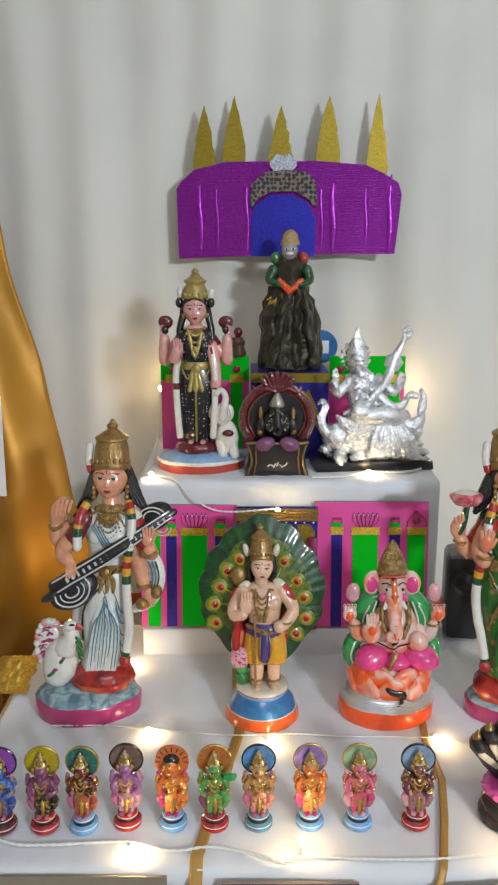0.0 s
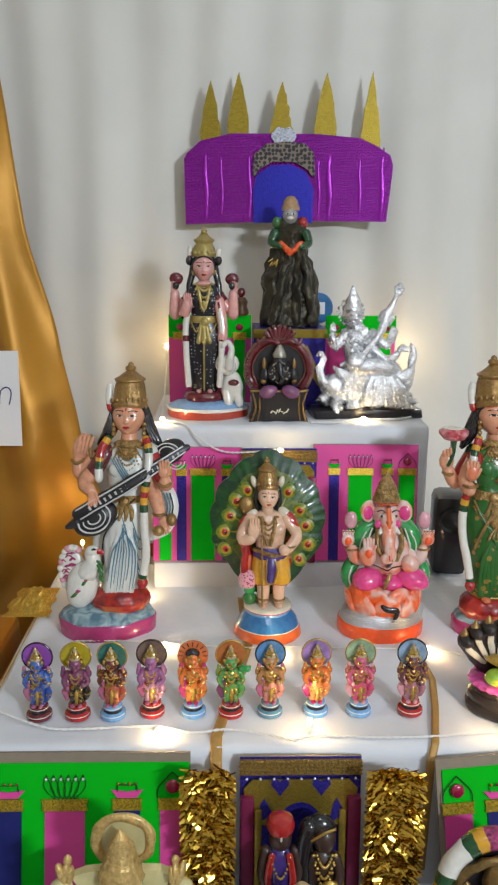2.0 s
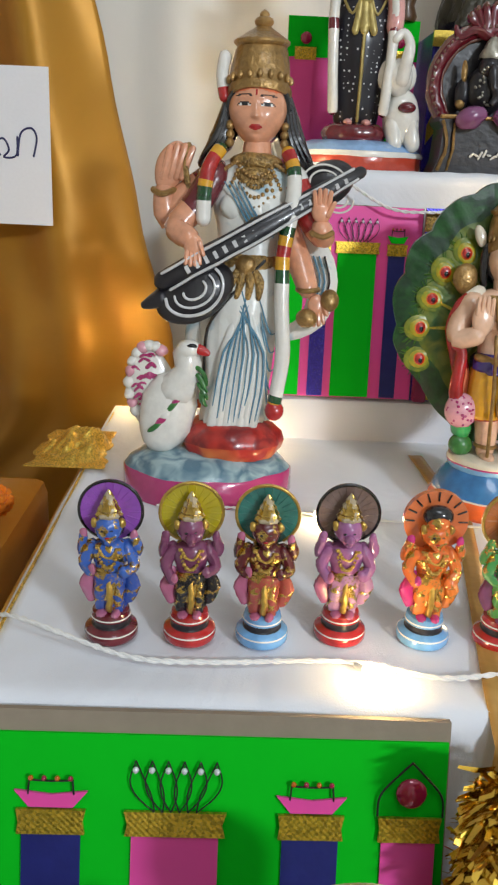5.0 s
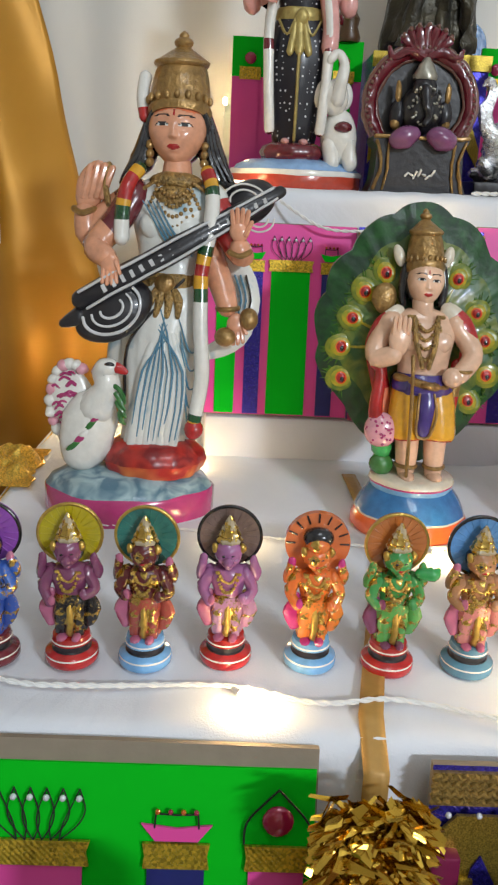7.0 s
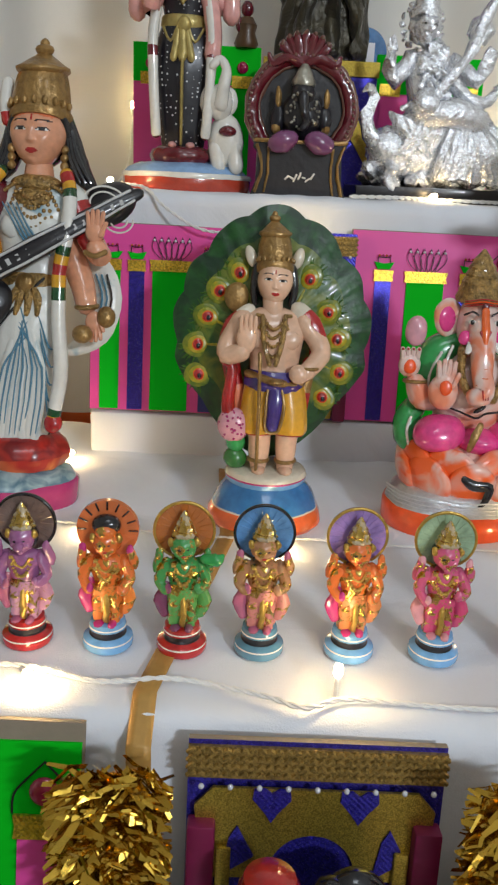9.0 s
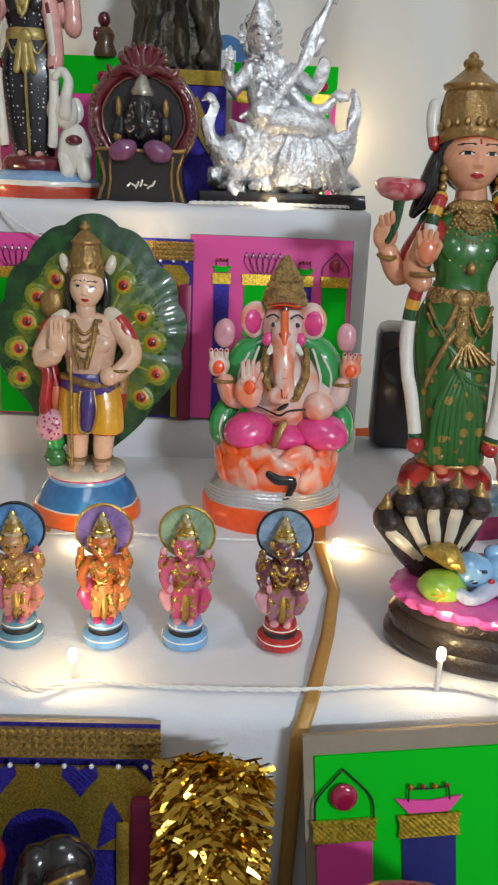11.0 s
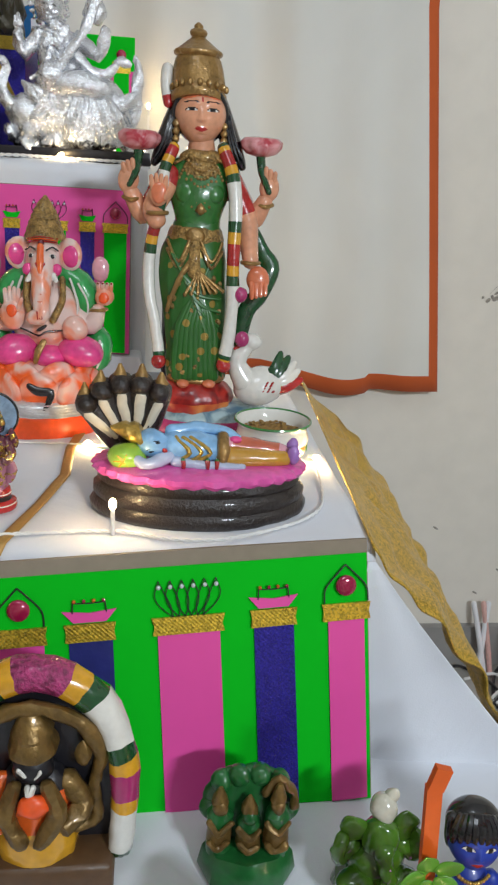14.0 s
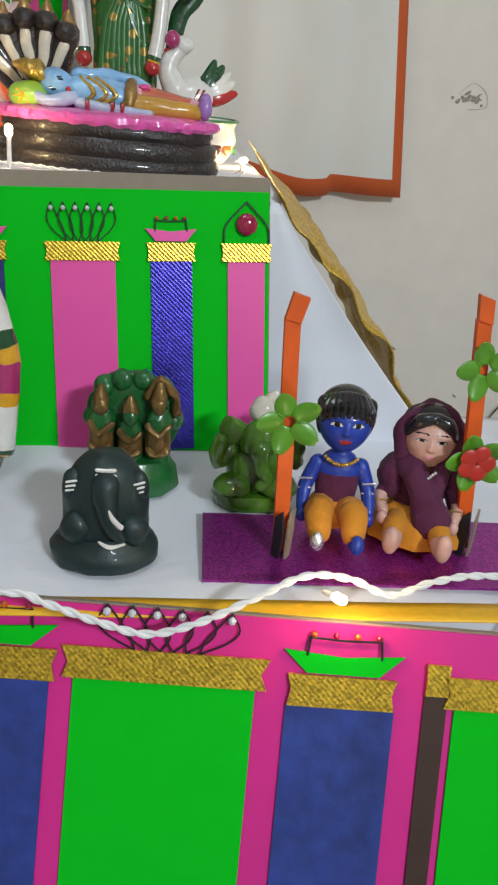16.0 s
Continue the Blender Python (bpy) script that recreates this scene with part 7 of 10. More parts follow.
for q in range(4):
    s.tube([(ax - 0.85, -3.1 - 0.22 * q, 14.6 - 0.7 * q), (ax - 0.2, -3.6 - 0.22 * q, 14.5 - 0.7 * q), (ax + 0.45, -3.1 - 0.22 * q, 14.6 - 0.7 * q)], 0.05, BLUSHED, seg=5)
for q in range(3):
    s.tube([(ax - 0.5 + 0.22 * q, -4.3, 12.2), (ax - 0.45 + 0.2 * q, -4.4, 11.6)], 0.07, RED, seg=5, steps=2)
s.tube([(ax - 0.25, -2.75, 18.1), (ax - 0.25, -3.15, 16.6), (ax - 0.25, -3.45, 15.2)], [0.28, 0.34, 0.08], ORANGE, seg=8, flat=0.5)
for o in (-1, 0, 1):
    s.tube([(ax - 0.25 + 0.12 * o, -3.2, 15.9), (ax - 0.25 + 0.34 * o, -3.15, 16.5)], [0.08, 0.12], RED, seg=6, steps=2)
s.ell((ax - 0.25, -2.5, 18.35), (0.28, 0.2, 0.28), MAROON, seg=10, ring=6)
for q in (0, 1, 2):
    s.tube([(ax - 1.7, -1.6, 18.35 + q * 0.2), (ax - 0.25, -2.45, 18.5 + q * 0.2), (ax + 1.2, -1.6, 18.35 + q * 0.2)], 0.06, FLUO if q == 1 else RED, seg=5)
s.lathe((ax - 0.2, -0.4, 18.6), [(1.9, 0), (1.95, 0.3), (1.75, 0.7), (1.8, 0.85), (1.55, 1.3), (1.6, 1.45), (1.3, 1.9), (1.35, 2.05), (1.05, 2.5), (1.08, 2.65), (0.75, 3.1), (0.72, 3.3), (0.35, 3.8), (0.12, 4.1)], LACE, 0.92, 34, wave=lambda b, i: 1 + 0.03 * math.cos(14 * b))
shear(s, 0.15)
s.crumple(0.14, 1.6)
s.make("elephant_headed_statue", (0.180, 0.903, Z2 + 0.001), label="painted clay elephant-headed statue seated on an orange lotus", category="statue")

# ---- row of ten small painted figures ----
SMALL = [
    # place, skin, robe, sash, halo, base, rim
    ((-0.258, 0.688), gilt("blue_gilt", (0.04, 0.12, 0.45)), gilt("deep_blue_gilt", (0.03, 0.08, 0.35)), gl("dusty_pink_paint", (0.45, 0.14, 0.25)), gl("bright_violet_paint", (0.30, 0.08, 0.45)), MAROON, "round"),
    ((-0.214, 0.689), gl("mulberry_paint", (0.20, 0.05, 0.12)), gilt("black_gilt", (0.015, 0.013, 0.014)), gl("dusty_rose_paint", (0.45, 0.12, 0.22)), gl("mustard_paint", (0.45, 0.36, 0.01)), RED, "round"),
    ((-0.173, 0.689), gilt("maroon_gilt", (0.10, 0.012, 0.015)), gilt("brick_gilt", (0.36, 0.07, 0.05)), gl("dusty_rose_paint", (0.45, 0.12, 0.22)), gl("sea_green_halo_paint", (0.03, 0.17, 0.14), vary=0.35), SKY, "round"),
    ((-0.128, 0.694), gl("mauve_face_paint", (0.34, 0.12, 0.28)), gilt("lilac_gilt", (0.40, 0.20, 0.33)), gl("dusty_rose_paint", (0.45, 0.12, 0.22)), gl("umber_halo_paint", (0.19, 0.12, 0.10), vary=0.35), RED, "round"),
    ((-0.080, 0.693), gilt("orange_gilt", (0.70, 0.16, 0.03)), gilt("amber_gilt", (0.72, 0.20, 0.03)), gl("magenta_paint", (0.55, 0.03, 0.20)), gl("parasol_orange_paint", (0.68, 0.17, 0.05)), SKY, "shade"),
    ((-0.036, 0.692), gilt("green_gilt", (0.05, 0.28, 0.07)), gilt("leaf_gilt", (0.10, 0.34, 0.08)), gl("mulberry_paint", (0.20, 0.05, 0.12)), gl("rust_paint", (0.45, 0.14, 0.03)), RED, "round"),
    ((0.010, 0.693), gilt("tan_gilt", (0.42, 0.20, 0.09)), gilt("rose_gilt", (0.55, 0.20, 0.18)), gl("dusty_rose_paint", (0.45, 0.12, 0.22)), gl("halo_blue_paint", (0.10, 0.27, 0.55), vary=0.35), gl("teal_paint", (0.10, 0.25, 0.36)), "round"),
    ((0.064, 0.694), gilt("orange_gilt", (0.70, 0.16, 0.03)), gilt("apricot_gilt", (0.66, 0.24, 0.08)), gl("magenta_paint", (0.55, 0.03, 0.20)), gl("lavender_halo_paint", (0.33, 0.20, 0.50), vary=0.35), SKY, "round"),
    ((0.115, 0.694), gilt("raspberry_skin_gilt", (0.60, 0.10, 0.22)), gilt("raspberry_gilt", (0.58, 0.06, 0.18)), ROSE, gl("mint_halo_paint", (0.32, 0.46, 0.30), vary=0.35), SKY, "round"),
    ((0.176, 0.694), gilt("dark_plum_gilt", (0.12, 0.03, 0.05)), gilt("mauve_gilt", (0.34, 0.14, 0.22)), ROSE, gl("pale_steel_halo_paint", (0.26, 0.38, 0.54), vary=0.35), RED, "round"),
]
CROWN_G = gilt("pale_gold_gilt", (0.42, 0.34, 0.22), 0.46)
for i, ((px_, py_), skin, robe, sash, halo, base, kind) in enumerate(SMALL):
    s = Shape(0.01)
    rnd = random.Random(i)
    s.lathe((0, 0, 0), [(1.42, 0), (1.5, 0.12), (1.5, 0.42), (1.46, 0.48), (1.46, 0.58), (1.36, 0.68), (1.1, 0.78), (1.02, 0.85), (1.02, 1.12), (1.12, 1.2), (1.12, 1.3), (1.08, 1.36), (1.02, 1.62), (0.85, 1.7)],
            [base, base, base, WHITE_P, base, base, BLACK_M, BLACK_M, base, base, WHITE_P, base, base], 1.0, 30)
    body = len(s.v)
    s.lathe((0, 0, 1.6), [(0.72, 0), (0.85, 0.3), (0.92, 1.2), (1.0, 1.9), (0.85, 2.5)], robe, 0.75, 24, wave=lambda b, i: 1 + 0.07 * math.cos(8 * b))
    for o in (-1, 1):
        s.tube([(o * 0.42, -0.25, 1.75), (o * 0.45, -0.3, 2.8), (o * 0.4, -0.2, 3.8)], [0.36, 0.42, 0.45], robe)
        s.ell((o * 0.38, -0.75, 1.72), (0.28, 0.42, 0.18), sash, seg=8, ring=6)
    s.tube([(0, -0.62, 3.8), (0.03, -0.78, 2.8), (0, -0.72, 1.9)], [0.14, 0.17, 0.15], GOLD_B, seg=8)
    s.lathe((0, 0, 3.7), [(0.85, 0), (0.9, 0.2), (0.8, 0.5), (0.95, 1.1), (1.08, 1.6), (0.85, 2.0), (0.4, 2.2)], [GOLD_B, robe, skin, skin, skin, skin], 0.72, 24)
    for o in (-1, 1):
        z = rnd.uniform(3.2, 3.8)
        s.tube([(o * 0.95, -0.1, 5.4), (o * 1.35, -0.3, 4.5), (o * 0.95, -0.75, z + 0.6)], [0.36, 0.33, 0.28], skin)
        s.ell((o * 0.85, -0.85, z + 0.75), (0.22, 0.2, 0.3), sash if o < 0 else skin, seg=10, ring=6)
        s.tube([(o * 0.95, 0.15, 5.5), (o * 1.5, 0.1, 5.2), (o * 1.4, -0.2, 6.1)], [0.34, 0.32, 0.26], skin)
        s.ell((o * 1.36, -0.25, 6.3), (0.24, 0.2, 0.36), sash if (i + o) % 2 else skin, seg=10, ring=6)
        s.tube([(o * 1.05, -0.1, 4.2), (o * 1.25, -0.2, 3.2), (o * 1.05, -0.25, 2.4)], [0.25, 0.42, 0.3], robe if o > 0 else sash, flat=0.5)
        s.ell((o * 0.72, -0.35, 7.0), (0.22, 0.2, 0.3), GOLD_B, seg=8, ring=6)
    for w, d in ((0.5, 0.5), (0.62, 1.1)):
        necklace(s, 0, -0.62, 5.6, w, d, GOLD_B, 0.10, 0.3)
    s.ell((0, 0.05, 6.75), (0.85, 0.7, 0.9), HAIR if i not in (4,) else skin)
    face(s, 0, -0.2, 6.65, 0.72, skin, plain=True)
    if i in (1, 3):
        s.ell((0, -0.95, 6.45), (0.3, 0.42, 0.28), skin, seg=10, ring=8)
    s.crumple(0.10, 0.45, body)
    if kind == "round":
        s.lathe((0, -0.05, 7.3), [(0.68, 0), (0.72, 0.12), (0.56, 0.3), (0.60, 0.42), (0.44, 0.66), (0.46, 0.76), (0.28, 1.0), (0.28, 1.1), (0.06, 1.5)], CROWN_G, 0.9, 27, wave=lambda b, i: 1 + 0.07 * math.cos(9 * b))
        vs2 = [(1.74 * math.cos(a), 1.74 * math.sin(a) + 7.35) for a in [2 * math.pi * q / 40 for q in range(40)]]
        s.slab(vs2, 0.45, 0.75, halo)
        for q in range(22):   # pressed rays on the halo
            w = 2 * math.pi * q / 22
            s.tube([(0.9 * math.cos(w), 0.44, 7.35 + 0.9 * math.sin(w)), (1.6 * math.cos(w), 0.44, 7.35 + 1.6 * math.sin(w))], 0.035, halo, seg=5, steps=1)
        s.tube([(1.72 * math.cos(a), 0.5, 7.35 + 1.72 * math.sin(a)) for a in [2 * math.pi * q / 24 - 1.0 for q in range(23)]], 0.10, GOLD_B if i % 3 else HAIR, seg=7, steps=2)
    else:
        s.slab([(1.78 * math.cos(q), 1.78 * math.sin(q) + 7.3) for q in [2 * math.pi * w / 40 for w in range(40)]], 0.15, 0.55, halo)
        s.ell((0, -0.15, 7.75), (0.85, 0.6, 0.62), HAIR)
        s.ell((0, -0.45, 7.45), (0.62, 0.5, 0.5), skin)
        for q in range(9):
            w = math.pi * (q / 8)
            s.tube([(1.7 * math.cos(w), 0.12, 7.3 + 1.7 * math.sin(w)), (1.25 * math.cos(w), 0.1, 7.3 + 1.25 * math.sin(w))], 0.055, HAIR, seg=5, steps=2)
    if i == 5:
        s.tube([(1.2, -0.4, 6.0), (1.9, -0.5, 6.0), (2.2, -0.4, 6.2)], [0.3, 0.42, 0.15], BRIGHT_G)
    s.make("small_figure", (px_, py_, Z2 + 0.003), turn=rnd.uniform(-5, 5), label=f"small glossy clay figure with {'parasol' if kind == 'shade' else 'round halo'} on {'red' if base in (RED, MAROON) else 'blue'} base", category="figurine", group="row of small figures")

# ---- reclining statue on a coiled serpent, and a bowl ----
s = Shape(0.0095)
COIL = gl("dark_brown_paint", (0.020, 0.013, 0.011), 0.35, 0.3, 0.3, 0.6, 0, 40, 420)
s.lathe((0, 0, 0), [(8.6, 0), (9.1, 0.35), (9.2, 0.8), (8.9, 1.25), (8.75, 1.35), (8.95, 1.7), (8.9, 2.2), (8.5, 2.6), (8.35, 2.7), (8.55, 3.0), (8.4, 3.5), (7.9, 3.8)], COIL, 0.60, 56)
s.lathe((0, 0, 3.5), [(8.3, 0.0), (8.65, 0.35), (8.45, 0.75), (7.9, 1.0), (4, 1.1)], gl("pillow_pink_paint", (0.78, 0.10, 0.40)), 0.58, 170, wave=lambda b, i: 1 + (0.05 * abs(math.cos(17 * b)) if i < 3 else 0))
# figure lying along x, head on a green cushion
first = len(s.v)
s.ell((-6.3, -1.6, 5.4), (1.7, 1.5, 1.3), gl("lime_paint", (0.30, 0.52, 0.05)), seg=16, ring=10)
for q in range(6):
    a = q * math.pi / 3
    s.tube([(-6.6, -3.0, 5.4), (-6.6 + 0.7 * math.cos(a), -2.9, 5.4 + 0.7 * math.sin(a))], [0.12, 0.06], YELLOW, seg=5, steps=2)
LIGHTBLUE = gl("powder_blue_paint", (0.24, 0.47, 0.74), vary=0.2)
s.ell((-4.2, -1.2, 6.6), (1.5, 1.25, 1.35), LIGHTBLUE, rot=(0, 25, 0))
for o in (-0.45, 0.45):
    s.ell((-4.0 + o * 0.6, -2.3, 6.6 + o), (0.24, 0.14, 0.13), HAIR, seg=8, ring=6)
    s.tube([(-4.5 + o * 0.6, -2.15, 6.65 + o), (-4.25 + o * 0.6, -2.35, 6.8 + o), (-3.9 + o * 0.6, -2.35, 6.85 + o)], 0.05, HAIR, seg=5)
s.ell((-3.2, -2.25, 6.2), (0.2, 0.12, 0.3), RED, seg=8, ring=6)
s.lathe((0, 0, 0), [(1.35, 0), (1.45, 0.4), (1.2, 0.9), (1.25, 1.2), (0.8, 1.9), (0.5, 2.4), (0.2, 2.9)], GOLD_B, 1.0, 20)
n = 7 * 20
for i in range(len(s.v) - n, len(s.v)):   # lay the crown over towards the hood
    x, y, z = (q / s.u for q in s.v[i])
    s.v[i] = ((-5.0 - z * 0.93 - x * 0.30) * s.u, (-0.9 + y) * s.u, (7.2 + x * 0.9 + z * 0.25) * s.u)
s.tube([(-2.4, -0.8, 6.1), (-0.4, -0.7, 6.0), (1.6, -0.6, 5.6)], [1.55, 1.65, 1.35], LIGHTBLUE, seg=16)
s.tube([(-2.6, -0.2, 7.4), (-0.6, 0.2, 7.7), (1.6, 0.1, 7.5), (3.0, -0.6, 7.0)], [0.65, 0.6, 0.55, 0.5], LIGHTBLUE)
s.tube([(-2.8, -2.0, 5.6), (-4.6, -2.9, 5.2), (-5.4, -2.6, 5.5)], [0.62, 0.58, 0.5], gl("pale_blue_skin_paint", (0.50, 0.55, 0.72)))
s.tube([(-2.2, -2.3, 5.2), (0.5, -2.6, 4.95), (3.4, -2.6, 4.9)], [0.55, 0.5, 0.35], gl("pale_blue_skin_paint", (0.50, 0.55, 0.72)))
for x in (-1.6, 0.4, 1.2):
    s.tube([(x, -2.75, 4.6), (x, -3.05, 5.1), (x, -2.8, 5.6)], 0.2, [GREEN_P, RED, RED, GREEN_P], seg=6)
for x0, w in ((-2.2, 1.1), (-1.6, 1.5), (-1.0, 1.7)):
    s.tube([(x0, -1.6, 7.4), (x0 + w, -2.45, 6.2), (x0 + 0.1, -2.3, 5.2)], 0.17, GOLD_B, seg=7)
s.tube([(1.7, -2.1, 5.0), (1.8, -2.1, 6.2), (1.8, -0.8, 7.2)], 0.55, GOLD_P)
s.tube([(2.2, -1.4, 5.4), (4.5, -1.5, 5.4), (7.2, -1.3, 5.3)], [1.15, 0.95, 0.7], gl("ochre_paint", (0.55, 0.28, 0.03)), seg=14)
s.tube([(2.2, -0.4, 6.2), (4.5, -0.4, 6.0), (7.2, -0.5, 5.6)], [1.15, 0.95, 0.7], [ROSE, gl("orange_red_cloth_paint", (0.55, 0.12, 0.06)), gl("orange_red_cloth_paint", (0.55, 0.12, 0.06)), ROSE], seg=14)
s.tube([(2.4, -1.5, 6.2), (5, -1.6, 6.0), (7.3, -1.4, 5.7)], 0.16, GOLD_P, seg=6)
for y, z in ((-1.4, 5.4), (-0.5, 5.8)):
    s.ell((8.0, y, z + 0.3), (0.55, 0.5, 0.95), gl("lavender_paint", (0.35, 0.17, 0.50)), seg=10, ring=8)
s.ell((2.9, -0.9, 7.0), (0.55, 0.5, 0.4), PINK_P, seg=10, ring=6)
for i in range(first, len(s.v)):
    x, y, z = s.v[i]
    s.v[i] = (x * 0.96, y, 0.042 + (z - 0.042) * 0.86 - 0.002)
# five-headed hood
for i in range(5):
    a = math.radians(-52 + 21 * i)
    tip = (-5.9 + 4.5 * math.sin(a), 1.4, 5.8 + 4.6 * math.cos(a))
    root = (-5.6, 1.2, 3.6)
    mid = ((tip[0] * 0.55 + root[0] * 0.45), 1.5, (tip[2] * 0.55 + root[2] * 0.45))
    s.tube([root, mid, tip], [0.8, 1.15, 1.1], COIL, seg=12)
    s.ell((tip[0], 0.9, tip[2]), (0.95, 1.15, 0.85), COIL, seg=14, ring=8)
    s.tube([(mid[0] * 0.7 + root[0] * 0.3, 0.55, mid[2] * 0.7 + root[2] * 0.3 + 0.3), (tip[0] * 0.9 + mid[0] * 0.1, 0.4, tip[2] * 0.9 + mid[2] * 0.1 - 0.6)], [0.36, 0.42], CREAM, seg=8, flat=0.5)
    s.lathe((tip[0] + 0.25 * math.sin(a), 1.2, tip[2] + 0.55), [(0.55, 0), (0.6, 0.2), (0.35, 0.6), (0.12, 1.15)], GOLD_P, 1.0, 12)
s.crumple(0.12, 1.0)
s.make("reclining_statue", (0.333, 0.704, Z2 + 0.001), label="painted statue reclining on a pink bed over a black serpent", category="statue")

bowl = empty("bowl", (0.408, 0.822, Z2 + 0.001), label="white ceramic bowl with a green rim and painted patches", category="bowl")
CER = gl("white_ceramic", (0.80, 0.78, 0.72), 0.12, 0.8, 0.03)
bowl_body = Shape(0.01).lathe((0, 0, 0), [(2.3, 0), (2.6, 0.2), (3.3, 1.2), (3.55, 2.2), (3.3, 3.1), (3.35, 3.4), (3.7, 3.8), (3.55, 3.85), (3.2, 3.4), (3.1, 2.9), (3.05, 2.6), (0.5, 2.5)], CER, 1.0, 48).make("body", parent=bowl)
Shape(0.01).ring((0, 0, 3.82), 3.62, 0.12, gl("rim_green", (0.05, 0.24, 0.06))).make("rim", parent=bowl_body, label="green painted rim")
g = Shape(0.01)
Shape(0.01).lathe((0, 0, 2.4), [(3.0, 0), (3.05, 0.15), (2.6, 0.28), (1.2, 0.36)], gl("grain_bed", (0.24, 0.13, 0.035), 0.7, 0, 0.4, 0.8), 1.0, 32).make("grain_heap", parent=bowl)
rnd = random.Random(5)
for _ in range(160):
    a, r = rnd.uniform(0, 6.28), 2.9 * rnd.random() ** 0.5
    g.ell((r * math.cos(a), r * math.sin(a), 2.72 + rnd.random() * 0.10), (0.22, 0.16, 0.12), gl("grain_brown", (0.30, 0.17, 0.04), 0.6, 0), rot=(0, 0, rnd.uniform(0, 180)), seg=6, ring=4)
g.make("grain", parent=bowl, kind="stuff")
for a, m in ((-150, gl("bark_brown", (0.10, 0.03, 0.02))), (-120, GREEN_P), (-95, ORANGE), (-66, gl("bark_brown", (0.10, 0.03, 0.02))), (-40, ORANGE), (-12, GREEN_P)):
    q = radians(a)
    Shape(0.01).ell((3.32 * math.cos(q), 3.32 * math.sin(q), 1.75), (0.75, 0.16, 0.85), m, rot=(-8, 0, a + 90), seg=14, ring=8).make("painted_patch", parent=bowl_body)

# ---- black arched idol on the top tier ----
s = Shape(0.0105)
s.slab([(-4.6, 0), (4.6, 0), (4.1, 1.2), (4.0, 4.0), (4.4, 4.6), (4.4, 5.0), (-4.4, 5.0), (-4.4, 4.6), (-4.0, 4.0), (-4.1, 1.2)], -2.4, 1.6, BLACK_M)
for o in (-1, 1):
    s.tube([(o * 4.2, -2.5, 0.3), (o * 3.6, -2.6, 2.4), (o * 4.1, -2.5, 4.6)], 0.16, GOLD_P, seg=7)
    s.tube([(o * 3.3, -2.5, 0.3), (o * 3.0, -2.6, 2.2), (o * 3.1, -2.5, 4.4)], 0.12, GOLD_P, seg=7)
    s.ell((o * 1.7, -2.9, 4.9), (1.5, 1.0, 1.0), gl("plum_paint", (0.20, 0.06, 0.16)), rot=(0, o * 18, 0))
    s.ell((o * 2.3, -0.9, 8.9), (0.3, 0.25, 1.0), GOLD_P, seg=8, ring=6)
    s.ell((o * 2.2, -0.6, 7.0), (0.75, 0.7, 1.4), BLACK_M)
    s.ell((o * 2.35, -0.9, 6.2), (0.5, 0.4, 0.5), GOLD_P, seg=8, ring=6)
s.tube([(-4.3, -2.5, 5.0), (0, -2.6, 4.95), (4.3, -2.5, 5.0)], 0.18, GOLD_P, seg=7)
s.slab([(4.3 * math.cos(a), 8.0 + 4.1 * math.sin(a)) for a in [math.pi * (-0.22 + 1.44 * q / 30) for q in range(31)]], 0.4, 1.4, BLACK_M)
for r, m, w in ((4.7, MAROON, 0.62), (5.25, gl("brown_bead_paint", (0.16, 0.07, 0.05)), 0.30), (4.15, gl("brown_bead_paint", (0.16, 0.07, 0.05)), 0.24)):
    s.tube([(r * math.cos(a), 0.2, 8.0 + r * 0.96 * math.sin(a)) for a in [math.pi * (-0.22 + 1.44 * q / 20) for q in range(21)]], w, m, seg=10, steps=3)
for q in range(44):
    a = math.pi * (-0.22 + 1.44 * q / 43)
    s.ell((5.0 * math.cos(a), -0.35, 8.0 + 4.8 * math.sin(a)), 0.17, gl("brown_bead_paint", (0.16, 0.07, 0.05)), seg=6, ring=5)
for q in range(7):
    a = math.radians(-54 + 18 * q)
    s.tube([(1.2 * math.sin(a), 0.1, 12.3), (2.6 * math.sin(a), 0, 12.2 + 2.3 * math.cos(a))], [0.5, 0.42], MAROON, seg=8)
    s.ell((2.7 * math.sin(a), -0.3, 12.3 + 2.4 * math.cos(a)), 0.25, gl("brown_bead_paint", (0.16, 0.07, 0.05)), seg=7, ring=5)
for o in (-1, 1):
    s.tube([(o * 0.3, -0.3, 12.0), (o * 1.6, -0.4, 12.4), (o * 2.9, -0.3, 11.9), (o * 3.4, -0.2, 12.6)], [0.4, 0.42, 0.36, 0.22], MAROON, seg=8)
s.ell((0, -0.6, 7.4), (2.0, 1.5, 2.2), BLACK_M)
s.ell((0, -1.2, 9.2), (1.15, 1.0, 1.2), BLACK_M)
s.tube([(0, -2.1, 9.0), (0.1, -2.4, 7.8), (0.4, -2.5, 6.8), (0.1, -2.6, 6.2)], [0.5, 0.42, 0.36, 0.28], BLACK_M)
s.lathe((0, -0.9, 10.0), [(1.1, 0), (1.15, 0.3), (0.8, 0.9), (0.75, 1.1), (0.3, 1.9)], gl("pewter_paint", (0.36, 0.34, 0.28), 0.35, 0.2, 0.3, 0.5, 0.6), 1.0, 18)
rnd = random.Random(2)
for _ in range(46):
    a = rnd.uniform(0, math.pi * 2)
    s.ell((1.6 * math.cos(a) * rnd.random() ** 0.5, -2.05 - 0.2 * rnd.random(), 7.7 + 1.6 * math.sin(a)), 0.13, gl("pewter_paint", (0.36, 0.34, 0.28)), seg=6, ring=5)
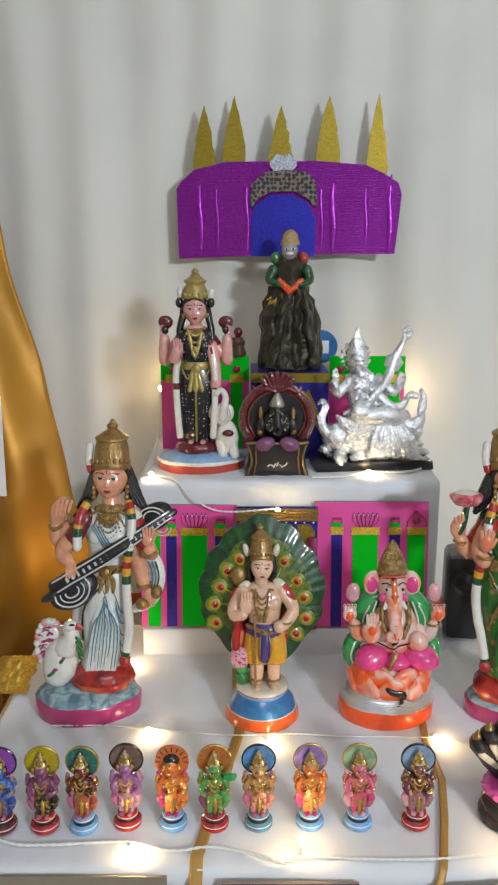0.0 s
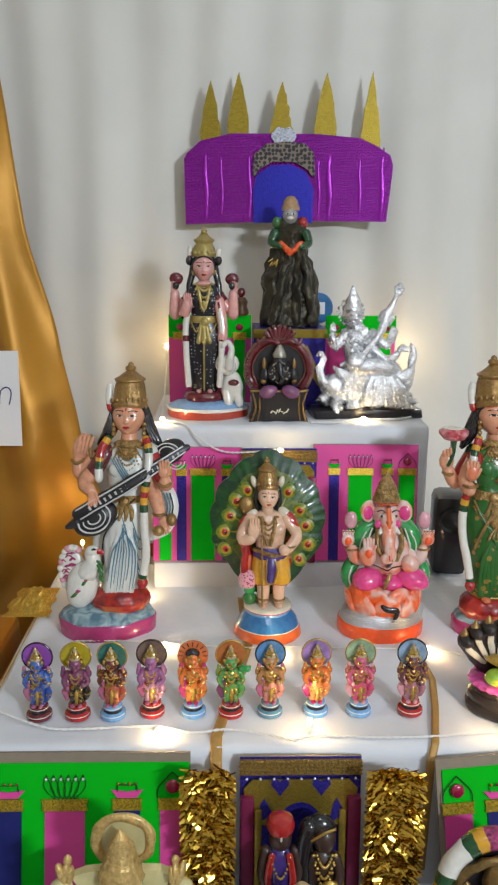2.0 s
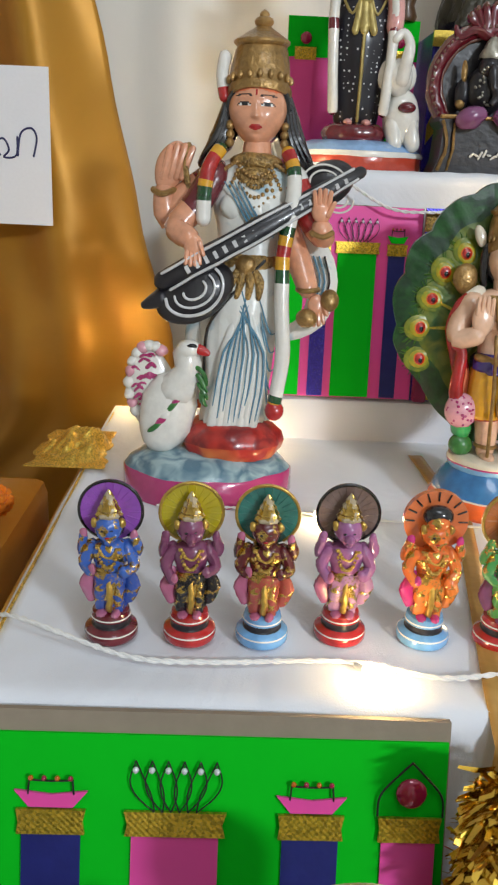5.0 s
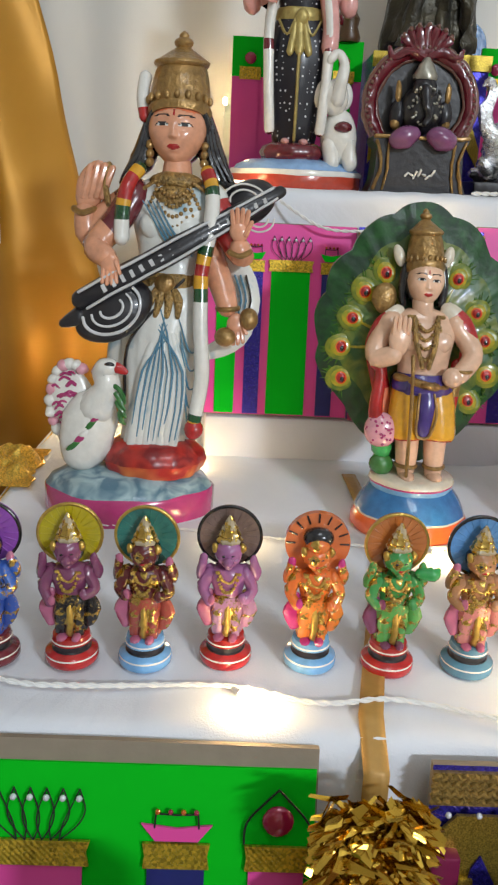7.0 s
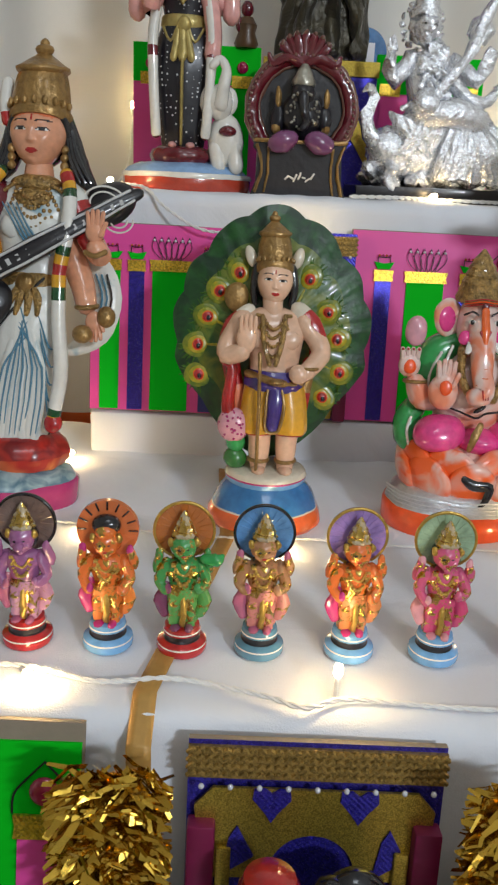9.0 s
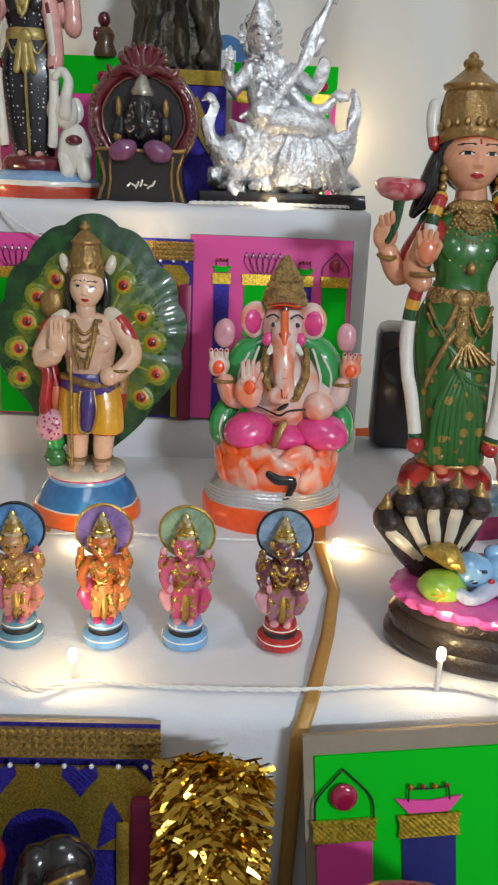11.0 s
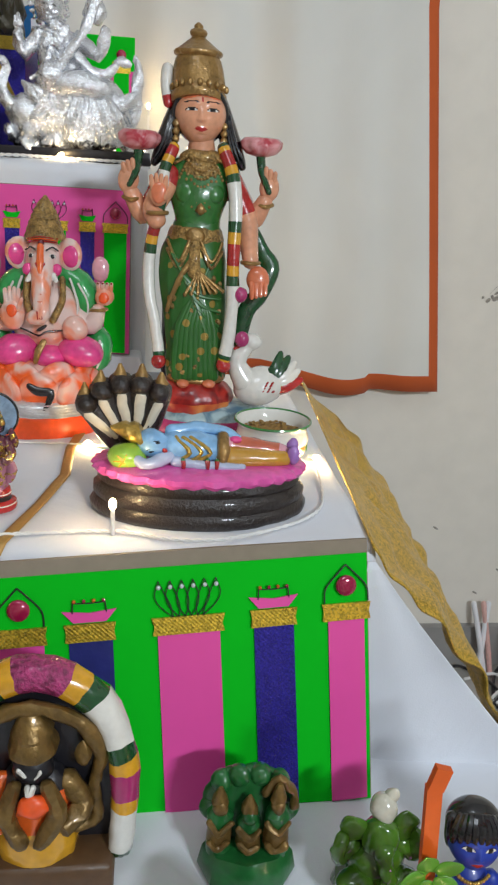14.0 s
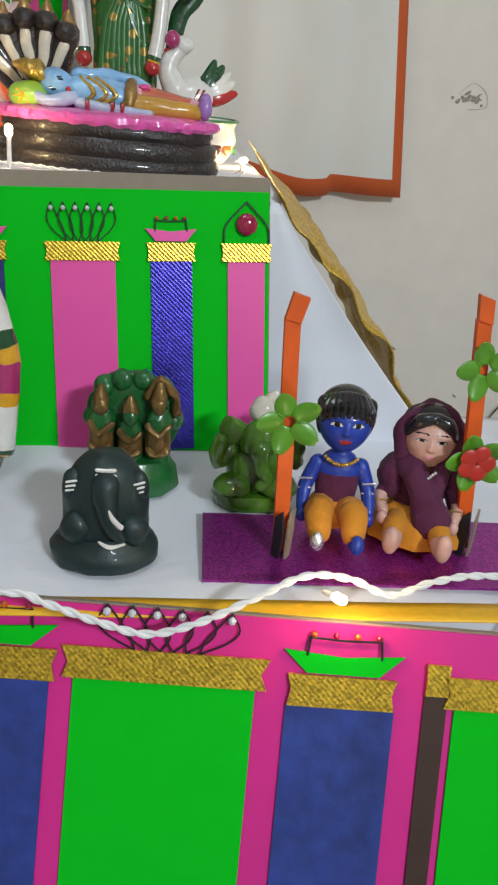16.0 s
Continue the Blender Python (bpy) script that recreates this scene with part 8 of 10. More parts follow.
for q in range(7):
    s.tube([(-1.3 + 0.4 * q, -2.6, 1.6 + 0.25 * math.sin(q * 2.1)), (-1.0 + 0.4 * q, -2.65, 1.9 - 0.3 * math.sin(q * 1.7))], 0.10, WHITE_P, seg=5, steps=2)
s.crumple(0.12, 0.8)
s.make("arched_idol", (0.042, 1.137, Z3 + 0.001), label="small black idol in a maroon beaded arch with gold lines", category="statue")

# ---- silver statue on a black plinth ----
SILVER = gl("cast_silver_paint", (0.86, 0.88, 0.92), 0.27, 0.1, 0.12, 1.0, 0.85, 110, 300)
s = Shape(0.0105)
s.box((0, 0, 0.75), (17.4, 6.0, 1.5), BLACK_M, bevel=0.2)
rnd = random.Random(11)
for _ in range(70):
    s.ell((rnd.uniform(-7.2, 7.4), rnd.uniform(-2.4, 1.8), rnd.uniform(1.6, 3.6)), (rnd.uniform(0.5, 1.3), rnd.uniform(0.5, 1.0), rnd.uniform(0.4, 0.9)), SILVER, rot=(rnd.uniform(0, 90), rnd.uniform(0, 90), 0), seg=10, ring=7)
s.ell((0.5, 0.2, 4.0), (6.8, 2.6, 2.8), SILVER, seg=28, ring=14)
for q in range(15):   # lotus petals and pleats round the seat
    a = math.radians(-85 + q * 12)
    s.tube([(1.0 + 2.2 * math.sin(a), -2.0, 4.4), (1.0 + 5.2 * math.sin(a), -2.3, 4.6 + 1.2 * math.cos(a) + 2.0 * abs(math.sin(a))), (1.0 + 6.6 * math.sin(a), -1.6, 5.4 + 2.8 * abs(math.sin(a)))], [0.5, 0.75, 0.2], SILVER, seg=8, flat=0.6)
for q in range(11):
    a = math.radians(-50 + q * 10)
    s.tube([(2.0 + 1.2 * math.sin(a), -2.2, 8.2), (2.4 + 3.4 * math.sin(a), -3.2, 5.2), (2.6 + 4.6 * math.sin(a), -2.9, 2.4)], [0.35, 0.5, 0.5], SILVER, seg=8)
s.ell((-5.0, -1.0, 4.8), (2.6, 1.6, 2.2), SILVER, rot=(0, 20, 0))
s.tube([(-6.6, -1.2, 5.4), (-7.9, -1.2, 7.6), (-7.2, -1.2, 9.6), (-7.9, -1.4, 10.2)], [0.9, 0.65, 0.5, 0.45], SILVER)
s.tube([(-7.9, -1.5, 10.3), (-8.6, -1.6, 9.8)], [0.3, 0.1], SILVER, seg=7)
for q in range(6):
    s.tube([(-5.0 + 0.2 * q, -2.3, 4.2 + 0.3 * q), (-3.2 + 0.1 * q, -2.6, 5.2 + 0.5 * q), (-2.4, -2.2, 7.4 + 0.35 * q)], [0.3, 0.42, 0.12], SILVER, seg=7)
s.tube([(-3.0, -1.6, 8.0), (0.5, -2.6, 8.4), (3.4, -2.0, 7.6)], [1.3, 1.5, 1.2], SILVER, seg=14)
s.lathe((-1.2, 0, 7.4), [(2.0, 0), (2.1, 1.4), (2.2, 3.4), (2.5, 5.0), (2.0, 6.2), (0.9, 6.9), (0.8, 7.6)], SILVER, 0.72, 26, wave=lambda b, i: 1 + 0.03 * math.cos(9 * b + i), lean=(-0.08, 0))
face(s, -2.5, -0.6, 15.9, 1.25, SILVER, SILVER, SILVER, None)
s.ell((-2.5, 0.2, 16.1), (1.6, 1.2, 1.7), SILVER)
s.lathe((-2.6, -0.2, 16.9), [(1.5, 0), (1.55, 0.4), (1.1, 1.2), (1.2, 1.5), (0.7, 2.3), (0.4, 3.1), (0.15, 3.8)], SILVER, 0.9, 22)
for q in range(20):
    a = 2 * math.pi * q / 20
    s.ell((-2.5 + 2.0 * math.cos(a), 0.9, 16.4 + 2.2 * math.sin(a)), 0.28, SILVER, seg=7, ring=5)
s.tube([(-3.6, -0.4, 13.2), (-5.4, -0.7, 11.2), (-5.8, -1.0, 13.0)], [0.85, 0.75, 0.6], SILVER)
hand(s, (-5.9, -1.1, 13.8), 0.6, SILVER)
s.tube([(0.8, -0.4, 13.2), (2.8, -1.4, 11.6), (3.6, -2.0, 14.0)], [0.85, 0.75, 0.6], SILVER)
s.tube([(-2.6, -2.4, 8.6), (0.4, -2.8, 12.4), (2.4, -2.4, 16.2), (4.0, -2.0, 20.0)], [0.55, 0.6, 0.55, 0.4], SILVER, seg=10)
s.ell((-2.4, -2.6, 9.0), (1.6, 1.1, 1.5), SILVER)
s.ell((2.4, -1.7, 15.8), (1.3, 1.0, 1.4), SILVER)
for q in range(5):
    s.ell((4.1 + 0.45 * math.cos(q * 1.3), -2.2, 20.2 + 0.6 * math.sin(q * 1.3)), 0.42, SILVER, seg=8, ring=6)
s.tube([(-0.4, -1.6, 12.0), (2.6, -2.2, 9.4), (4.8, -1.8, 10.6)], [0.75, 0.65, 0.5], SILVER)
s.ell((5.4, -1.6, 11.0), (1.0, 0.6, 0.55), SILVER, seg=10, ring=7)
for _ in range(60):   # crumpled drapery
    q = rnd.uniform(0, 1)
    s.ell((-1.6 + rnd.uniform(-3.2, 3.6) * (1.15 - q), -1.4 - rnd.random() * 1.2 * (1 - q), 6.0 + 8.5 * q), (rnd.uniform(0.25, 0.55), 0.4, rnd.uniform(0.7, 1.5)), SILVER, rot=(0, rnd.uniform(-70, 70), 0), seg=8, ring=6)
s.ell((0.8, 0.4, 6.2), (5.6, 2.2, 4.0), SILVER, seg=30, ring=18)
for q in range(26):   # folds that run out over the seat
    a = math.radians(-80 + 6.4 * q)
    s.tube([(0.6 + 1.6 * math.sin(a), -1.9, 9.0), (0.8 + 4.2 * math.sin(a), -2.5 + 0.4 * abs(math.sin(a)), 6.8), (0.8 + 6.2 * math.sin(a), -2.1 + 1.0 * abs(math.sin(a)), 3.2 + rnd.uniform(-0.4, 0.8))], [0.3, rnd.uniform(0.28, 0.45), 0.3], SILVER, seg=7, flat=0.8)
for q in range(8):   # upright petals at the outer side
    s.tube([(5.0 + 0.3 * q, -0.6, 3.4 + 0.5 * q), (6.6 + 0.12 * q, -1.0, 4.6 + 0.75 * q), (7.6 - 0.1 * q, -0.8, 6.0 + 0.85 * q)], [0.5, 0.7, 0.15], SILVER, seg=8, flat=0.5)
for w, d in ((0.9, 1.0), (1.2, 2.2), (1.3, 3.2)):
    necklace(s, -1.9, -1.4, 13.8, w, d, SILVER, 0.2, 0.5)
s.crumple(0.30, 1.0)
s.crumple(0.2, 0.5)
s.make("silver_statue", (0.190, 1.168, Z3 + 0.001), turn=6, label="shiny silver cast statue with a lute on a black plinth", category="statue")

# ---- draped figure on a foil box ----
bx = empty("foil_box", (0.065, 1.266, Z3 + 0.001), label="blue foil box with a gold glitter border on the top tier", category="box")
Shape().box((0, 0, 0.071), (0.124, 0.11, 0.142), FOIL_BLUE, bevel=0.002).make("body", parent=bx, smooth=False)
Shape().box((0, -0.0565, 0.134), (0.126, 0.004, 0.015), GOLD_GLIT).make("gold_border", parent=bx, smooth=False)
Shape().slab([(-0.06, 0.03), (-0.02, 0.09), (0, 0.065), (0.02, 0.09), (0.06, 0.03), (0.06, 0.05), (0.03, 0.115), (0, 0.09), (-0.03, 0.115), (-0.06, 0.05)], -0.0580, -0.0555, GOLD_GLIT).make("gold_arch", parent=bx, smooth=False)
s = Shape(0.01)
SILK = cloth("black_gold_silk", (0.034, 0.027, 0.012), 0.34, 1200, 45, 0.010, 0.2, 0.35, 0.6)


def silk_wave(b, i):
    return 1 + (0.035 - 0.002 * i) * math.sin(9 * b + 0.35 * i) + 0.06 * math.sin(3 * b + 1.0 + 0.3 * i) + 0.02 * math.sin(15 * b - 0.5 * i)


s.lathe((0.3, 0, 0), [(5.0, 0), (5.1, 0.3), (5.2, 1.2), (5.1, 2.2), (5.05, 3.4), (4.9, 4.6), (4.85, 5.8), (4.7, 7.0), (4.55, 8.2), (4.3, 9.4), (4.0, 10.6), (3.5, 11.8), (3.0, 13.0), (2.7, 14.2), (2.9, 15.6), (2.6, 17.0), (1.4, 18.0)], SILK, 0.72, 96, wave=silk_wave)
for x0, x1 in ((0.2, -2.6), (1.0, 1.2), (1.6, 4.2)):
    s.tube([(x0, -2.6, 13.6), ((x0 + x1) / 2, -3.1, 8.0), (x1, -3.2, 0.8)], [0.5, 0.7, 0.8], SILK, seg=12, steps=10)
s.crumple(0.75, 2.0)
s.crumple(0.3, 0.8)
s.tube([(-2.4, -1.2, 15.6), (-3.0, -1.6, 14.0), (-1.6, -2.8, 13.4)], [0.9, 0.8, 0.6], DARKGREEN)
s.tube([(2.8, -1.2, 15.6), (3.2, -1.6, 14.0), (1.8, -2.8, 13.4)], [0.9, 0.8, 0.6], DARKGREEN)
rnd = random.Random(7)
for q in range(26):
    t = q / 25 * 2 - 1
    s.ell((0.2 + 1.7 * t, -2.7 - 0.5 * (1 - t * t), 12.3 + 1.7 * abs(t) + rnd.uniform(-0.2, 0.2)), (0.5, 0.4, 0.5), FLUO if q % 3 else ORANGE, rot=(rnd.uniform(0, 90), 0, rnd.uniform(0, 90)), seg=7, ring=5)
for q in range(30):
    a = math.pi * (1.05 + 0.9 * rnd.random())
    s.tube([(0.2 + 2.9 * math.cos(a), 2.2 * math.sin(a), 11.6), (0.2 + 3.7 * math.cos(a) + rnd.uniform(-0.5, 0.5), 2.9 * math.sin(a), 10.4 + rnd.uniform(-0.6, 0.8))], [0.14, 0.07], GOLD_B, seg=5, steps=2)
s.ell((0.1, -0.9, 18.6), (1.35, 1.2, 1.6), gl("grey_face_paint", (0.30, 0.28, 0.27)))
for o in (-1, 1):
    s.ell((0.1 + o * 0.5, -1.95, 18.8), (0.32, 0.18, 0.22), WHITE_P, seg=8, ring=6)
    s.ell((0.1 + o * 0.5, -2.1, 18.8), (0.15, 0.1, 0.18), HAIR, seg=8, ring=6)
    s.ell((0.1 + o * 2.2, -0.6, 17.4), (0.9, 0.7, 1.0), RED if o > 0 else GREEN_P, seg=10, ring=7)
s.ell((0.1, -2.0, 18.1), (0.6, 0.3, 0.3), WHITE_P, seg=8, ring=6)
s.lathe((0.2, -0.5, 19.4), [(1.5, 0), (1.55, 0.4), (1.3, 1.0), (1.2, 1.6), (0.7, 2.2), (0.2, 2.4)], gl("tan_crown_paint", (0.40, 0.25, 0.12), 0.5, 0.1, 0.3, 0.6), 0.9, 20)
s.make("draped_figure", (0.063, 1.262, Z3 + 0.145), label="small figure draped in black and gold silk with an orange garland", category="statue")
lid = Shape().lathe((0, 0, 0), [(0.027, 0), (0.0285, 0.002), (0.0285, 0.009), (0.0275, 0.0105), (0.026, 0.0105)], BLUE_P, 1.0, 40).make("blue_lid", (0.124, 1.335, Z3 + 0.170), tilt=90, label="round blue plastic lid standing behind the draped figure", category="lid")
Shape().box((0.004, 0.0, 0.0112), (0.018, 0.022, 0.001), PAPER, bevel=0.0003).make("paper_label", parent=lid, label="white paper label")
Shape(0.01).lathe((0, 0, 0), [(1.2, 0), (1.4, 0.5), (1.0, 1.6), (1.2, 2.4), (0.7, 3.2)], WALNUT, 1.0, 16).ell((0, -0.2, 4.0), (0.75, 0.7, 0.85), MAROON).ell((-0.9, -0.5, 2.4), (0.4, 0.4, 0.8), MAROON).make("brown_figure", (-0.018, 1.277, Z3 + 0.160), label="tiny brown figure perched on the board's edge", category="figurine")

# ---- lowest tier ----
JADE = paint("pale_jade", (0.64, 0.57, 0.29), 0.3, 0, 0.25, 40, 0.1, 0.4, 14, 0.35)
PALE_GOLD = gl("pale_gold_paint", (0.62, 0.42, 0.15), 0.36, 0.3, 0.3, 0.8, 0.35, 70, 300)
s = Shape(0.0117)   # pale jade elephant-headed statue with gilding
s.lathe((0, 0, 0), [(5.4, 0), (5.6, 0.6), (5.2, 1.6), (4.6, 2.2)], JADE, 0.75, 32)
s.slab([(2.45 * math.cos(a), 13.1 + 2.45 * math.sin(a)) for a in [2 * math.pi * q / 36 for q in range(36)]], 0.9, 1.4, JADE)
s.tube([(2.3 * math.cos(a), 0.9, 13.1 + 2.3 * math.sin(a)) for a in [2 * math.pi * q / 24 for q in range(25)]], 0.42, PALE_GOLD, seg=10, steps=2, flat=0.6)
s.ell((0, 0.2, 6.0), (3.6, 2.8, 3.6), JADE)
for o in (-1, 1):
    s.ell((o * 2.9, -1.6, 3.2), (2.6, 1.9, 1.3), JADE, rot=(0, o * 12, 0))
    s.slab([(o * 1.2, 8.6), (o * 2.2, 8.4), (o * 3.4, 9.2), (o * 4.1, 10.6), (o * 3.0, 11.2), (o * 1.4, 11.3)][::o], -0.3, 0.5, JADE)
    s.tube([(o * 2.4, 0.2, 8.6), (o * 4.3, 0.1, 7.6), (o * 4.9, -0.5, 9.2)], [1.2, 1.05, 0.9], JADE)
    s.ell((o * 4.9, -0.6, 10.0), (0.95, 0.7, 0.8), JADE)
    for q in range(4):
        s.ell((o * (4.1 + 0.25 * q), -0.7, 11.2 + 0.35 * (q % 2)), (0.36, 0.5, 0.8), PALE_GOLD, rot=(0, o * (8 * q - 12), 0), seg=10, ring=7)
    s.ell((o * 4.3, -0.4, 12.3), (0.32, 0.32, 0.6), PALE_GOLD, seg=8, ring=6)
    s.tube([(o * 2.6, -0.6, 7.6), (o * 3.6, -2.0, 5.6), (o * 2.4, -3.0, 5.8)], [1.1, 1.0, 0.8], JADE)
s.ell((0, -0.6, 10.0), (1.7, 1.5, 1.9), JADE)
s.tube([(0, -1.9, 9.8), (-0.2, -2.7, 8.2), (-0.2, -3.1, 6.8), (0.8, -3.3, 6.2), (1.4, -3.0, 6.8)], [0.95, 0.8, 0.7, 0.6, 0.45], JADE, seg=12)
s.lathe((0, -0.4, 10.6), [(1.75, 0), (1.85, 0.4), (1.65, 0.9), (1.72, 1.1), (1.45, 1.6), (1.5, 1.8), (1.2, 2.3), (1.25, 2.5), (0.95, 3.0), (0.98, 3.2), (0.65, 3.7), (0.66, 3.9), (0.32, 4.4), (0.12, 4.8)], PALE_GOLD, 0.9, 36, wave=lambda b, i: 1 + 0.04 * math.cos(12 * b))
s.crumple(0.2, 1.6)
s.box((-2.6, -2.2, 8.2), (1.0, 0.3, 1.0), BRIGHT_G, rot=(0, 45, 0))
s.make("jade_statue", (-0.140, 0.512, Z1 + 0.002), label="pale jade elephant-headed statue with a gilded crown and halo", category="statue")

s = Shape(0.01)   # black stone emblem with garland
s.lathe((1.0, 0, 0), [(6.2, 0), (6.6, 0.8), (6.6, 2.4), (6.0, 3.0), (5.0, 3.2)], BLACK_M, 0.62, 36)
s.tube([(4.5, -0.6, 7.6), (7.4, -0.8, 7.9), (8.4, -0.8, 8.2)], [1.6, 1.4, 0.8], BLACK_M, flat=0.45)
s.lathe((0, 0, 2.5), [(4.4, 0), (4.0, 1.0), (3.4, 2.2), (3.6, 5.0), (3.7, 7.5), (3.3, 10.0), (2.2, 11.6), (0.8, 12.3)], BLACK_M, 0.9, 32)
for z in (8.6, 9.4, 10.2):
    s.tube([(-2.0, -3.05, z), (0, -3.4, z), (2.0, -3.05, z)], 0.22, WHITE_P, seg=7)
PURP = gl("orchid_paint", (0.36, 0.035, 0.14), 0.4, 0.3, 0.6, 1.5, 0, 150, 330)
s.tube([(-3.4, -0.8, 2.6), (-4.6, -0.9, 6.0), (-4.2, -0.6, 10.5), (-2.2, -0.4, 13.4), (0.6, -0.4, 13.9), (3.0, -0.5, 12.2), (4.4, -0.8, 9.0), (4.9, -1.0, 5.5), (5.2, -1.2, 2.2)], 1.25,
       [WHITE_P, WHITE_P, GREEN_P, YELLOW, PURP, YELLOW, GREEN_P, WHITE_P, WHITE_P, GREEN_P, YELLOW, PURP, PINK_P, PINK_P, PURP, PURP, YELLOW, GREEN_P, WHITE_P, WHITE_P, WHITE_P, GREEN_P, YELLOW, PURP, PURP, YELLOW, GREEN_P, WHITE_P], seg=12)
s.crumple(0.2, 0.9)
s.make("black_emblem", (-0.312, 0.490, Z1 + 0.002), label="black stone emblem with white stripes and a flower garland", category="statue")

s = Shape(0.01)   # white-garlanded elephant-headed statue
s.lathe((0, 0, 0), [(4.2, 0), (4.4, 0.5), (4.2, 1.4), (3.6, 1.8)], GOLD_P, 0.8, 30)
s.ell((0, 0, 4.6), (3.0, 2.3, 3.2), SKIN_PINK)
s.ell((0, -0.5, 9.0), (1.8, 1.6, 1.9), SKIN_PINK)
s.tube([(0, -1.9, 8.8), (0, -2.6, 7.0), (0.4, -2.9, 5.6)], [0.9, 0.7, 0.5], SKIN_PINK)
for o in (-1, 1):
    s.ell((o * 2.4, -0.2, 9.0), (1.3, 0.5, 1.5), PINK_P)
    s.ell((o * 2.4, -0.5, 9.0), (1.5, 0.4, 1.7), YELLOW, seg=14, ring=8)
    s.ell((o * 2.35, -0.75, 9.0), (1.15, 0.3, 1.3), PINK_P, seg=14, ring=8)
    s.tube([(o * 1.5, 0.3, 10.6), (o * 3.4, -0.4, 8.6), (o * 4.0, -1.0, 5.8), (o * 3.2, -1.8, 2.6)], 0.95, [DARKGREEN, YELLOW, PINK_P, YELLOW, DARKGREEN, WHITE_P, WHITE_P, WHITE_P, DARKGREEN, YELLOW, PINK_P, PINK_P, YELLOW], seg=12)
    s.ell((o * 0.7, -1.95, 9.4), (0.26, 0.15, 0.16), HAIR, seg=8, ring=6)
s.lathe((0, -0.3, 10.2), [(1.8, 0), (1.9, 0.5), (1.6, 1.3), (1.65, 1.5), (1.1, 2.5), (0.3, 3.4)], gl("cream_gold_paint", (0.62, 0.46, 0.24), 0.35, 0.2, 0.3, 0.5, 0.5), 0.9, 24)
for w, d in ((1.2, 2.0), (1.5, 3.0)):
    necklace(s, 0, -1.9, 7.6, w, d, SILVER, 0.26, 0.8)
s.crumple(0.2, 0.9)
s.make("garlanded_statue", (0.030, 0.490, Z1 + 0.002), label="pink elephant-headed statue with a white flower garland and crown", category="statue")

s = Shape(0.01)   # little yellow figure
s.lathe((0, 0, 0), [(2.0, 0), (2.2, 0.5), (2.4, 2.5), (2.0, 4.6), (1.0, 5.6)], YELLOW, 0.85, 26).ell((0, -0.3, 6.8), (1.3, 1.2, 1.4), PINK_P)
s.ell((-1.8, -0.9, 3.6), (0.7, 0.6, 1.2), YELLOW).ell((1.8, -0.9, 3.6), (0.7, 0.6, 1.2), YELLOW).tube([(-1.6, -1.6, 4.4), (0, -2.0, 3.4), (1.6, -1.6, 4.4)], 0.3, RED)
s.make("yellow_figure", (0.104, 0.485, Z1 + 0.002), label="small yellow figure with a pink head", category="figurine")

# two dark dolls in the niche
BROWN_SKIN = gl("dark_brown_skin", (0.045, 0.022, 0.016), 0.4, 0.3)
s = Shape(0.01)
s.lathe((0, 0, 0), [(1.7, 0), (1.9, 0.4), (1.7, 2.6), (1.5, 3.0)], GOLD_P, 0.7, 22).lathe((0, 0, 2.8), [(1.5, 0), (1.6, 2.0), (1.8, 5.2), (1.6, 6.6), (0.6, 7.4)], INDIGO, 0.66, 24)
s.ell((0, -0.2, 11.4), (1.25, 1.1, 1.5), BROWN_SKIN).lathe((0, -0.2, 12.3), [(1.3, 0), (1.45, 0.3), (1.5, 0.9), (1.25, 1.5), (0.5, 1.8)], RED, 0.95, 22)
for o in (-1, 1):
    s.tube([(o * 1.5, -0.2, 9.8), (o * 1.9, -0.6, 7.6), (o * 1.4, -1.2, 6.0)], [0.6, 0.55, 0.45], BROWN_SKIN).tube([(o * 0.9, -1.1, 9.9), (o * 1.3, -1.3, 7.4), (o * 1.2, -1.3, 4.8)], 0.36, RED, flat=0.5)
s.tube([(0, -1.3, 11.9), (0, -1.4, 12.6)], 0.14, WHITE_P, seg=6)
necklace(s, 0, -1.2, 9.8, 1.0, 2.4, GOLD_B, 0.14, 0.5)
s.make("dark_doll", (0.016, 0.572, Z1 + 0.002), label="small dark doll in a blue robe and red hat", category="doll", group="dolls in the niche")
s = Shape(0.01)
s.lathe((0, 0, 0), [(2.0, 0), (2.1, 0.4), (1.8, 3.6), (1.5, 6.0)], gl("teal_robe_paint", (0.02, 0.06, 0.08)), 0.7, 24).lathe((0, 0, 5.6), [(1.5, 0), (1.7, 2.6), (1.5, 3.6), (0.6, 4.2)], BROWN_SKIN, 0.66, 22)
s.ell((0.2, -0.3, 11.2), (1.2, 1.1, 1.5), BROWN_SKIN).ell((-0.2, 0.5, 11.6), (1.8, 1.2, 2.0), HAIR)
s.tube([(-1.4, 0.2, 12.4), (-2.0, 0.2, 9.0), (-1.9, 0.2, 5.6), (-1.7, 0.2, 2.0)], [1.0, 1.1, 1.0, 0.7], HAIR)
s.tube([(-1.2, -1.0, 11.6), (0, -1.2, 12.6), (1.2, -0.9, 12.9)], 0.14, GOLD_B, seg=6)
for w, d in ((0.8, 1.2), (1.1, 2.6), (1.2, 3.6)):
    necklace(s, 0.2, -1.0, 9.8, w, d, GOLD_B, 0.17, 0.6)
s.tube([(1.4, -0.3, 9.0), (1.9, -0.8, 7.0), (0.9, -1.5, 5.8)], [0.6, 0.55, 0.45], BROWN_SKIN).ell((0.8, -1.5, 6.2), (1.0, 0.5, 0.9), GOLD_B)
s.make("dark_doll", (0.060, 0.572, Z1 + 0.002), label="small dark doll with long black hair and gold jewellery", category="doll", group="dolls in the niche")

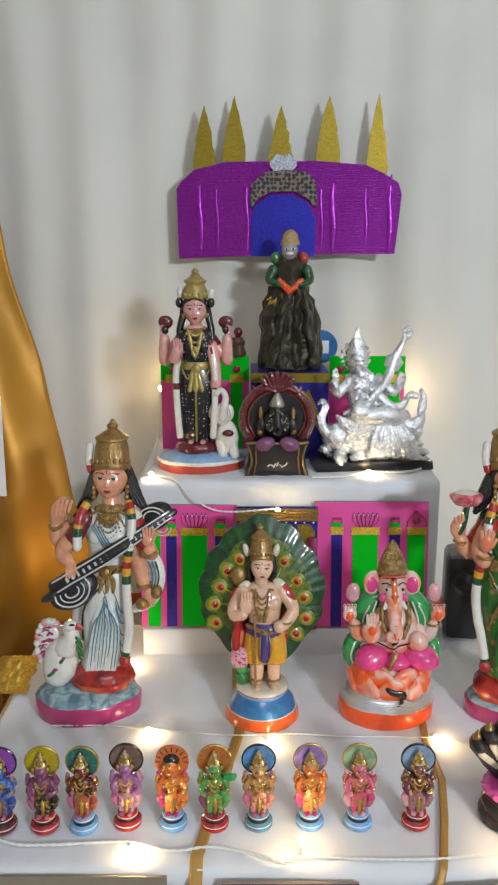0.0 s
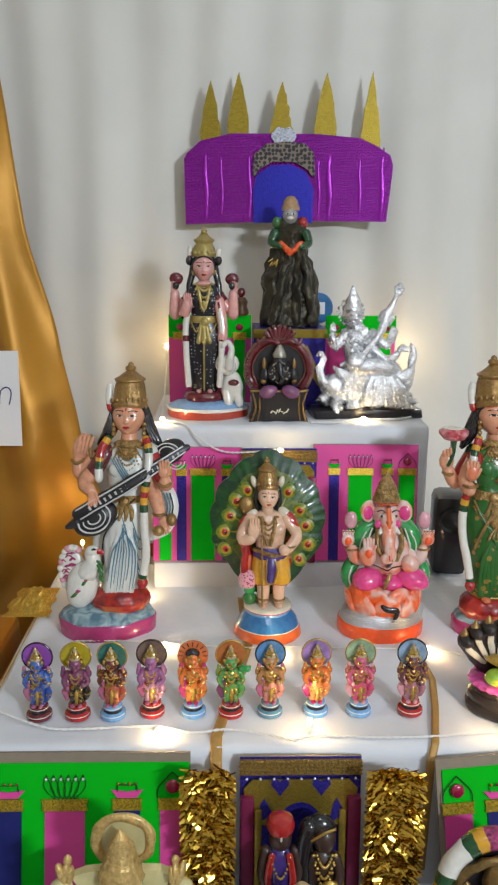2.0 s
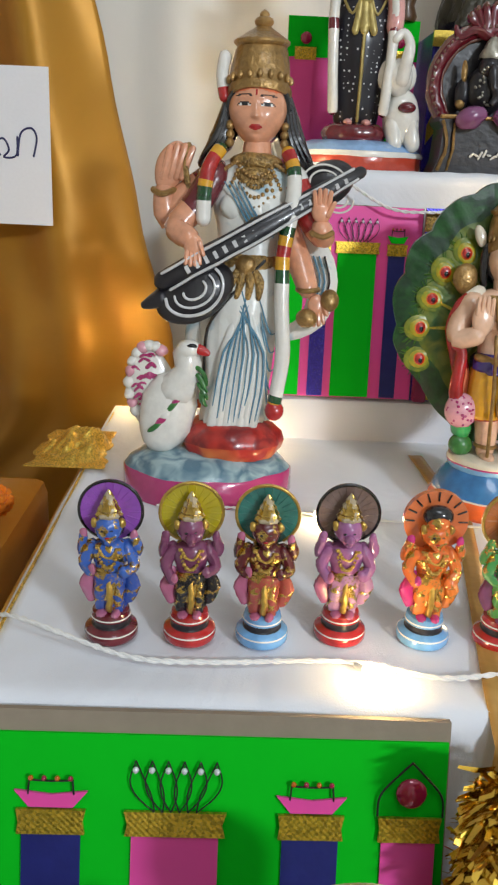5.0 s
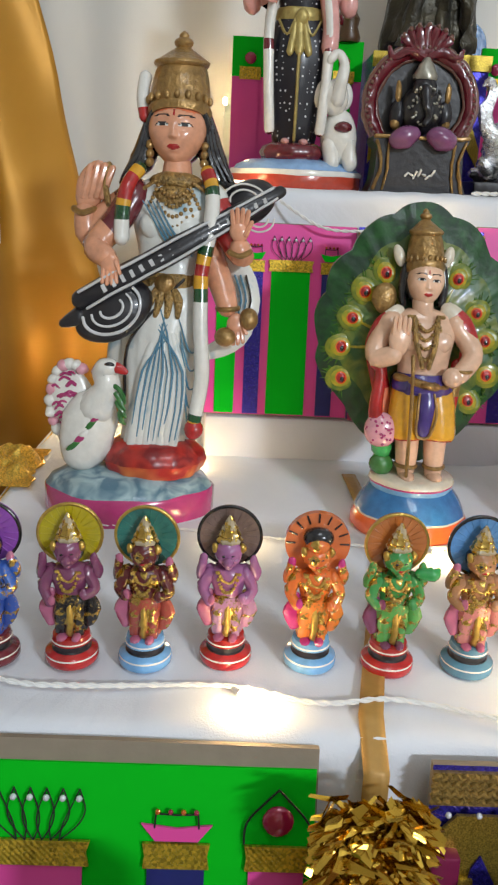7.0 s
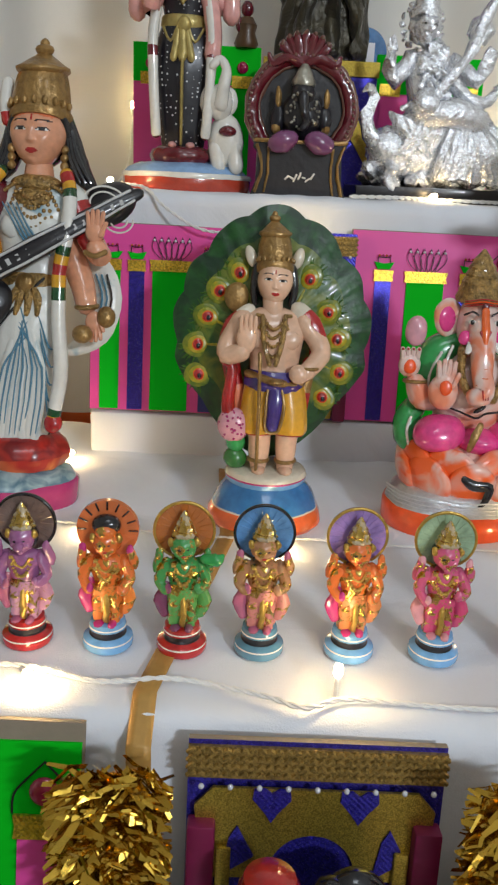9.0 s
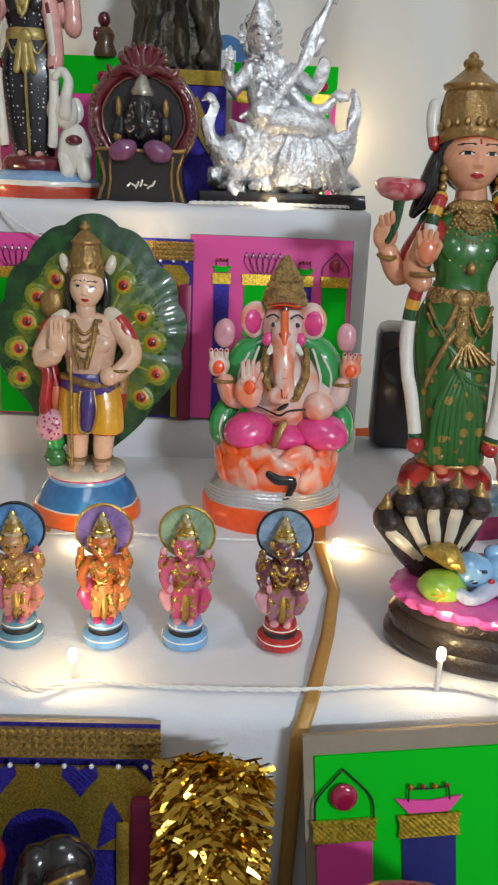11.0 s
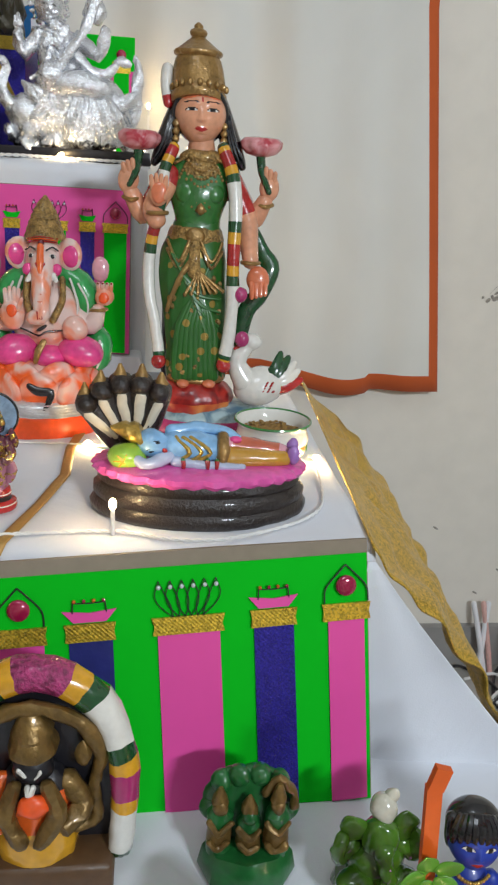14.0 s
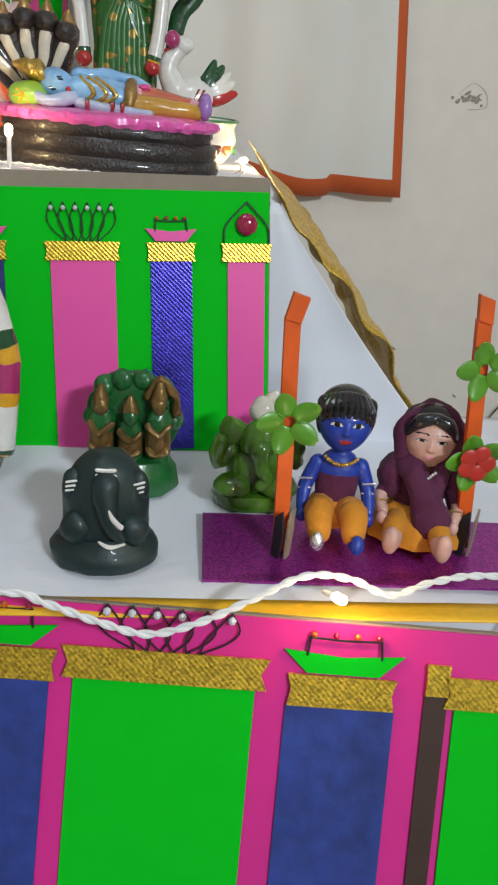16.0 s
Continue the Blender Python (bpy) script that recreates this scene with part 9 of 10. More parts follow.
# black arched idol with a flower garland
s = Shape(0.0094)
s.box((0, 0.3, 1.2), (10.4, 5.0, 2.4), WALNUT, bevel=0.4)
s.slab([(-5.0, 2.2), (5.0, 2.2), (5.1, 8.0)] + [(5.1 * math.cos(a), 9.4 + 5.4 * math.sin(a)) for a in [math.pi * q / 20 for q in range(1, 20)]] + [(-5.1, 8.0)], 0.6, 1.8, BLACK_M)
OLIVE_G = gl("antique_gold_paint", (0.20, 0.12, 0.035), 0.38, 0.2, 0.4, 0.6, 0.5)
s.tube([(-3.9, 0.2, 7.6), (-4.4, 0.0, 9.8), (-3.0, -0.2, 12.6), (0, -0.3, 13.8), (3.0, -0.2, 12.6), (4.3, 0.0, 9.8), (3.8, 0.2, 7.4), (4.0, 0.0, 4.6), (2.6, -0.4, 4.2)], [0.3, 0.45, 0.5, 0.55, 0.5, 0.45, 0.4, 0.4, 0.3], OLIVE_G, seg=10)
s.lathe((0, 0, 2.4), [(2.6, 0), (2.8, 1.0), (2.4, 2.6), (2.2, 4.0), (2.4, 5.4), (1.6, 6.6), (0.8, 7.0)], [YELLOW, YELLOW, ORANGE, ORANGE, BLACK_M, BLACK_M], 0.75, 28)
s.ell((0, -0.6, 9.7), (1.35, 1.2, 1.4), BLACK_M)
for o in (-1, 1):
    s.tube([(o * 0.3, -1.8, 9.7), (o * 0.7, -1.75, 10.2)], [0.10, 0.16], WHITE_P, seg=6)
    s.tube([(o * 1.0, -1.7, 8.9), (o * 1.6, -2.0, 6.8), (o * 0.6, -2.4, 5.0)], [0.5, 0.65, 0.5], OLIVE_G, seg=8)
    s.tube([(o * 2.0, -0.2, 8.0), (o * 3.2, -0.6, 6.4), (o * 2.2, -1.6, 5.6)], [0.8, 0.7, 0.6], ORANGE if o < 0 else OLIVE_G)
    s.ell((o * 3.2, -0.3, 10.2), (0.5, 0.4, 1.0), OLIVE_G, seg=8, ring=6)
s.tube([(-0.2, -1.9, 9.0), (0, -2.1, 8.6), (0.2, -1.9, 9.0)], 0.2, WHITE_P, seg=6)
s.ell((0.2, -2.2, 7.8), (1.0, 0.6, 0.8), FLUO, seg=12, ring=8)
s.lathe((0, -0.3, 10.6), [(1.5, 0), (1.6, 0.5), (1.3, 1.2), (1.35, 1.5), (0.8, 2.4), (0.2, 3.2)], OLIVE_G, 0.9, 24)
WHITE_G = [WHITE_P] * 4
s.tube([(-5.6, -0.4, 2.4), (-5.8, -0.2, 5.6), (-5.7, 0.3, 9.4), (-3.9, 0.8, 13.6), (0, 1.0, 15.6), (3.9, 0.8, 13.6), (5.7, 0.3, 9.4), (5.8, -0.2, 5.6), (5.6, -0.4, 2.4)], [0.85, 0.9, 1.0, 1.15, 1.25, 1.15, 1.0, 0.9, 0.85],
       [RED, YELLOW, DARKGREEN] + WHITE_G + [DARKGREEN, YELLOW, CRIMSON, CRIMSON, YELLOW, DARKGREEN] + WHITE_G + [DARKGREEN, YELLOW] + [PURP] * 4 + [YELLOW, DARKGREEN] + WHITE_G + [DARKGREEN, YELLOW, CRIMSON, CRIMSON, YELLOW, DARKGREEN] + WHITE_G + [DARKGREEN, YELLOW, RED], seg=14)
s.crumple(0.22, 0.8)
s.make("garlanded_idol", (0.227, 0.520, Z1 + 0.002), label="black and gold arched idol wearing a thick flower garland", category="statue")
Shape(0.01).lathe((0, 0, 0), [(1.2, 0), (1.5, 0.2), (1.6, 1.6), (1.75, 2.0), (1.6, 2.0), (1.4, 1.6), (0.2, 1.4)], SILVER, 1.0, 28).make("metal_cup", (0.262, 0.432, Z1 + 0.003), label="small grey metal cup on the white cloth", category="cup")

# green stone group
STONEG = gl("green_stone", (0.012, 0.11, 0.025), 0.3, 0.4, 0.3)
s = Shape(0.01)
s.lathe((0, 0, 0), [(3.2, 0), (3.3, 0.4), (3.0, 1.8), (2.7, 2.2)], STONEG, 0.75, 8)
s.ell((0, 0.9, 4.6), (3.1, 0.9, 3.2), STONEG, seg=28, ring=18)
for x, z, r in ((-1.9, 6.6, 0.7), (-0.7, 7.1, 0.75), (0.6, 7.2, 0.75), (1.8, 6.8, 0.7), (-2.6, 4.4, 0.7), (2.6, 4.6, 0.7)):
    s.ell((x, 0.7, z), (r, 0.75, r), STONEG, seg=14, ring=10)
for x, h in ((-1.9, 0.92), (0.0, 0.78), (1.8, 1.0)):
    s.lathe((x, -0.4, 1.8), [(0.8, 0), (0.85, 1.0 * h), (0.75, 2.4 * h), (0.85, 3.4 * h), (0.5, 4.0 * h)], [STONEG, OLIVE_G, STONEG, STONEG], 0.8, 16)
    s.ell((x, -0.8, 1.8 + 4.3 * h), (0.5, 0.5, 0.6), STONEG if x == 0 else OLIVE_G, seg=12, ring=8)
    s.lathe((x, -0.6, 1.8 + 4.6 * h), [(0.55, 0), (0.5, 0.4), (0.15, 1.2)], OLIVE_G, 1, 12)
    s.tube([(x - 0.7, -0.9, 1.8 + 3.0 * h), (x, -1.2, 1.8 + 2.4 * h), (x + 0.7, -0.9, 1.8 + 3.0 * h)], 0.2, OLIVE_G, seg=7)
    s.tube([(x - 0.6, -1.0, 1.8 + 1.3 * h), (x, -1.2, 1.8 + 1.0 * h), (x + 0.6, -1.0, 1.8 + 1.3 * h)], 0.22, OLIVE_G, seg=7)
s.tube([(1.0, 0.0, 6.4), (1.8, -0.1, 7.6), (2.7, 0, 6.6), (2.9, 0.0, 5.4)], 0.3, OLIVE_G)
s.crumple(0.16, 0.8)
s.make("green_stone_carving", (0.362, 0.515, Z1 + 0.002), turn=-6, label="green stone carving of three small figures with gilded details", category="statue")

# dark clay elephant-headed figure
s = Shape(0.01)
DARKTEAL = gl("dark_teal_clay", (0.008, 0.024, 0.024), 0.5, 0.08)
s.lathe((0, 0, 0), [(2.7, 0), (3.0, 0.25), (3.05, 0.8), (2.8, 1.2), (2.4, 1.5), (2.3, 1.9)], DARKTEAL, 0.85, 40)
loft(s, [(1.2, 0, 0.1, 2.2, 1.8), (2.2, 0, 0.1, 2.35, 1.9), (3.4, 0, 0.05, 2.3, 1.85), (4.6, 0.05, 0, 2.15, 1.7), (5.5, 0.0, 0, 1.75, 1.4), (6.1, 0, 0.1, 1.3, 1.0), (6.5, 0, 0.15, 0.6, 0.5)], DARKTEAL, 40, wave=lambda b, t: 1 + 0.03 * math.cos(4 * b + 1))
s.tube([(0, -1.3, 5.2), (0.1, -1.8, 4.0), (0.55, -1.95, 2.8), (0.9, -1.8, 2.2)], [0.75, 0.6, 0.5, 0.35], DARKTEAL, seg=14)
for o in (-1, 1):
    s.ell((o * 1.75, -0.4, 4.6), (0.62, 0.6, 1.0), DARKTEAL, seg=16, ring=10).ell((o * 1.5, -1.2, 2.4), (0.9, 0.8, 1.0), DARKTEAL, seg=16, ring=10)
    for q in range(3):
        s.tube([(o * 1.75 - 0.28, -0.98, 4.5 + 0.27 * q), (o * 1.75 + 0.22, -0.95, 4.62 + 0.27 * q)], 0.07, WHITE_P, seg=6, steps=2)
for q in range(3):
    s.tube([(-0.45, -1.52 + 0.16 * q, 5.35 + 0.28 * q), (0.45, -1.50 + 0.16 * q, 5.38 + 0.28 * q)], 0.12, WHITE_P, seg=6, steps=2)
s.tube([(0.1, -2.05, 4.6), (0.35, -2.35, 3.9), (0.9, -2.3, 3.2)], [0.05, 0.12, 0.2], WHITE_P, seg=7)
s.tube([(-0.2, -2.05, 2.0), (0.4, -2.2, 1.75), (1.1, -1.95, 1.85)], [0.06, 0.14, 0.08], WHITE_P, seg=7)
s.crumple(0.12, 1.0)
s.make("dark_clay_figure", (0.351, 0.428, Z1 + 0.003), label="dark clay elephant-headed figure with white painted stripes", category="figurine")

# glossy green stone figure
s = Shape(0.01)
GLASSG = paint("green_marble", (0.06, 0.16, 0.012), 0.18, 0, 0.5, 60, 0.1, 0.7, 35, 0.1)
s.lathe((0, 0, 0), [(2.6, 0), (2.7, 0.5), (2.5, 1.0)], GLASSG, 0.75, 26).ell((0, 0, 2.4), (2.0, 1.6, 1.7), GLASSG).ell((0, -0.5, 4.6), (1.3, 1.2, 1.4), GLASSG)
s.tube([(0, -1.6, 4.5), (0.1, -2.0, 3.4), (0.5, -2.1, 2.5), (0.1, -2.2, 2.1)], [0.6, 0.5, 0.42, 0.3], GLASSG)
for o in (-1, 1):
    s.ell((o * 1.7, -0.2, 5.0), (0.9, 0.4, 1.1), GLASSG).tube([(o * 1.6, 0, 3.6), (o * 2.5, -0.3, 3.0), (o * 2.5, -0.6, 4.4)], [0.7, 0.6, 0.5], GLASSG).ell((o * 1.5, -1.2, 1.6), (1.3, 1.0, 0.8), GLASSG)
s.ell((0.2, 0, 6.4), (0.95, 0.8, 1.0), gl("clear_white_stone", (0.60, 0.58, 0.48), 0.2, 0.6)).ell((0.6, 0.1, 7.2), (0.5, 0.4, 0.5), gl("clear_white_stone", (0.60, 0.58, 0.48)))
s.crumple(0.25, 0.9)
s.make("green_marble_figure", (0.443, 0.497, Z1 + 0.003), label="glossy green marble elephant-headed figure", category="figurine")

# glitter mat
MAT = paint("purple_glitter_foil", (0.33, 0.03, 0.29), 0.30, 0.6, 0.2, 300, 0.5, fleck=900)
Shape().slab([(-0.105, -0.036), (0.105, -0.040), (0.112, 0.034), (-0.101, 0.036)], 0, 0.0016, MAT).make("glitter_mat", (0.510, 0.436, Z1 + 0.0058), tilt=-90, label="purple glitter foil mat under the two seated dolls", category="mat", smooth=False)

# seated dolls
DENIM = gl("royal_blue_skin", (0.012, 0.045, 0.36), 0.4, 0.3)
PLUM = cloth("plum_cloth", (0.085, 0.008, 0.045), 0.8, 1500, 60, 0.004)
SAFFRON = cloth("saffron_cloth", (0.62, 0.24, 0.012), 0.8, 1500, 60, 0.004)
DOLLSKIN = gl("doll_skin", (0.62, 0.36, 0.30), 0.45, 0.1)
s = Shape(0.01)
s.ell((0, 0.3, 1.3), (1.75, 1.3, 1.3), SAFFRON)
for o in (-1, 1):
    s.tube([(o * 0.7, 0.0, 1.4), (o * 1.05, -1.5, 1.7), (o * 1.0, -2.8, 0.9)], [0.95, 0.9, 0.7], SAFFRON)
    s.tube([(o * 1.0, -2.8, 0.7), (o * 1.1, -3.4, 0.5)], 0.4, SILVER if o < 0 else DENIM)
    s.ell((o * 1.15, -3.7, 0.7), (0.42, 0.45, 0.6), SILVER if o < 0 else DENIM, seg=10, ring=7)
    s.tube([(o * 1.3, 0.1, 4.3), (o * 1.9, -0.1, 2.8), (o * 2.0, -0.9, 1.6)], [0.5, 0.45, 0.36], DENIM)
    s.ell((o * 2.0, -1.2, 1.3), (0.35, 0.35, 0.45), DENIM, seg=10, ring=7)
    for z in (2.2, 2.7, 3.3):
        s.tube([(o * 1.9 - 0.4, -0.4, z), (o * 1.9 + 0.3, -0.5, z + 0.08)], 0.07, SILVER, seg=6, steps=2)
s.lathe((0, 0.2, 1.6), [(1.3, 0), (1.25, 0.8), (1.4, 2.0), (1.3, 2.5)], PLUM, 0.72, 24).lathe((0, 0.2, 3.6), [(1.35, 0), (1.4, 0.6), (0.9, 1.3), (0.55, 1.6), (0.5, 2.0)], DENIM, 0.72, 24)
for q in range(13):
    t = q / 12 * 2 - 1
    s.ell((0.95 * t, -0.55 - 0.3 * (1 - t * t), 4.85 - 0.35 * (1 - t * t)), 0.13, GOLD_B, seg=6, ring=5)
head(s, 0, -0.05, 6.95, 1.72, 1.5, 1.85, DENIM, mark=ORANGE, jaw=0.12, eye=1.2)
s.ell((0, 0.55, 7.75), (1.85, 1.5, 1.6), HAIR, seg=22, ring=14)
for q in range(9):
    t = q / 8 * 2 - 1
    s.tube([(1.1 * t, -0.3 - 0.4 * (1 - t * t), 8.9 - 0.3 * t * t), (1.5 * t, -0.75 - 0.45 * (1 - t * t), 8.4 - 0.5 * t * t), (1.62 * t, -0.75 - 0.62 * (1 - t * t), 7.75 - 0.5 * t * t)], [0.3, 0.34, 0.2], HAIR, seg=8)
for o in (-1, 1):
    s.tube([(o * 1.5, 0.1, 8.2), (o * 1.58, 0.0, 7.2), (o * 1.5, 0.3, 6.3)], [0.5, 0.42, 0.25], HAIR)
for i in range(len(s.v)):   # child-sized head
    x, y, z = s.v[i]
    if z > 0.050:
        s.v[i] = (x * 0.90, y * 0.92, 0.050 + (z - 0.050) * 0.95)
s.make("seated_doll", (0.487, 0.452, Z1 + 0.0085), turn=-8, tilt=-8, label="seated blue doll with black hair, plum top and saffron trousers", category="doll", group="seated dolls")
s = Shape(0.01)
s.lathe((0, 0, 0), [(2.9, 0), (2.9, 0.5), (2.2, 1.6), (1.6, 2.2)], SAFFRON, 0.9, 40, wave=lambda b, i: 1 + 0.05 * math.sin(11 * b))
for o in (-1, 1):
    s.tube([(o * 0.8, -0.4, 1.2), (o * 1.3, -2.2, 1.2), (o * 1.4, -3.4, 0.6)], [0.9, 0.7, 0.5], [SAFFRON, SAFFRON, DOLLSKIN])
    s.ell((o * 1.5, -3.8, 0.9), (0.5, 0.45, 0.85), DOLLSKIN, seg=12, ring=8)
    s.tube([(o * 1.5, 0, 3.8), (o * 2.3, -0.5, 2.6), (o * 2.1, -1.5, 1.8)], [0.5, 0.42, 0.34], [PLUM, PLUM, DOLLSKIN, DOLLSKIN])
    s.ell((o * 2.1, -1.8, 1.5), (0.34, 0.34, 0.45), DOLLSKIN, seg=10, ring=7)
    for q in range(3):
        s.tube([(o * 2.2 - 0.35, -1.25, 1.95 + 0.22 * q), (o * 2.2 + 0.3, -1.3, 2.0 + 0.22 * q)], 0.06, GOLD_B, seg=6, steps=2)
s.lathe((0, 0.1, 1.8), [(1.6, 0), (1.5, 0.8), (1.6, 2.0), (1.2, 2.8), (0.5, 3.2)], [PLUM, PLUM, SAFFRON, SAFFRON], 0.75, 26)
first = len(s.v)
s.tube([(-1.2, -0.5, 5.0), (-0.6, -1.2, 4.2), (0.2, -1.6, 3.0), (0.8, -1.7, 1.6)], [0.7, 0.8, 1.0, 1.2], PLUM, seg=14, flat=0.75, steps=8)
s.tube([(1.3, -0.5, 5.0), (0.7, -1.2, 4.2), (0.5, -1.6, 3.0), (0.9, -1.8, 1.4)], [0.5, 0.6, 0.7, 0.9], PLUM, seg=14, flat=0.75, steps=8)
s.tube([(-1.2, 0.3, 4.9), (-1.7, 0.0, 4.0), (-1.8, -0.2, 3.0)], [0.8, 1.0, 0.8], PLUM, seg=12)
s.tube([(1.3, 0.3, 4.9), (1.8, 0.0, 4.0), (2.3, -0.1, 2.6)], [0.6, 0.8, 0.7], PLUM, seg=12)
for o in (-1, 1):
    s.tube([(o * 0.3, 0.0, 8.3), (o * 1.5, -0.1, 7.6), (o * 1.95, -0.2, 6.3), (o * 1.5, -0.3, 5.1)], [0.35, 0.5, 0.5, 0.55], PLUM, seg=10)
s.ell((0, 0.75, 6.5), (2.1, 1.45, 2.3), PLUM, seg=20, ring=12)
s.crumple(0.25, 1.0, first)
head(s, 0, -0.30, 6.3, 1.60, 1.3, 1.75, DOLLSKIN, lip=ROSE, mark=None, jaw=0.15)
s.ell((0, 0.25, 7.2), (1.75, 1.35, 1.45), HAIR, seg=20, ring=12)
for o in (-1, 1):
    s.tube([(0, -1.1, 7.9), (o * 0.9, -1.05, 7.6), (o * 1.5, -0.6, 6.8)], [0.4, 0.5, 0.35], HAIR)
for q in range(11):
    t = q / 10 * 2 - 1
    s.ell((1.2 * t, -1.25 + 0.5 * t * t, 7.35 - 0.25 * t * t), 0.12, GOLD_B, seg=6, ring=5)
    s.ell((-0.7 + 0.12 * q, -1.7, 3.3 + 0.14 * q), 0.10, PEARL, seg=6, ring=5)
    s.ell((1.55, -0.6 + 0.02 * q, 6.9 - 0.16 * q), 0.14, GOLD_B, seg=6, ring=5)
for i in range(len(s.v)):   # child-sized head
    x, y, z = s.v[i]
    if z > 0.050:
        s.v[i] = (x * 0.90, y * 0.92, 0.050 + (z - 0.050) * 0.95)
s.make("seated_doll", (0.538, 0.448, Z1 + 0.0085), turn=-16, tilt=-9, label="seated doll in a plum headscarf and saffron skirt with jewellery", category="doll", group="seated dolls")

# orange stands with plastic leaves
LEAF = paint("green_plastic_leaf", (0.10, 0.30, 0.02), 0.35, 0, 0.15, 60, 0.1, 0.2, 20, 0.2)
STICK = paint("orange_paper_stick", (0.75, 0.11, 0.01), 0.5, 0, 0.12, 80, 0.2)


def leafed_stick(x, y, tilt_x, tall, clusters, flower):
    p = empty("decorated_stick", (x, y, Z1 + 0.004), label="orange paper-wrapped stick with green plastic leaves", category="stick", group="decorated sticks")
    e, w = tall - 0.014, 0.0042
    Shape().slab([(-w, 0.004), (w, 0.004), (tilt_x * 0.5 + w, tall * 0.5), (tilt_x + w, e - 0.001), (tilt_x - w, e + 0.001), (tilt_x * 0.5 - w, tall * 0.5)], -0.0022, 0.0022, STICK).make("stick", parent=p)
    stem = p.children[0]
    lean = -0.002 if flower else 0.003
    Shape().slab([(tilt_x - w, e + 0.0012), (tilt_x + w, e - 0.0008), (tilt_x + lean + w * 1.05, tall - 0.0016), (tilt_x + lean, tall - 0.0004), (tilt_x + lean - w, tall + 0.001)], -0.0034, 0.0008, STICK).make("bent_tip", parent=stem)
    for o in (-1, 1):
        Shape().slab([(-0.003, 0), (0.003, 0), (0.0045, 0.018), (0.002, 0.032), (-0.003, 0.026)], 0, 0.0014, BOARD if o > 0 else BLACK_PAPER).make("card_foot", (o * 0.004, -0.006, 0.001), turn=o * 55, parent=p, smooth=False)
    for z, k in clusters:
        cx = tilt_x * z / tall
        for i in range(5):
            a = math.radians(90 + 72 * i + 20)
            s = Shape()
            n = 8
            vs = []
            for q in range(n + 1):
                t = q / n
                w = 0.0062 * k * math.sin(math.pi * min(1, 0.12 + 0.83 * t)) ** 0.7
                r = 0.003 + 0.0155 * k * t
                up = 0.004 * t * t
                for o in (-1, 0, 1):
                    vs.append((cx + r * math.cos(a) - o * w * math.sin(a), -0.0055 - up - 0.0012 * abs(o), z + r * math.sin(a) + o * w * math.cos(a)))
            fs = []
            for q in range(n):
                for o in (0, 1):
                    fs.append((q * 3 + o, q * 3 + o + 1, q * 3 + o + 4, q * 3 + o + 3))
            s.add(vs, fs, LEAF)
            ob = s.make("leaf", parent=stem)
            ob.modifiers.new("thick", "SOLIDIFY").thickness = 0.0005
    if flower:
        for i in range(5):
            a = math.radians(72 * i)
            Shape().ell((tilt_x * flower / tall + 0.006 * math.cos(a), -0.0105, flower + 0.006 * math.sin(a)), (0.0055, 0.0012, 0.0055), paint("red_plastic_petal", (0.45, 0.03, 0.02), 0.4, 0, 0.2), seg=10, ring=6).make("petal", parent=stem)


leafed_stick(0.452, 0.430, -0.009, 0.156, [(0.088, 1.0)], 0)
leafed_stick(0.566, 0.437, -0.018, 0.160, [(0.121, 0.95), (0.066, 1.0)], 0.066)

# ---- fairy lights ----


def twisted(name, pts, label, r=0.0010, turns=190):
    """A twisted pair of thin wires along a line."""
    p = empty(name, label=label, category="wire", group="fairy light wires")
    P = [Vector(q) for q in pts]
    line = []
    for i in range(len(P) - 1):
        p0, p1, p2, p3 = P[max(i - 1, 0)], P[i], P[i + 1], P[min(i + 2, len(P) - 1)]
        for k in range(14):
            t = k / 14
            line.append(0.5 * ((2 * p1) + (p2 - p0) * t + (2 * p0 - 5 * p1 + 4 * p2 - p3) * t * t + (3 * p1 - p0 - 3 * p2 + p3) * t ** 3))
    line.append(P[-1])
    run = 0
    sides = ([], [])
    for i, q in enumerate(line):
        run += (q - line[i - 1]).length if i else 0
        d = (line[min(i + 1, len(line) - 1)] - line[max(i - 1, 0)]).normalized()
        a = d.cross(Vector((0, 0.2, 1))).normalized()
        b = d.cross(a)
        for o, side in zip((0, math.pi), sides):
            w = run * turns * 2 + o
            side.append(tuple(q + (a * math.cos(w) + b * math.sin(w)) * r * 0.85))
    for side in sides:
        Shape().tube(side, r, WIRE, seg=6, steps=1).make("strand", parent=p)
    return p


W_LABEL = "white twisted fairy light wire lying over the cloth"
ZW = Z2 + 0.005
twisted("light_wire", [(-0.40, 0.78, 0.50), (-0.348, 0.745, 0.61), (-0.322, 0.70, ZW), (-0.248, 0.664, ZW), (-0.202, 0.660, ZW), (-0.127, 0.664, ZW), (-0.079, 0.652, ZW), (-0.036, 0.657, ZW), (0.011, 0.645, ZW), (0.034, 0.636, ZW), (0.059, 0.645, ZW), (0.112, 0.641, ZW),
                       (0.182, 0.641, ZW), (0.266, 0.648, ZW), (0.314, 0.634, ZW), (0.361, 0.640, ZW), (0.430, 0.690, ZW), (0.448, 0.80, ZW)], W_LABEL)
twisted("light_wire", [(-0.250, 0.862, ZW), (-0.180, 0.862, ZW), (-0.126, 0.855, ZW), (-0.062, 0.846, ZW), (-0.010, 0.842, ZW), (0.060, 0.845, ZW), (0.120, 0.840, ZW), (0.231, 0.836, ZW), (0.290, 0.815, ZW), (0.36, 0.790, ZW)], W_LABEL, 0.0007)
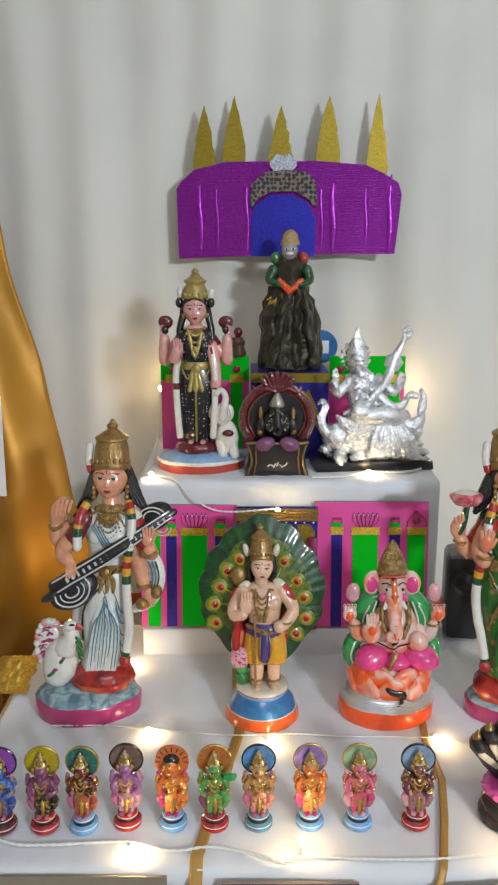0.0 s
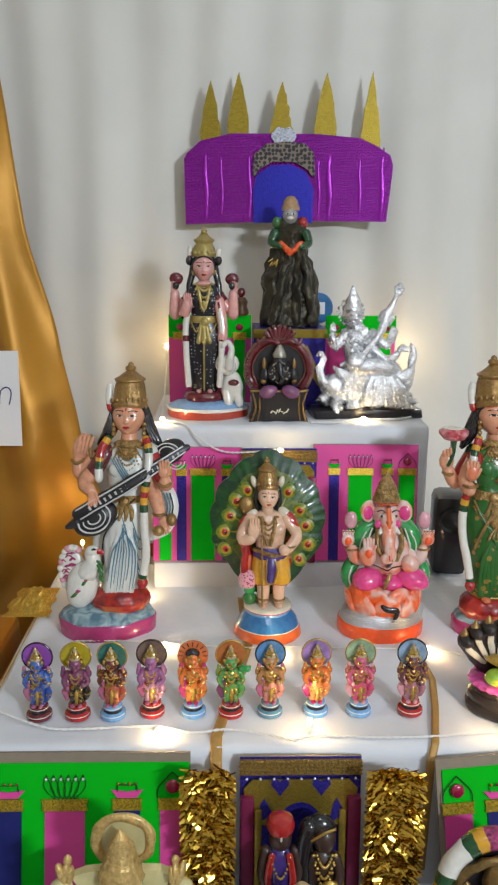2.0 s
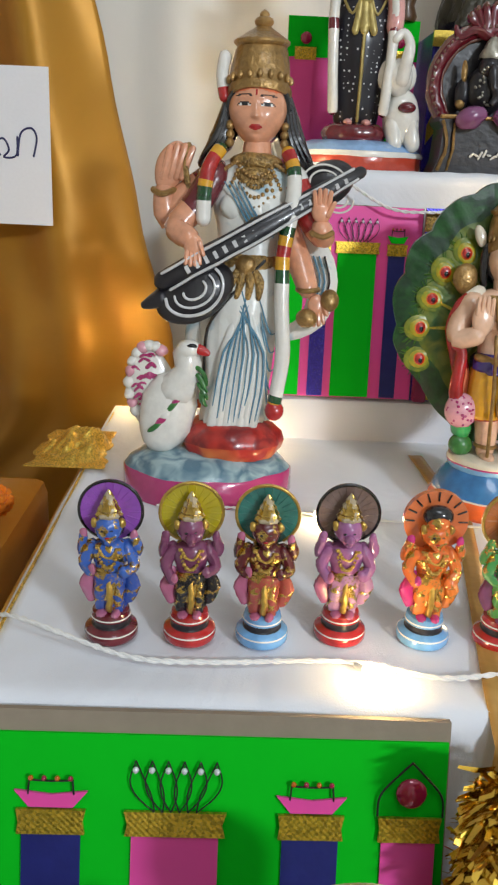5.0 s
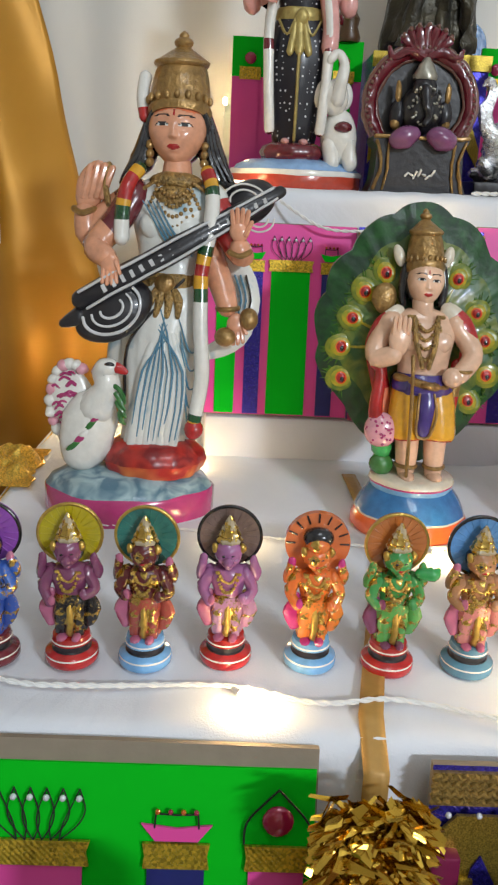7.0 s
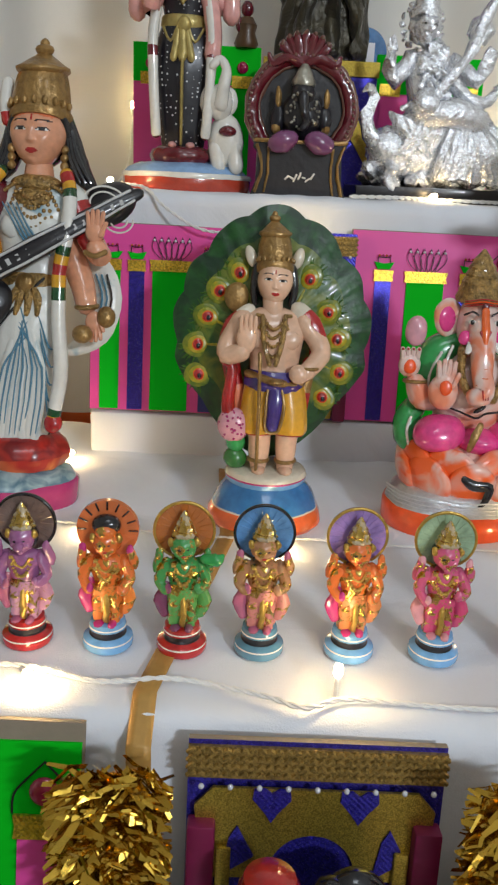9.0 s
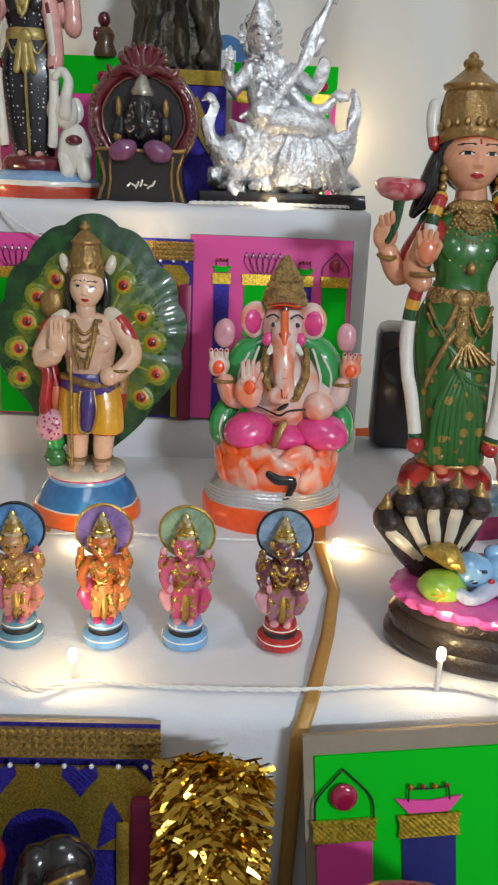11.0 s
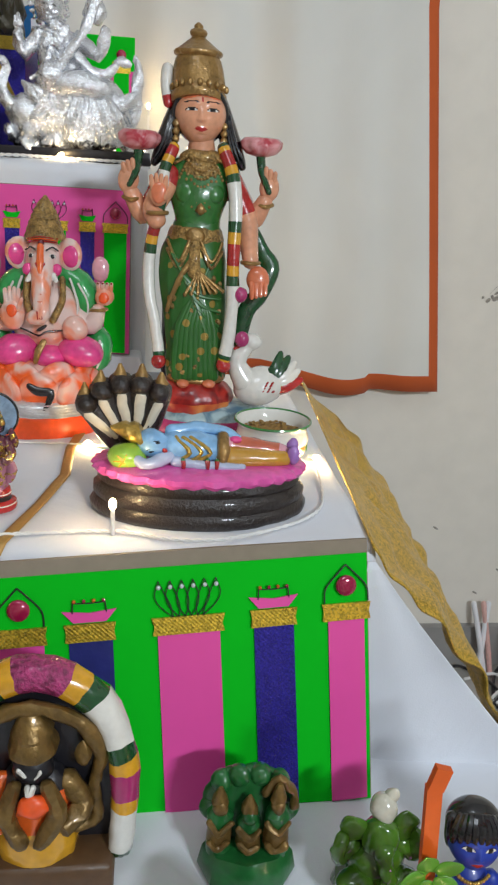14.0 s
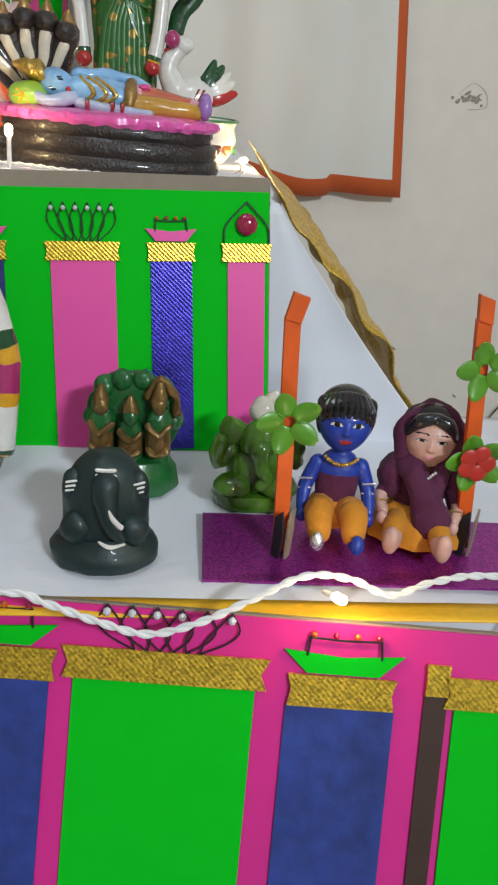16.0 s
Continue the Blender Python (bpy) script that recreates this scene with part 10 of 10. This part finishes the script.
twisted("light_wire", [(-0.156, 1.335, 1.0), (-0.157, 1.30, Z3 + 0.03), (-0.152, 1.18, Z3 + 0.004), (-0.146, 1.110, Z3 + 0.005), (-0.110, 1.088, Z3 + 0.003), (-0.088, 1.070, 0.900), (-0.054, 1.058, 0.882), (-0.018, 1.052, 0.880), (0.040, 1.050, 0.886)], W_LABEL, 0.0009)
twisted("light_wire", [(0.094, 1.100, Z3 + 0.004), (0.136, 1.098, Z3 + 0.005), (0.179, 1.120, Z3 + 0.005), (0.240, 1.124, Z3 + 0.005), (0.276, 1.165, Z3 + 0.005), (0.276, 1.24, Z3 + 0.012), (0.277, 1.325, Z3 + 0.03), (0.278, 1.338, 0.985)], W_LABEL, 0.0012)
twisted("light_wire", [(0.20, 0.354, 0.500), (0.306, 0.352, 0.506), (0.327, 0.350, 0.502), (0.351, 0.346, 0.495), (0.376, 0.344, 0.489), (0.401, 0.346, 0.495), (0.425, 0.354, 0.502), (0.452, 0.362, 0.511), (0.475, 0.362, 0.510), (0.497, 0.360, 0.502), (0.519, 0.362, 0.509), (0.552, 0.364, 0.512), (0.64, 0.370, 0.500)],
        "white twisted fairy light wire sagging along the tier's front", 0.0012, 170)
# (x, y, z), way the bulb points, watts
BULBS = [
    (-0.126, 0.852, 0.661, "flat", 0.042), (0.232, 0.838, 0.661, "flat", 0.050), (-0.118, 0.655, 0.661, "flat", 0.070), (0.052, 0.650, 0.672, "up", 0.070),
    (0.179, 1.114, 0.922, "flat", 0.044), (0.274, 1.215, 0.936, "up", 0.066), (0.040, 1.044, 0.886, "flat", 0.055), (-0.147, 1.104, 0.922, "flat", 0.050),
    (0.462, 1.120, 0.672, "up", 0.20), (0.267, 0.647, 0.680, "up", 0.088), (0.449, 0.806, 0.662, "flat", 0.066), (-0.352, 0.742, 0.616, "flat", 0.055),
    (-0.172, 1.015, 0.664, "flat", 0.055), (0.026, 0.832, 0.662, "flat", 0.050), (-0.292, 1.150, 0.690, "up", 0.32), (0.468, 0.356, 0.503, "flat", 0.085),
    (-0.155, 1.325, 1.010, "up", 0.143), (0.278, 1.330, 0.995, "up", 0.121),
]
for x, y, z, way, watts in BULBS:
    p = empty("fairy_light", (x, y, z), label="small warm white fairy light bulb with a pale holder", category="light bulb", group="fairy lights")
    d = Vector((0, 0, 1)) if way == "up" else Vector((0.5, -0.7, 0.15)).normalized()
    long = 0.022 if way == "up" and z < 0.69 else 0.008
    stem = Shape().tube([tuple(-d * long), tuple(-d * 0.002)], 0.0016, WIRE, seg=8).make("holder", parent=p)
    Shape().tube([(0, 0, 0), tuple(d * 0.0040)], 0.0026, BULB, seg=10).make("bulb", parent=stem)
    lamp("fairy_light_glow", "POINT", tuple(Vector((x, y, z)) + d * 0.0085 + Vector((0, -0.003, 0.003))), 0.95 * watts, WARM, 0.003)

# ---- beside the tiers ----


def left_fall(u, v):
    y = 0.628 + u * 0.48
    w = 0.012 * wob(y * 3, v * 2, 0.9, 6.0) * min(1, 5 * v)
    return (-0.322 - 0.26 * v ** 0.85 + w, y, Z2 + 0.003 - 0.65 * v + w)


sheet("side_tissue", left_fall, 40, 60, TISSUE, 0.0015, label="gold sequinned tissue falling over the tiers' side", category="tissue")


def heap(u, v):
    x, y = (u - 0.5) * 0.065, (v - 0.5) * 0.10
    fall = max(0.0, 1 - 4.4 * ((u - 0.5) ** 2 + (v - 0.5) ** 2))
    lift = noise.noise(Vector((x * 60, y * 45, 1.7))) + 0.5 * noise.noise(Vector((x * 130, y * 110, 4.1)))
    return (-0.338 + x + 0.006 * lift, 0.985 + y, 0.6605 + fall * (0.014 + 0.016 * lift))


sheet("crumpled_tissue", heap, 46, 60, TISSUE, 0.001, label="crumpled piece of gold sequinned tissue at the cloth's edge", category="tissue")
Shape().box((0, 0, 0.29), (0.30, 0.26, 0.58), SATIN, bevel=0.015).make("side_stand", (-0.545, 0.985, 0.0), label="low stand covered in gold satin beside the tiers", category="stand")
mg = empty("marigold_bunch", (-0.445, 0.955, 0.582), label="bunch of orange and yellow cloth marigolds on the stand", category="flowers")
M_OR, M_YE = cloth("marigold_orange", (0.80, 0.22, 0.01), 0.9, 900, 120, 0.004), cloth("marigold_yellow", (0.85, 0.50, 0.02), 0.9, 900, 120, 0.004)
for i, (x, y, z, m) in enumerate(((-0.03, 0.02, 0.075, M_OR), (0.005, 0.0, 0.055, M_YE), (0.022, -0.02, 0.03, M_OR), (-0.01, -0.03, 0.045, M_OR), (0.03, 0.03, 0.022, M_OR), (0.0, -0.05, 0.018, M_YE), (-0.045, -0.01, 0.05, M_YE), (0.035, -0.05, 0.016, M_OR), (0.02, 0.02, 0.052, M_OR), (0.015, 0.03, 0.078, M_YE), (-0.01, 0.035, 0.096, M_OR))):
    s = Shape()
    for q in range(70):
        u, w = rnd.uniform(-1, 1), rnd.uniform(0, 6.28)
        d = Vector((math.sqrt(1 - u * u) * math.cos(w), math.sqrt(1 - u * u) * math.sin(w), u))
        s.ell(tuple(d * 0.0125), (0.0050, 0.0050, 0.0022), m, rot=(rnd.uniform(0, 180), rnd.uniform(0, 180), 0), seg=6, ring=4)
    s.ell((0, 0, 0), 0.012, m, seg=10, ring=8)
    s.make("flower_head", (x, y, z), parent=mg)
Shape(0.01).lathe((0, 0, 0), [(2.0, 0), (3.0, 0.4), (3.8, 2.0), (4.2, 4.4), (4.0, 4.5), (3.4, 2.0), (0.3, 0.8)], gl("cream_ceramic", (0.62, 0.45, 0.30), 0.3, 0.4), 1.0, 32).make("cream_bowl", (-0.520, 0.945, 0.5815), label="cream pottery bowl beside the marigolds", category="bowl")

sp = empty("small_speaker", (0.334, 1.115, Z2 + 0.003), label="small black loudspeaker standing behind the statue", category="loudspeaker", turn=-8)
Shape().box((0, 0, 0.070), (0.058, 0.07, 0.138), BLACK_M, bevel=0.012).make("cabinet", parent=sp)
Shape().lathe((0, 0, 0), [(0.021, 0), (0.020, 0.004), (0.015, 0.001), (0.010, 0.002), (0.004, 0.006)], INK, 1.0, 28).make("cone", (-0.002, -0.0365, 0.100), tilt=90, parent=sp)

# scuffs on the wall
sc = Shape()
rnd = random.Random(9)
SCUFF = paint("grey_scuff", (0.33, 0.30, 0.26), 0.9, 0, 0.3, 120)
for _ in range(16):
    sc.ell((rnd.gauss(0, 0.014), 0, rnd.gauss(0, 0.006)), (rnd.uniform(0.002, 0.008), 0.0006, rnd.uniform(0.001, 0.004)), SCUFF, rot=(0, rnd.uniform(-40, 40), 0), seg=8, ring=5)
sc.tube([(-0.02, -0.001, 0.006), (0.0, -0.002, 0.024), (0.025, -0.001, 0.012), (0.03, -0.001, -0.010), (0.0, -0.001, -0.016)], 0.0003, SCUFF, seg=5)
sc.make("wall_scuff", (0.882, 1.4092, 0.738), label="grey scuff marks on the cream wall", category="mark", kind="structure")
for x, z in ((0.93, 0.16), (0.83, 0.30), (0.97, 0.21)):
    Shape().ell((0, 0, 0), (0.006, 0.0006, 0.002), SCUFF, rot=(0, 30, 0), seg=8, ring=5).make("wall_scuff", (x, 1.4092, z), label="small grey scuff on the cream wall", category="mark", kind="structure")

# floor clutter by the wall
ps = empty("power_strip", (1.065, 1.33, 0.0), turn=12, label="white plastic power strip with plugged cables on the floor", category="power strip")
strip_case = Shape().box((0, 0, 0.016), (0.16, 0.05, 0.030), WIRE, bevel=0.004).make("case", parent=ps)
for i in range(3):
    Shape().lathe((0, 0, 0), [(0.015, 0), (0.015, 0.002), (0.012, 0.0022)], PAPER, 1.0, 20).make("socket", (-0.05 + 0.05 * i, 0, 0.031), parent=strip_case)
Shape().box((-0.072, 0, 0.034), (0.012, 0.014, 0.006), glow("red_switch", (1.0, 0.05, 0.03), 4), bevel=0.001).make("switch", parent=strip_case)
for i in range(6):
    pts = [(0.92 + 0.03 * i + rnd.uniform(-0.05, 0.05), 1.30 + rnd.uniform(-0.08, 0.08), 0.004 + 0.012 * rnd.random()) for _ in range(6)]
    pts[-1] = (1.02 + 0.02 * i, 1.33, 0.040)
    Shape().tube(pts, 0.0032, WIRE if i % 2 else BLACK_M, seg=8, steps=6).make("cable", label="loose cable looping on the tile floor", category="cable", group="loose cables")
Shape().tube([(1.01, 1.33, 0.04), (0.99, 1.37, 0.09), (1.04, 1.398, 0.16), (1.10, 1.402, 0.24), (1.20, 1.402, 0.30)], 0.0016, BLACK_M, seg=7).make("cable", label="thin black cable rising up the wall", category="cable", group="loose cables")
Shape().box((0, 0, 0.024), (0.055, 0.045, 0.046), gl("navy_plastic", (0.01, 0.014, 0.05), 0.35), bevel=0.006).make("adapter", (1.13, 1.27, 0.001), label="dark blue plug adapter lying on the floor", category="adapter")
for x, tx in ((0.955, 0.925), (0.968, 0.945), (0.94, 0.955)):
    Shape().tube([(x, 1.36, 0.002), ((x + tx) / 2, 1.375, 0.075), (tx, 1.393, 0.145)], 0.0055, PAPER if x != 0.968 else gl("pale_pink_plastic", (0.70, 0.42, 0.38), 0.4), seg=10).make("pale_stick", label="pale plastic stick leaning against the wall", category="stick", group="leaning sticks")
tl = empty("teal_light", (1.085, 1.375, 0.205), label="tiny teal fairy light on a thin cable", category="light bulb")
Shape().tube([(0, 0, 0), (0.004, 0, 0.006)], 0.0022, glow("teal_bulb", (0.05, 0.9, 0.7), 6), seg=8).make("bulb", parent=tl)
Shape().tube([(-0.002, 0.002, -0.004), (0.01, 0.02, 0.03), (0.06, 0.027, 0.05)], 0.0012, BLACK_M, seg=6).make("cable", parent=tl)

# lamp fittings behind the camera; the overhead one is added for the fill lamp
fx = empty("wall_light", (LAMP_AT[0], -1.70, LAMP_AT[2]), label="white wall light opposite the tiers", category="light fitting")
Shape().box((0, 0.03, 0), (0.36, 0.06, 0.10), CEIL, bevel=0.008).make("housing", parent=fx)
cl = empty("ceiling_light", (0.1, -0.2, 2.60), label="square white fitting added for the unseen overhead fill lamp", category="light fitting")
Shape().box((0, 0, -0.04), (0.52, 0.52, 0.08), CEIL, bevel=0.01).make("housing", parent=cl)


# handwriting on the sign: drawn strokes
def pen(pts):
    Shape().tube([(x, -0.0006, z) for x, z in pts], 0.0011, gl("blue_black_ink", (0.02, 0.02, 0.09), 0.5, 0), seg=6, steps=6, flat=0.4).make("pen_stroke", parent=sg)


pen([(-0.052, -0.012), (-0.050, 0.010), (-0.058, 0.014), (-0.060, 0.004), (-0.046, 0.002), (-0.034, 0.012), (-0.030, -0.010)])
pen([(-0.012, -0.010), (-0.018, 0.008), (-0.008, 0.014), (-0.004, 0.004), (-0.006, -0.012), (0.002, -0.018)])
pen([(0.006, 0.012), (0.020, 0.013), (0.022, -0.002), (0.010, -0.008), (0.008, 0.002), (0.024, 0.002), (0.032, -0.006), (0.024, -0.022), (0.006, -0.026)])
pen([(0.042, -0.010), (0.036, 0.002), (0.046, 0.008), (0.052, -0.004), (0.046, -0.012), (0.060, -0.010), (0.062, 0.010)])
pen([(0.062, -0.010), (0.066, 0.014), (0.078, 0.020), (0.084, 0.010), (0.080, -0.010)])
